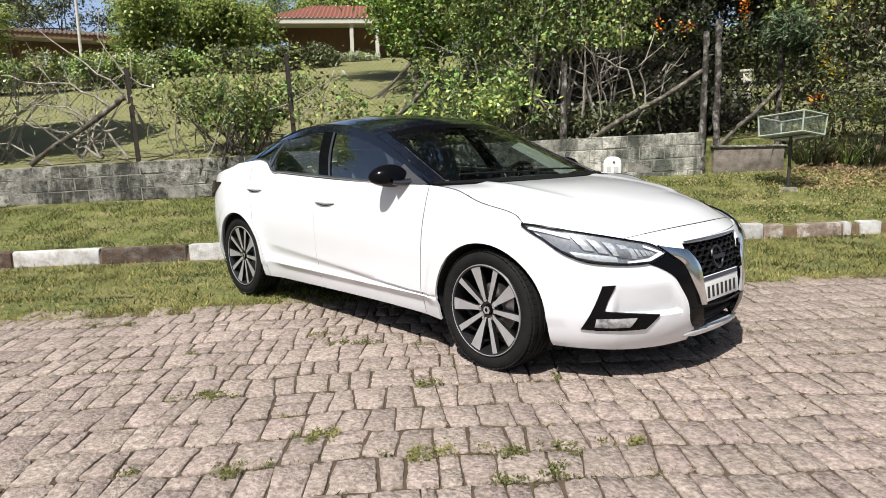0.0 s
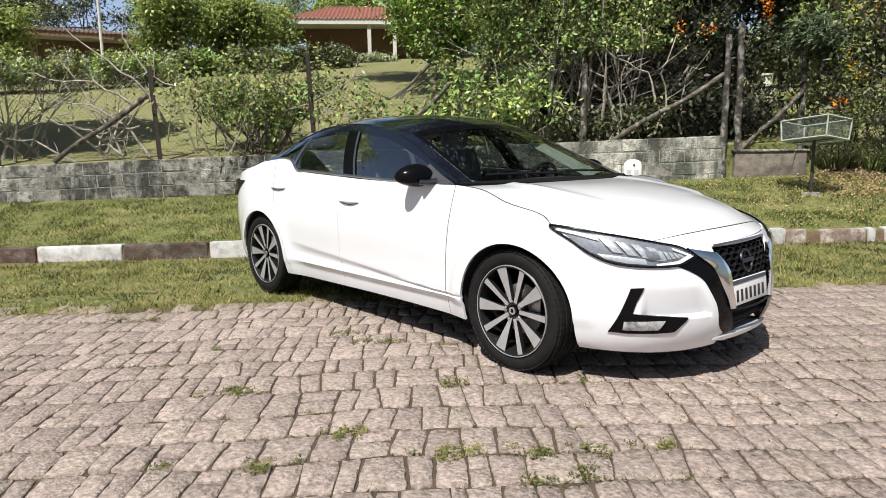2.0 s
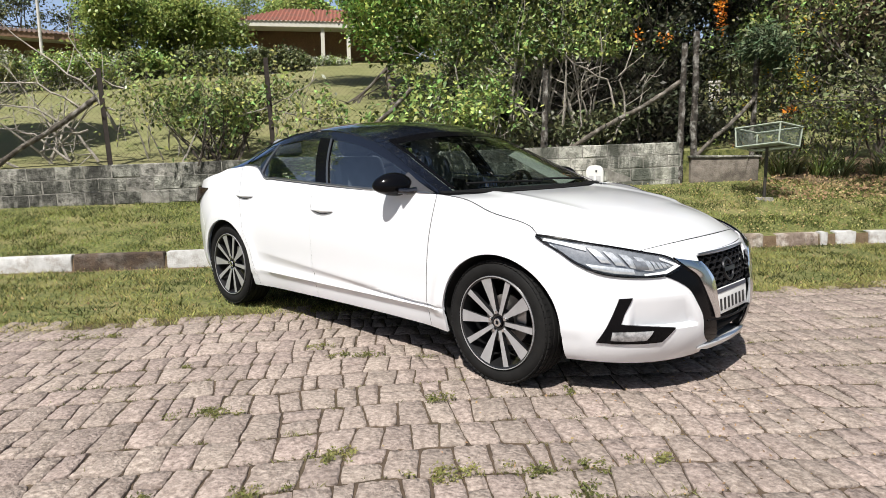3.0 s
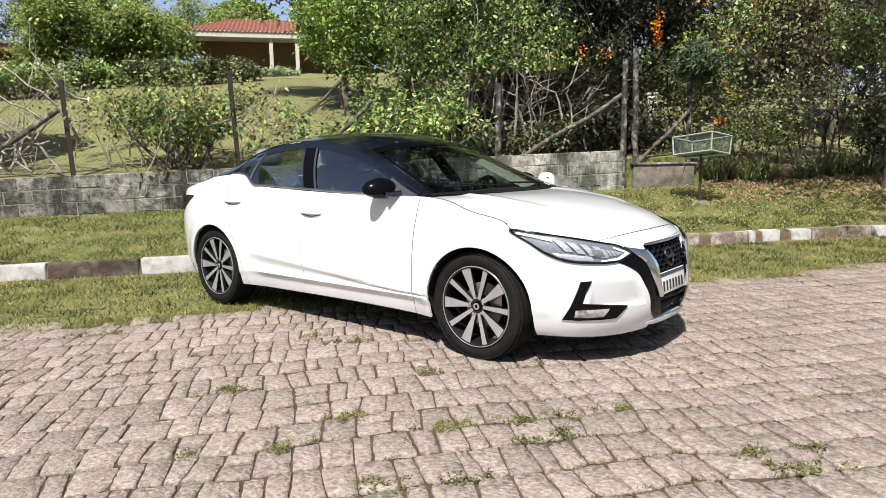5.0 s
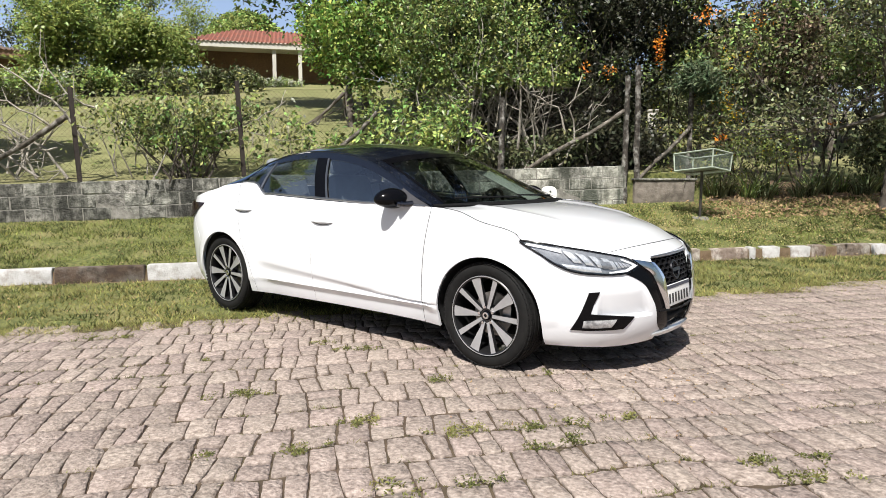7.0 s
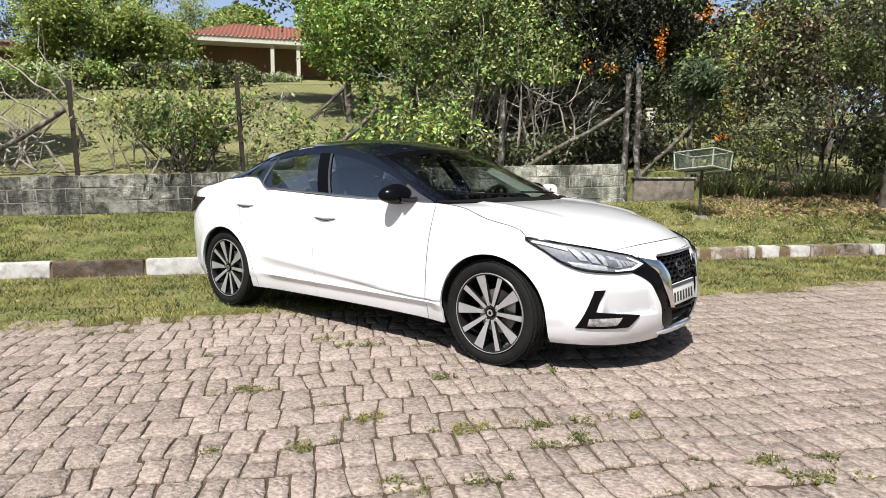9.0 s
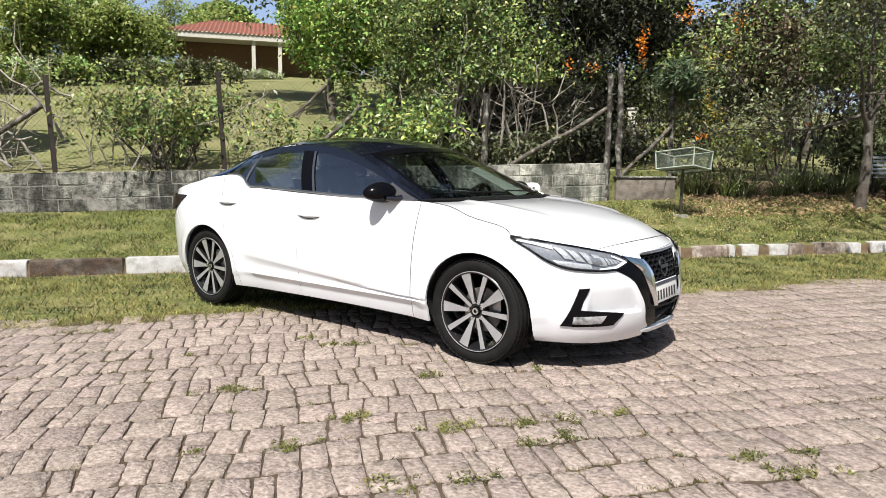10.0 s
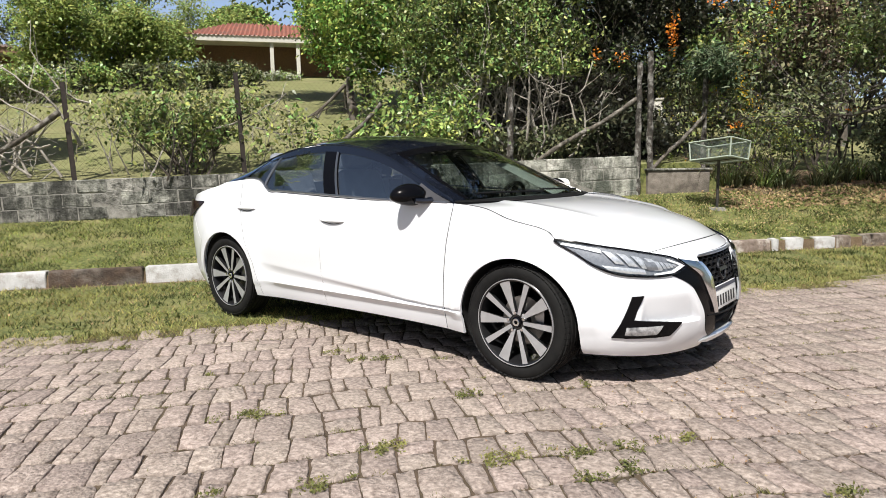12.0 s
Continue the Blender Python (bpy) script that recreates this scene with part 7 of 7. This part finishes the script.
# weeds in the joints
tufts = [(1.32, -1.26, 1.3), (1.77, -1.74, 1.2), (1.86, -1.78, 0.8), (1.43, -1.94, 0.9), (0.67, -2.07, 1.2), (0.61, -2.02, 0.9), (0.51, -1.04, 1.0), (0.38, -1.11, 0.7), (2.11, -1.56, 0.8), (2.20, -1.65, 0.9), (2.05, -1.50, 0.7), (2.18, -1.37, 0.9), (2.26, -1.46, 0.8),
         (2.32, -1.13, 0.9), (2.99, -1.24, 1.0), (3.07, -1.27, 1.1), (3.14, -1.29, 0.9), (1.45, -1.99, 0.7), (1.92, -2.29, 0.9), (2.16, -2.12, 1.1), (3.21, -1.1, 0.9), (0.13, -1.1, 0.8), (-1.22, -1.99, 1.3), (-1.1, -1.9, 1.0), (1.48, -2.37, 0.8), (1.40, -2.30, 0.7)]
rs = np.random.RandomState(23)
tufts += [(rs.uniform(-1.0, 4.2), rs.uniform(-2.6, -0.6), rs.uniform(0.25, 0.45)) for k in range(12)]
rs = np.random.RandomState(19)
for k, (x, y, g) in enumerate(tufts):
    s, d = sd_of(x, y)
    # they follow the course joint they grow in
    j = int(np.argmin([abs(joint_d(i, s) - d) for i in range(len(ROWS))]))
    m, each = int(3 + 5 * g), 20
    S = np.repeat(s + rs.normal(0, 0.050 * g, m), each)
    D = np.repeat(np.array([joint_d(j, a) for a in S[::each]]) * 0.55 + d * 0.45 + rs.normal(0, 0.020, m), each)
    n = len(S)
    S, D = S + rs.normal(0, 0.013, n), D + rs.normal(0, 0.013, n)
    P = np.array([tuple(at(a, b, ground_z(a, b) + 0.008)) for a, b in zip(S, D)])
    P[:, 2] += np.abs(rs.normal(0, 0.011 * g, n))
    o = part_mesh("weed_tuft", leaves_mesh("weed_tuft", rs, P, 0.017, 0.0075, 0.2), WEED, None, "", 0)
    tagged(o, "green weed tuft growing between the setts")
    tagged(o, category="weed", group="weeds in the joints", kind="stuff")
n = 16000
S, D = rs.uniform(-4, 13, n), rs.uniform(-9, -2.2, n)
keep = np.array([noise.noise(Vector((a * 1.1, b * 1.1, 9))) + 0.5 * noise.noise(Vector((a * 5, b * 5, 4))) > 0.10 for a, b in zip(S, D)])
S, D = S[keep], D[keep]
J = np.clip(np.searchsorted(ROWS, D), 0, len(ROWS) - 1)
D = np.array([joint_d(j, a) for j, a in zip(J, S)])
S, D = np.repeat(S, 7) + rs.normal(0, 0.03, len(S) * 7), np.repeat(D, 7) + rs.normal(0, 0.009, len(D) * 7)
MOSS = leaf_mat("joint_moss", (0.20, 0.185, 0.075), (0.10, 0.10, 0.035), 0.5, 0.7, 0.2)
blades("joint_grass", rs, S, D, 0.020, 0.0042, MOSS, "low grass and moss in the joints of the setts", 1.0)
# verge grass creeping over the cobbles' edge
n = 30000
S = rs.uniform(-3, 12, n)
e = np.array([edge_d(a) for a in S])
blades("edge_grass", rs, S, e + rs.normal(0.0, 0.13, n), 0.026, 0.0035, BLADE, "grass creeping from the verge over the cobbles", 0.7)


def scatter(name, rs, S, D, m, size, label, category, lift=0.008):
    P = np.array([tuple(at(a, b, ground_z(a, b) + lift)) for a, b in zip(S, D)])
    o = part_mesh(name, leaves_mesh(name, rs, P, size, size * 0.6, 0.0), m, None, "", 0)
    return tagged(o, label, category, kind="stuff")


PETAL_FADED = leaf_mat("faded_petal", (0.50, 0.43, 0.22), (0.36, 0.27, 0.12), 0.4)
n = 4200
scatter("fallen_petals", rs, 4 + 11 * rs.uniform(0, 1, n) ** 0.7, rs.uniform(0.15, 2.6, n), PETAL_FADED, 0.036, "pale yellowish fallen petals strewn over the lawn", "petals", 0.022)
n = 4500
scatter("leaf_litter", rs, rs.uniform(9.4, 18.5, n), 1.45 + np.abs(rs.normal(0, 0.9, n)), STRAW, 0.06, "dry brown leaves under the trees", "leaves", 0.02)
n = 2200
scatter("dry_leaves", rs, rs.uniform(-3, 11, n), rs.uniform(-2.6, 2.5, n), STRAW, 0.028, "small dry leaves on the grass", "leaves", 0.025)
n = 500
xs, ys = rs.normal(2.25, 0.4, n), rs.normal(-0.55, 0.5, n)
sds = [sd_of(a, b) for a, b in zip(xs, ys)]
scatter("dry_needles", rs, np.array([a for a, b in sds]), np.array([b for a, b in sds]), STRAW, 0.018, "dry needles in the joints before the car", "litter", 0.006)
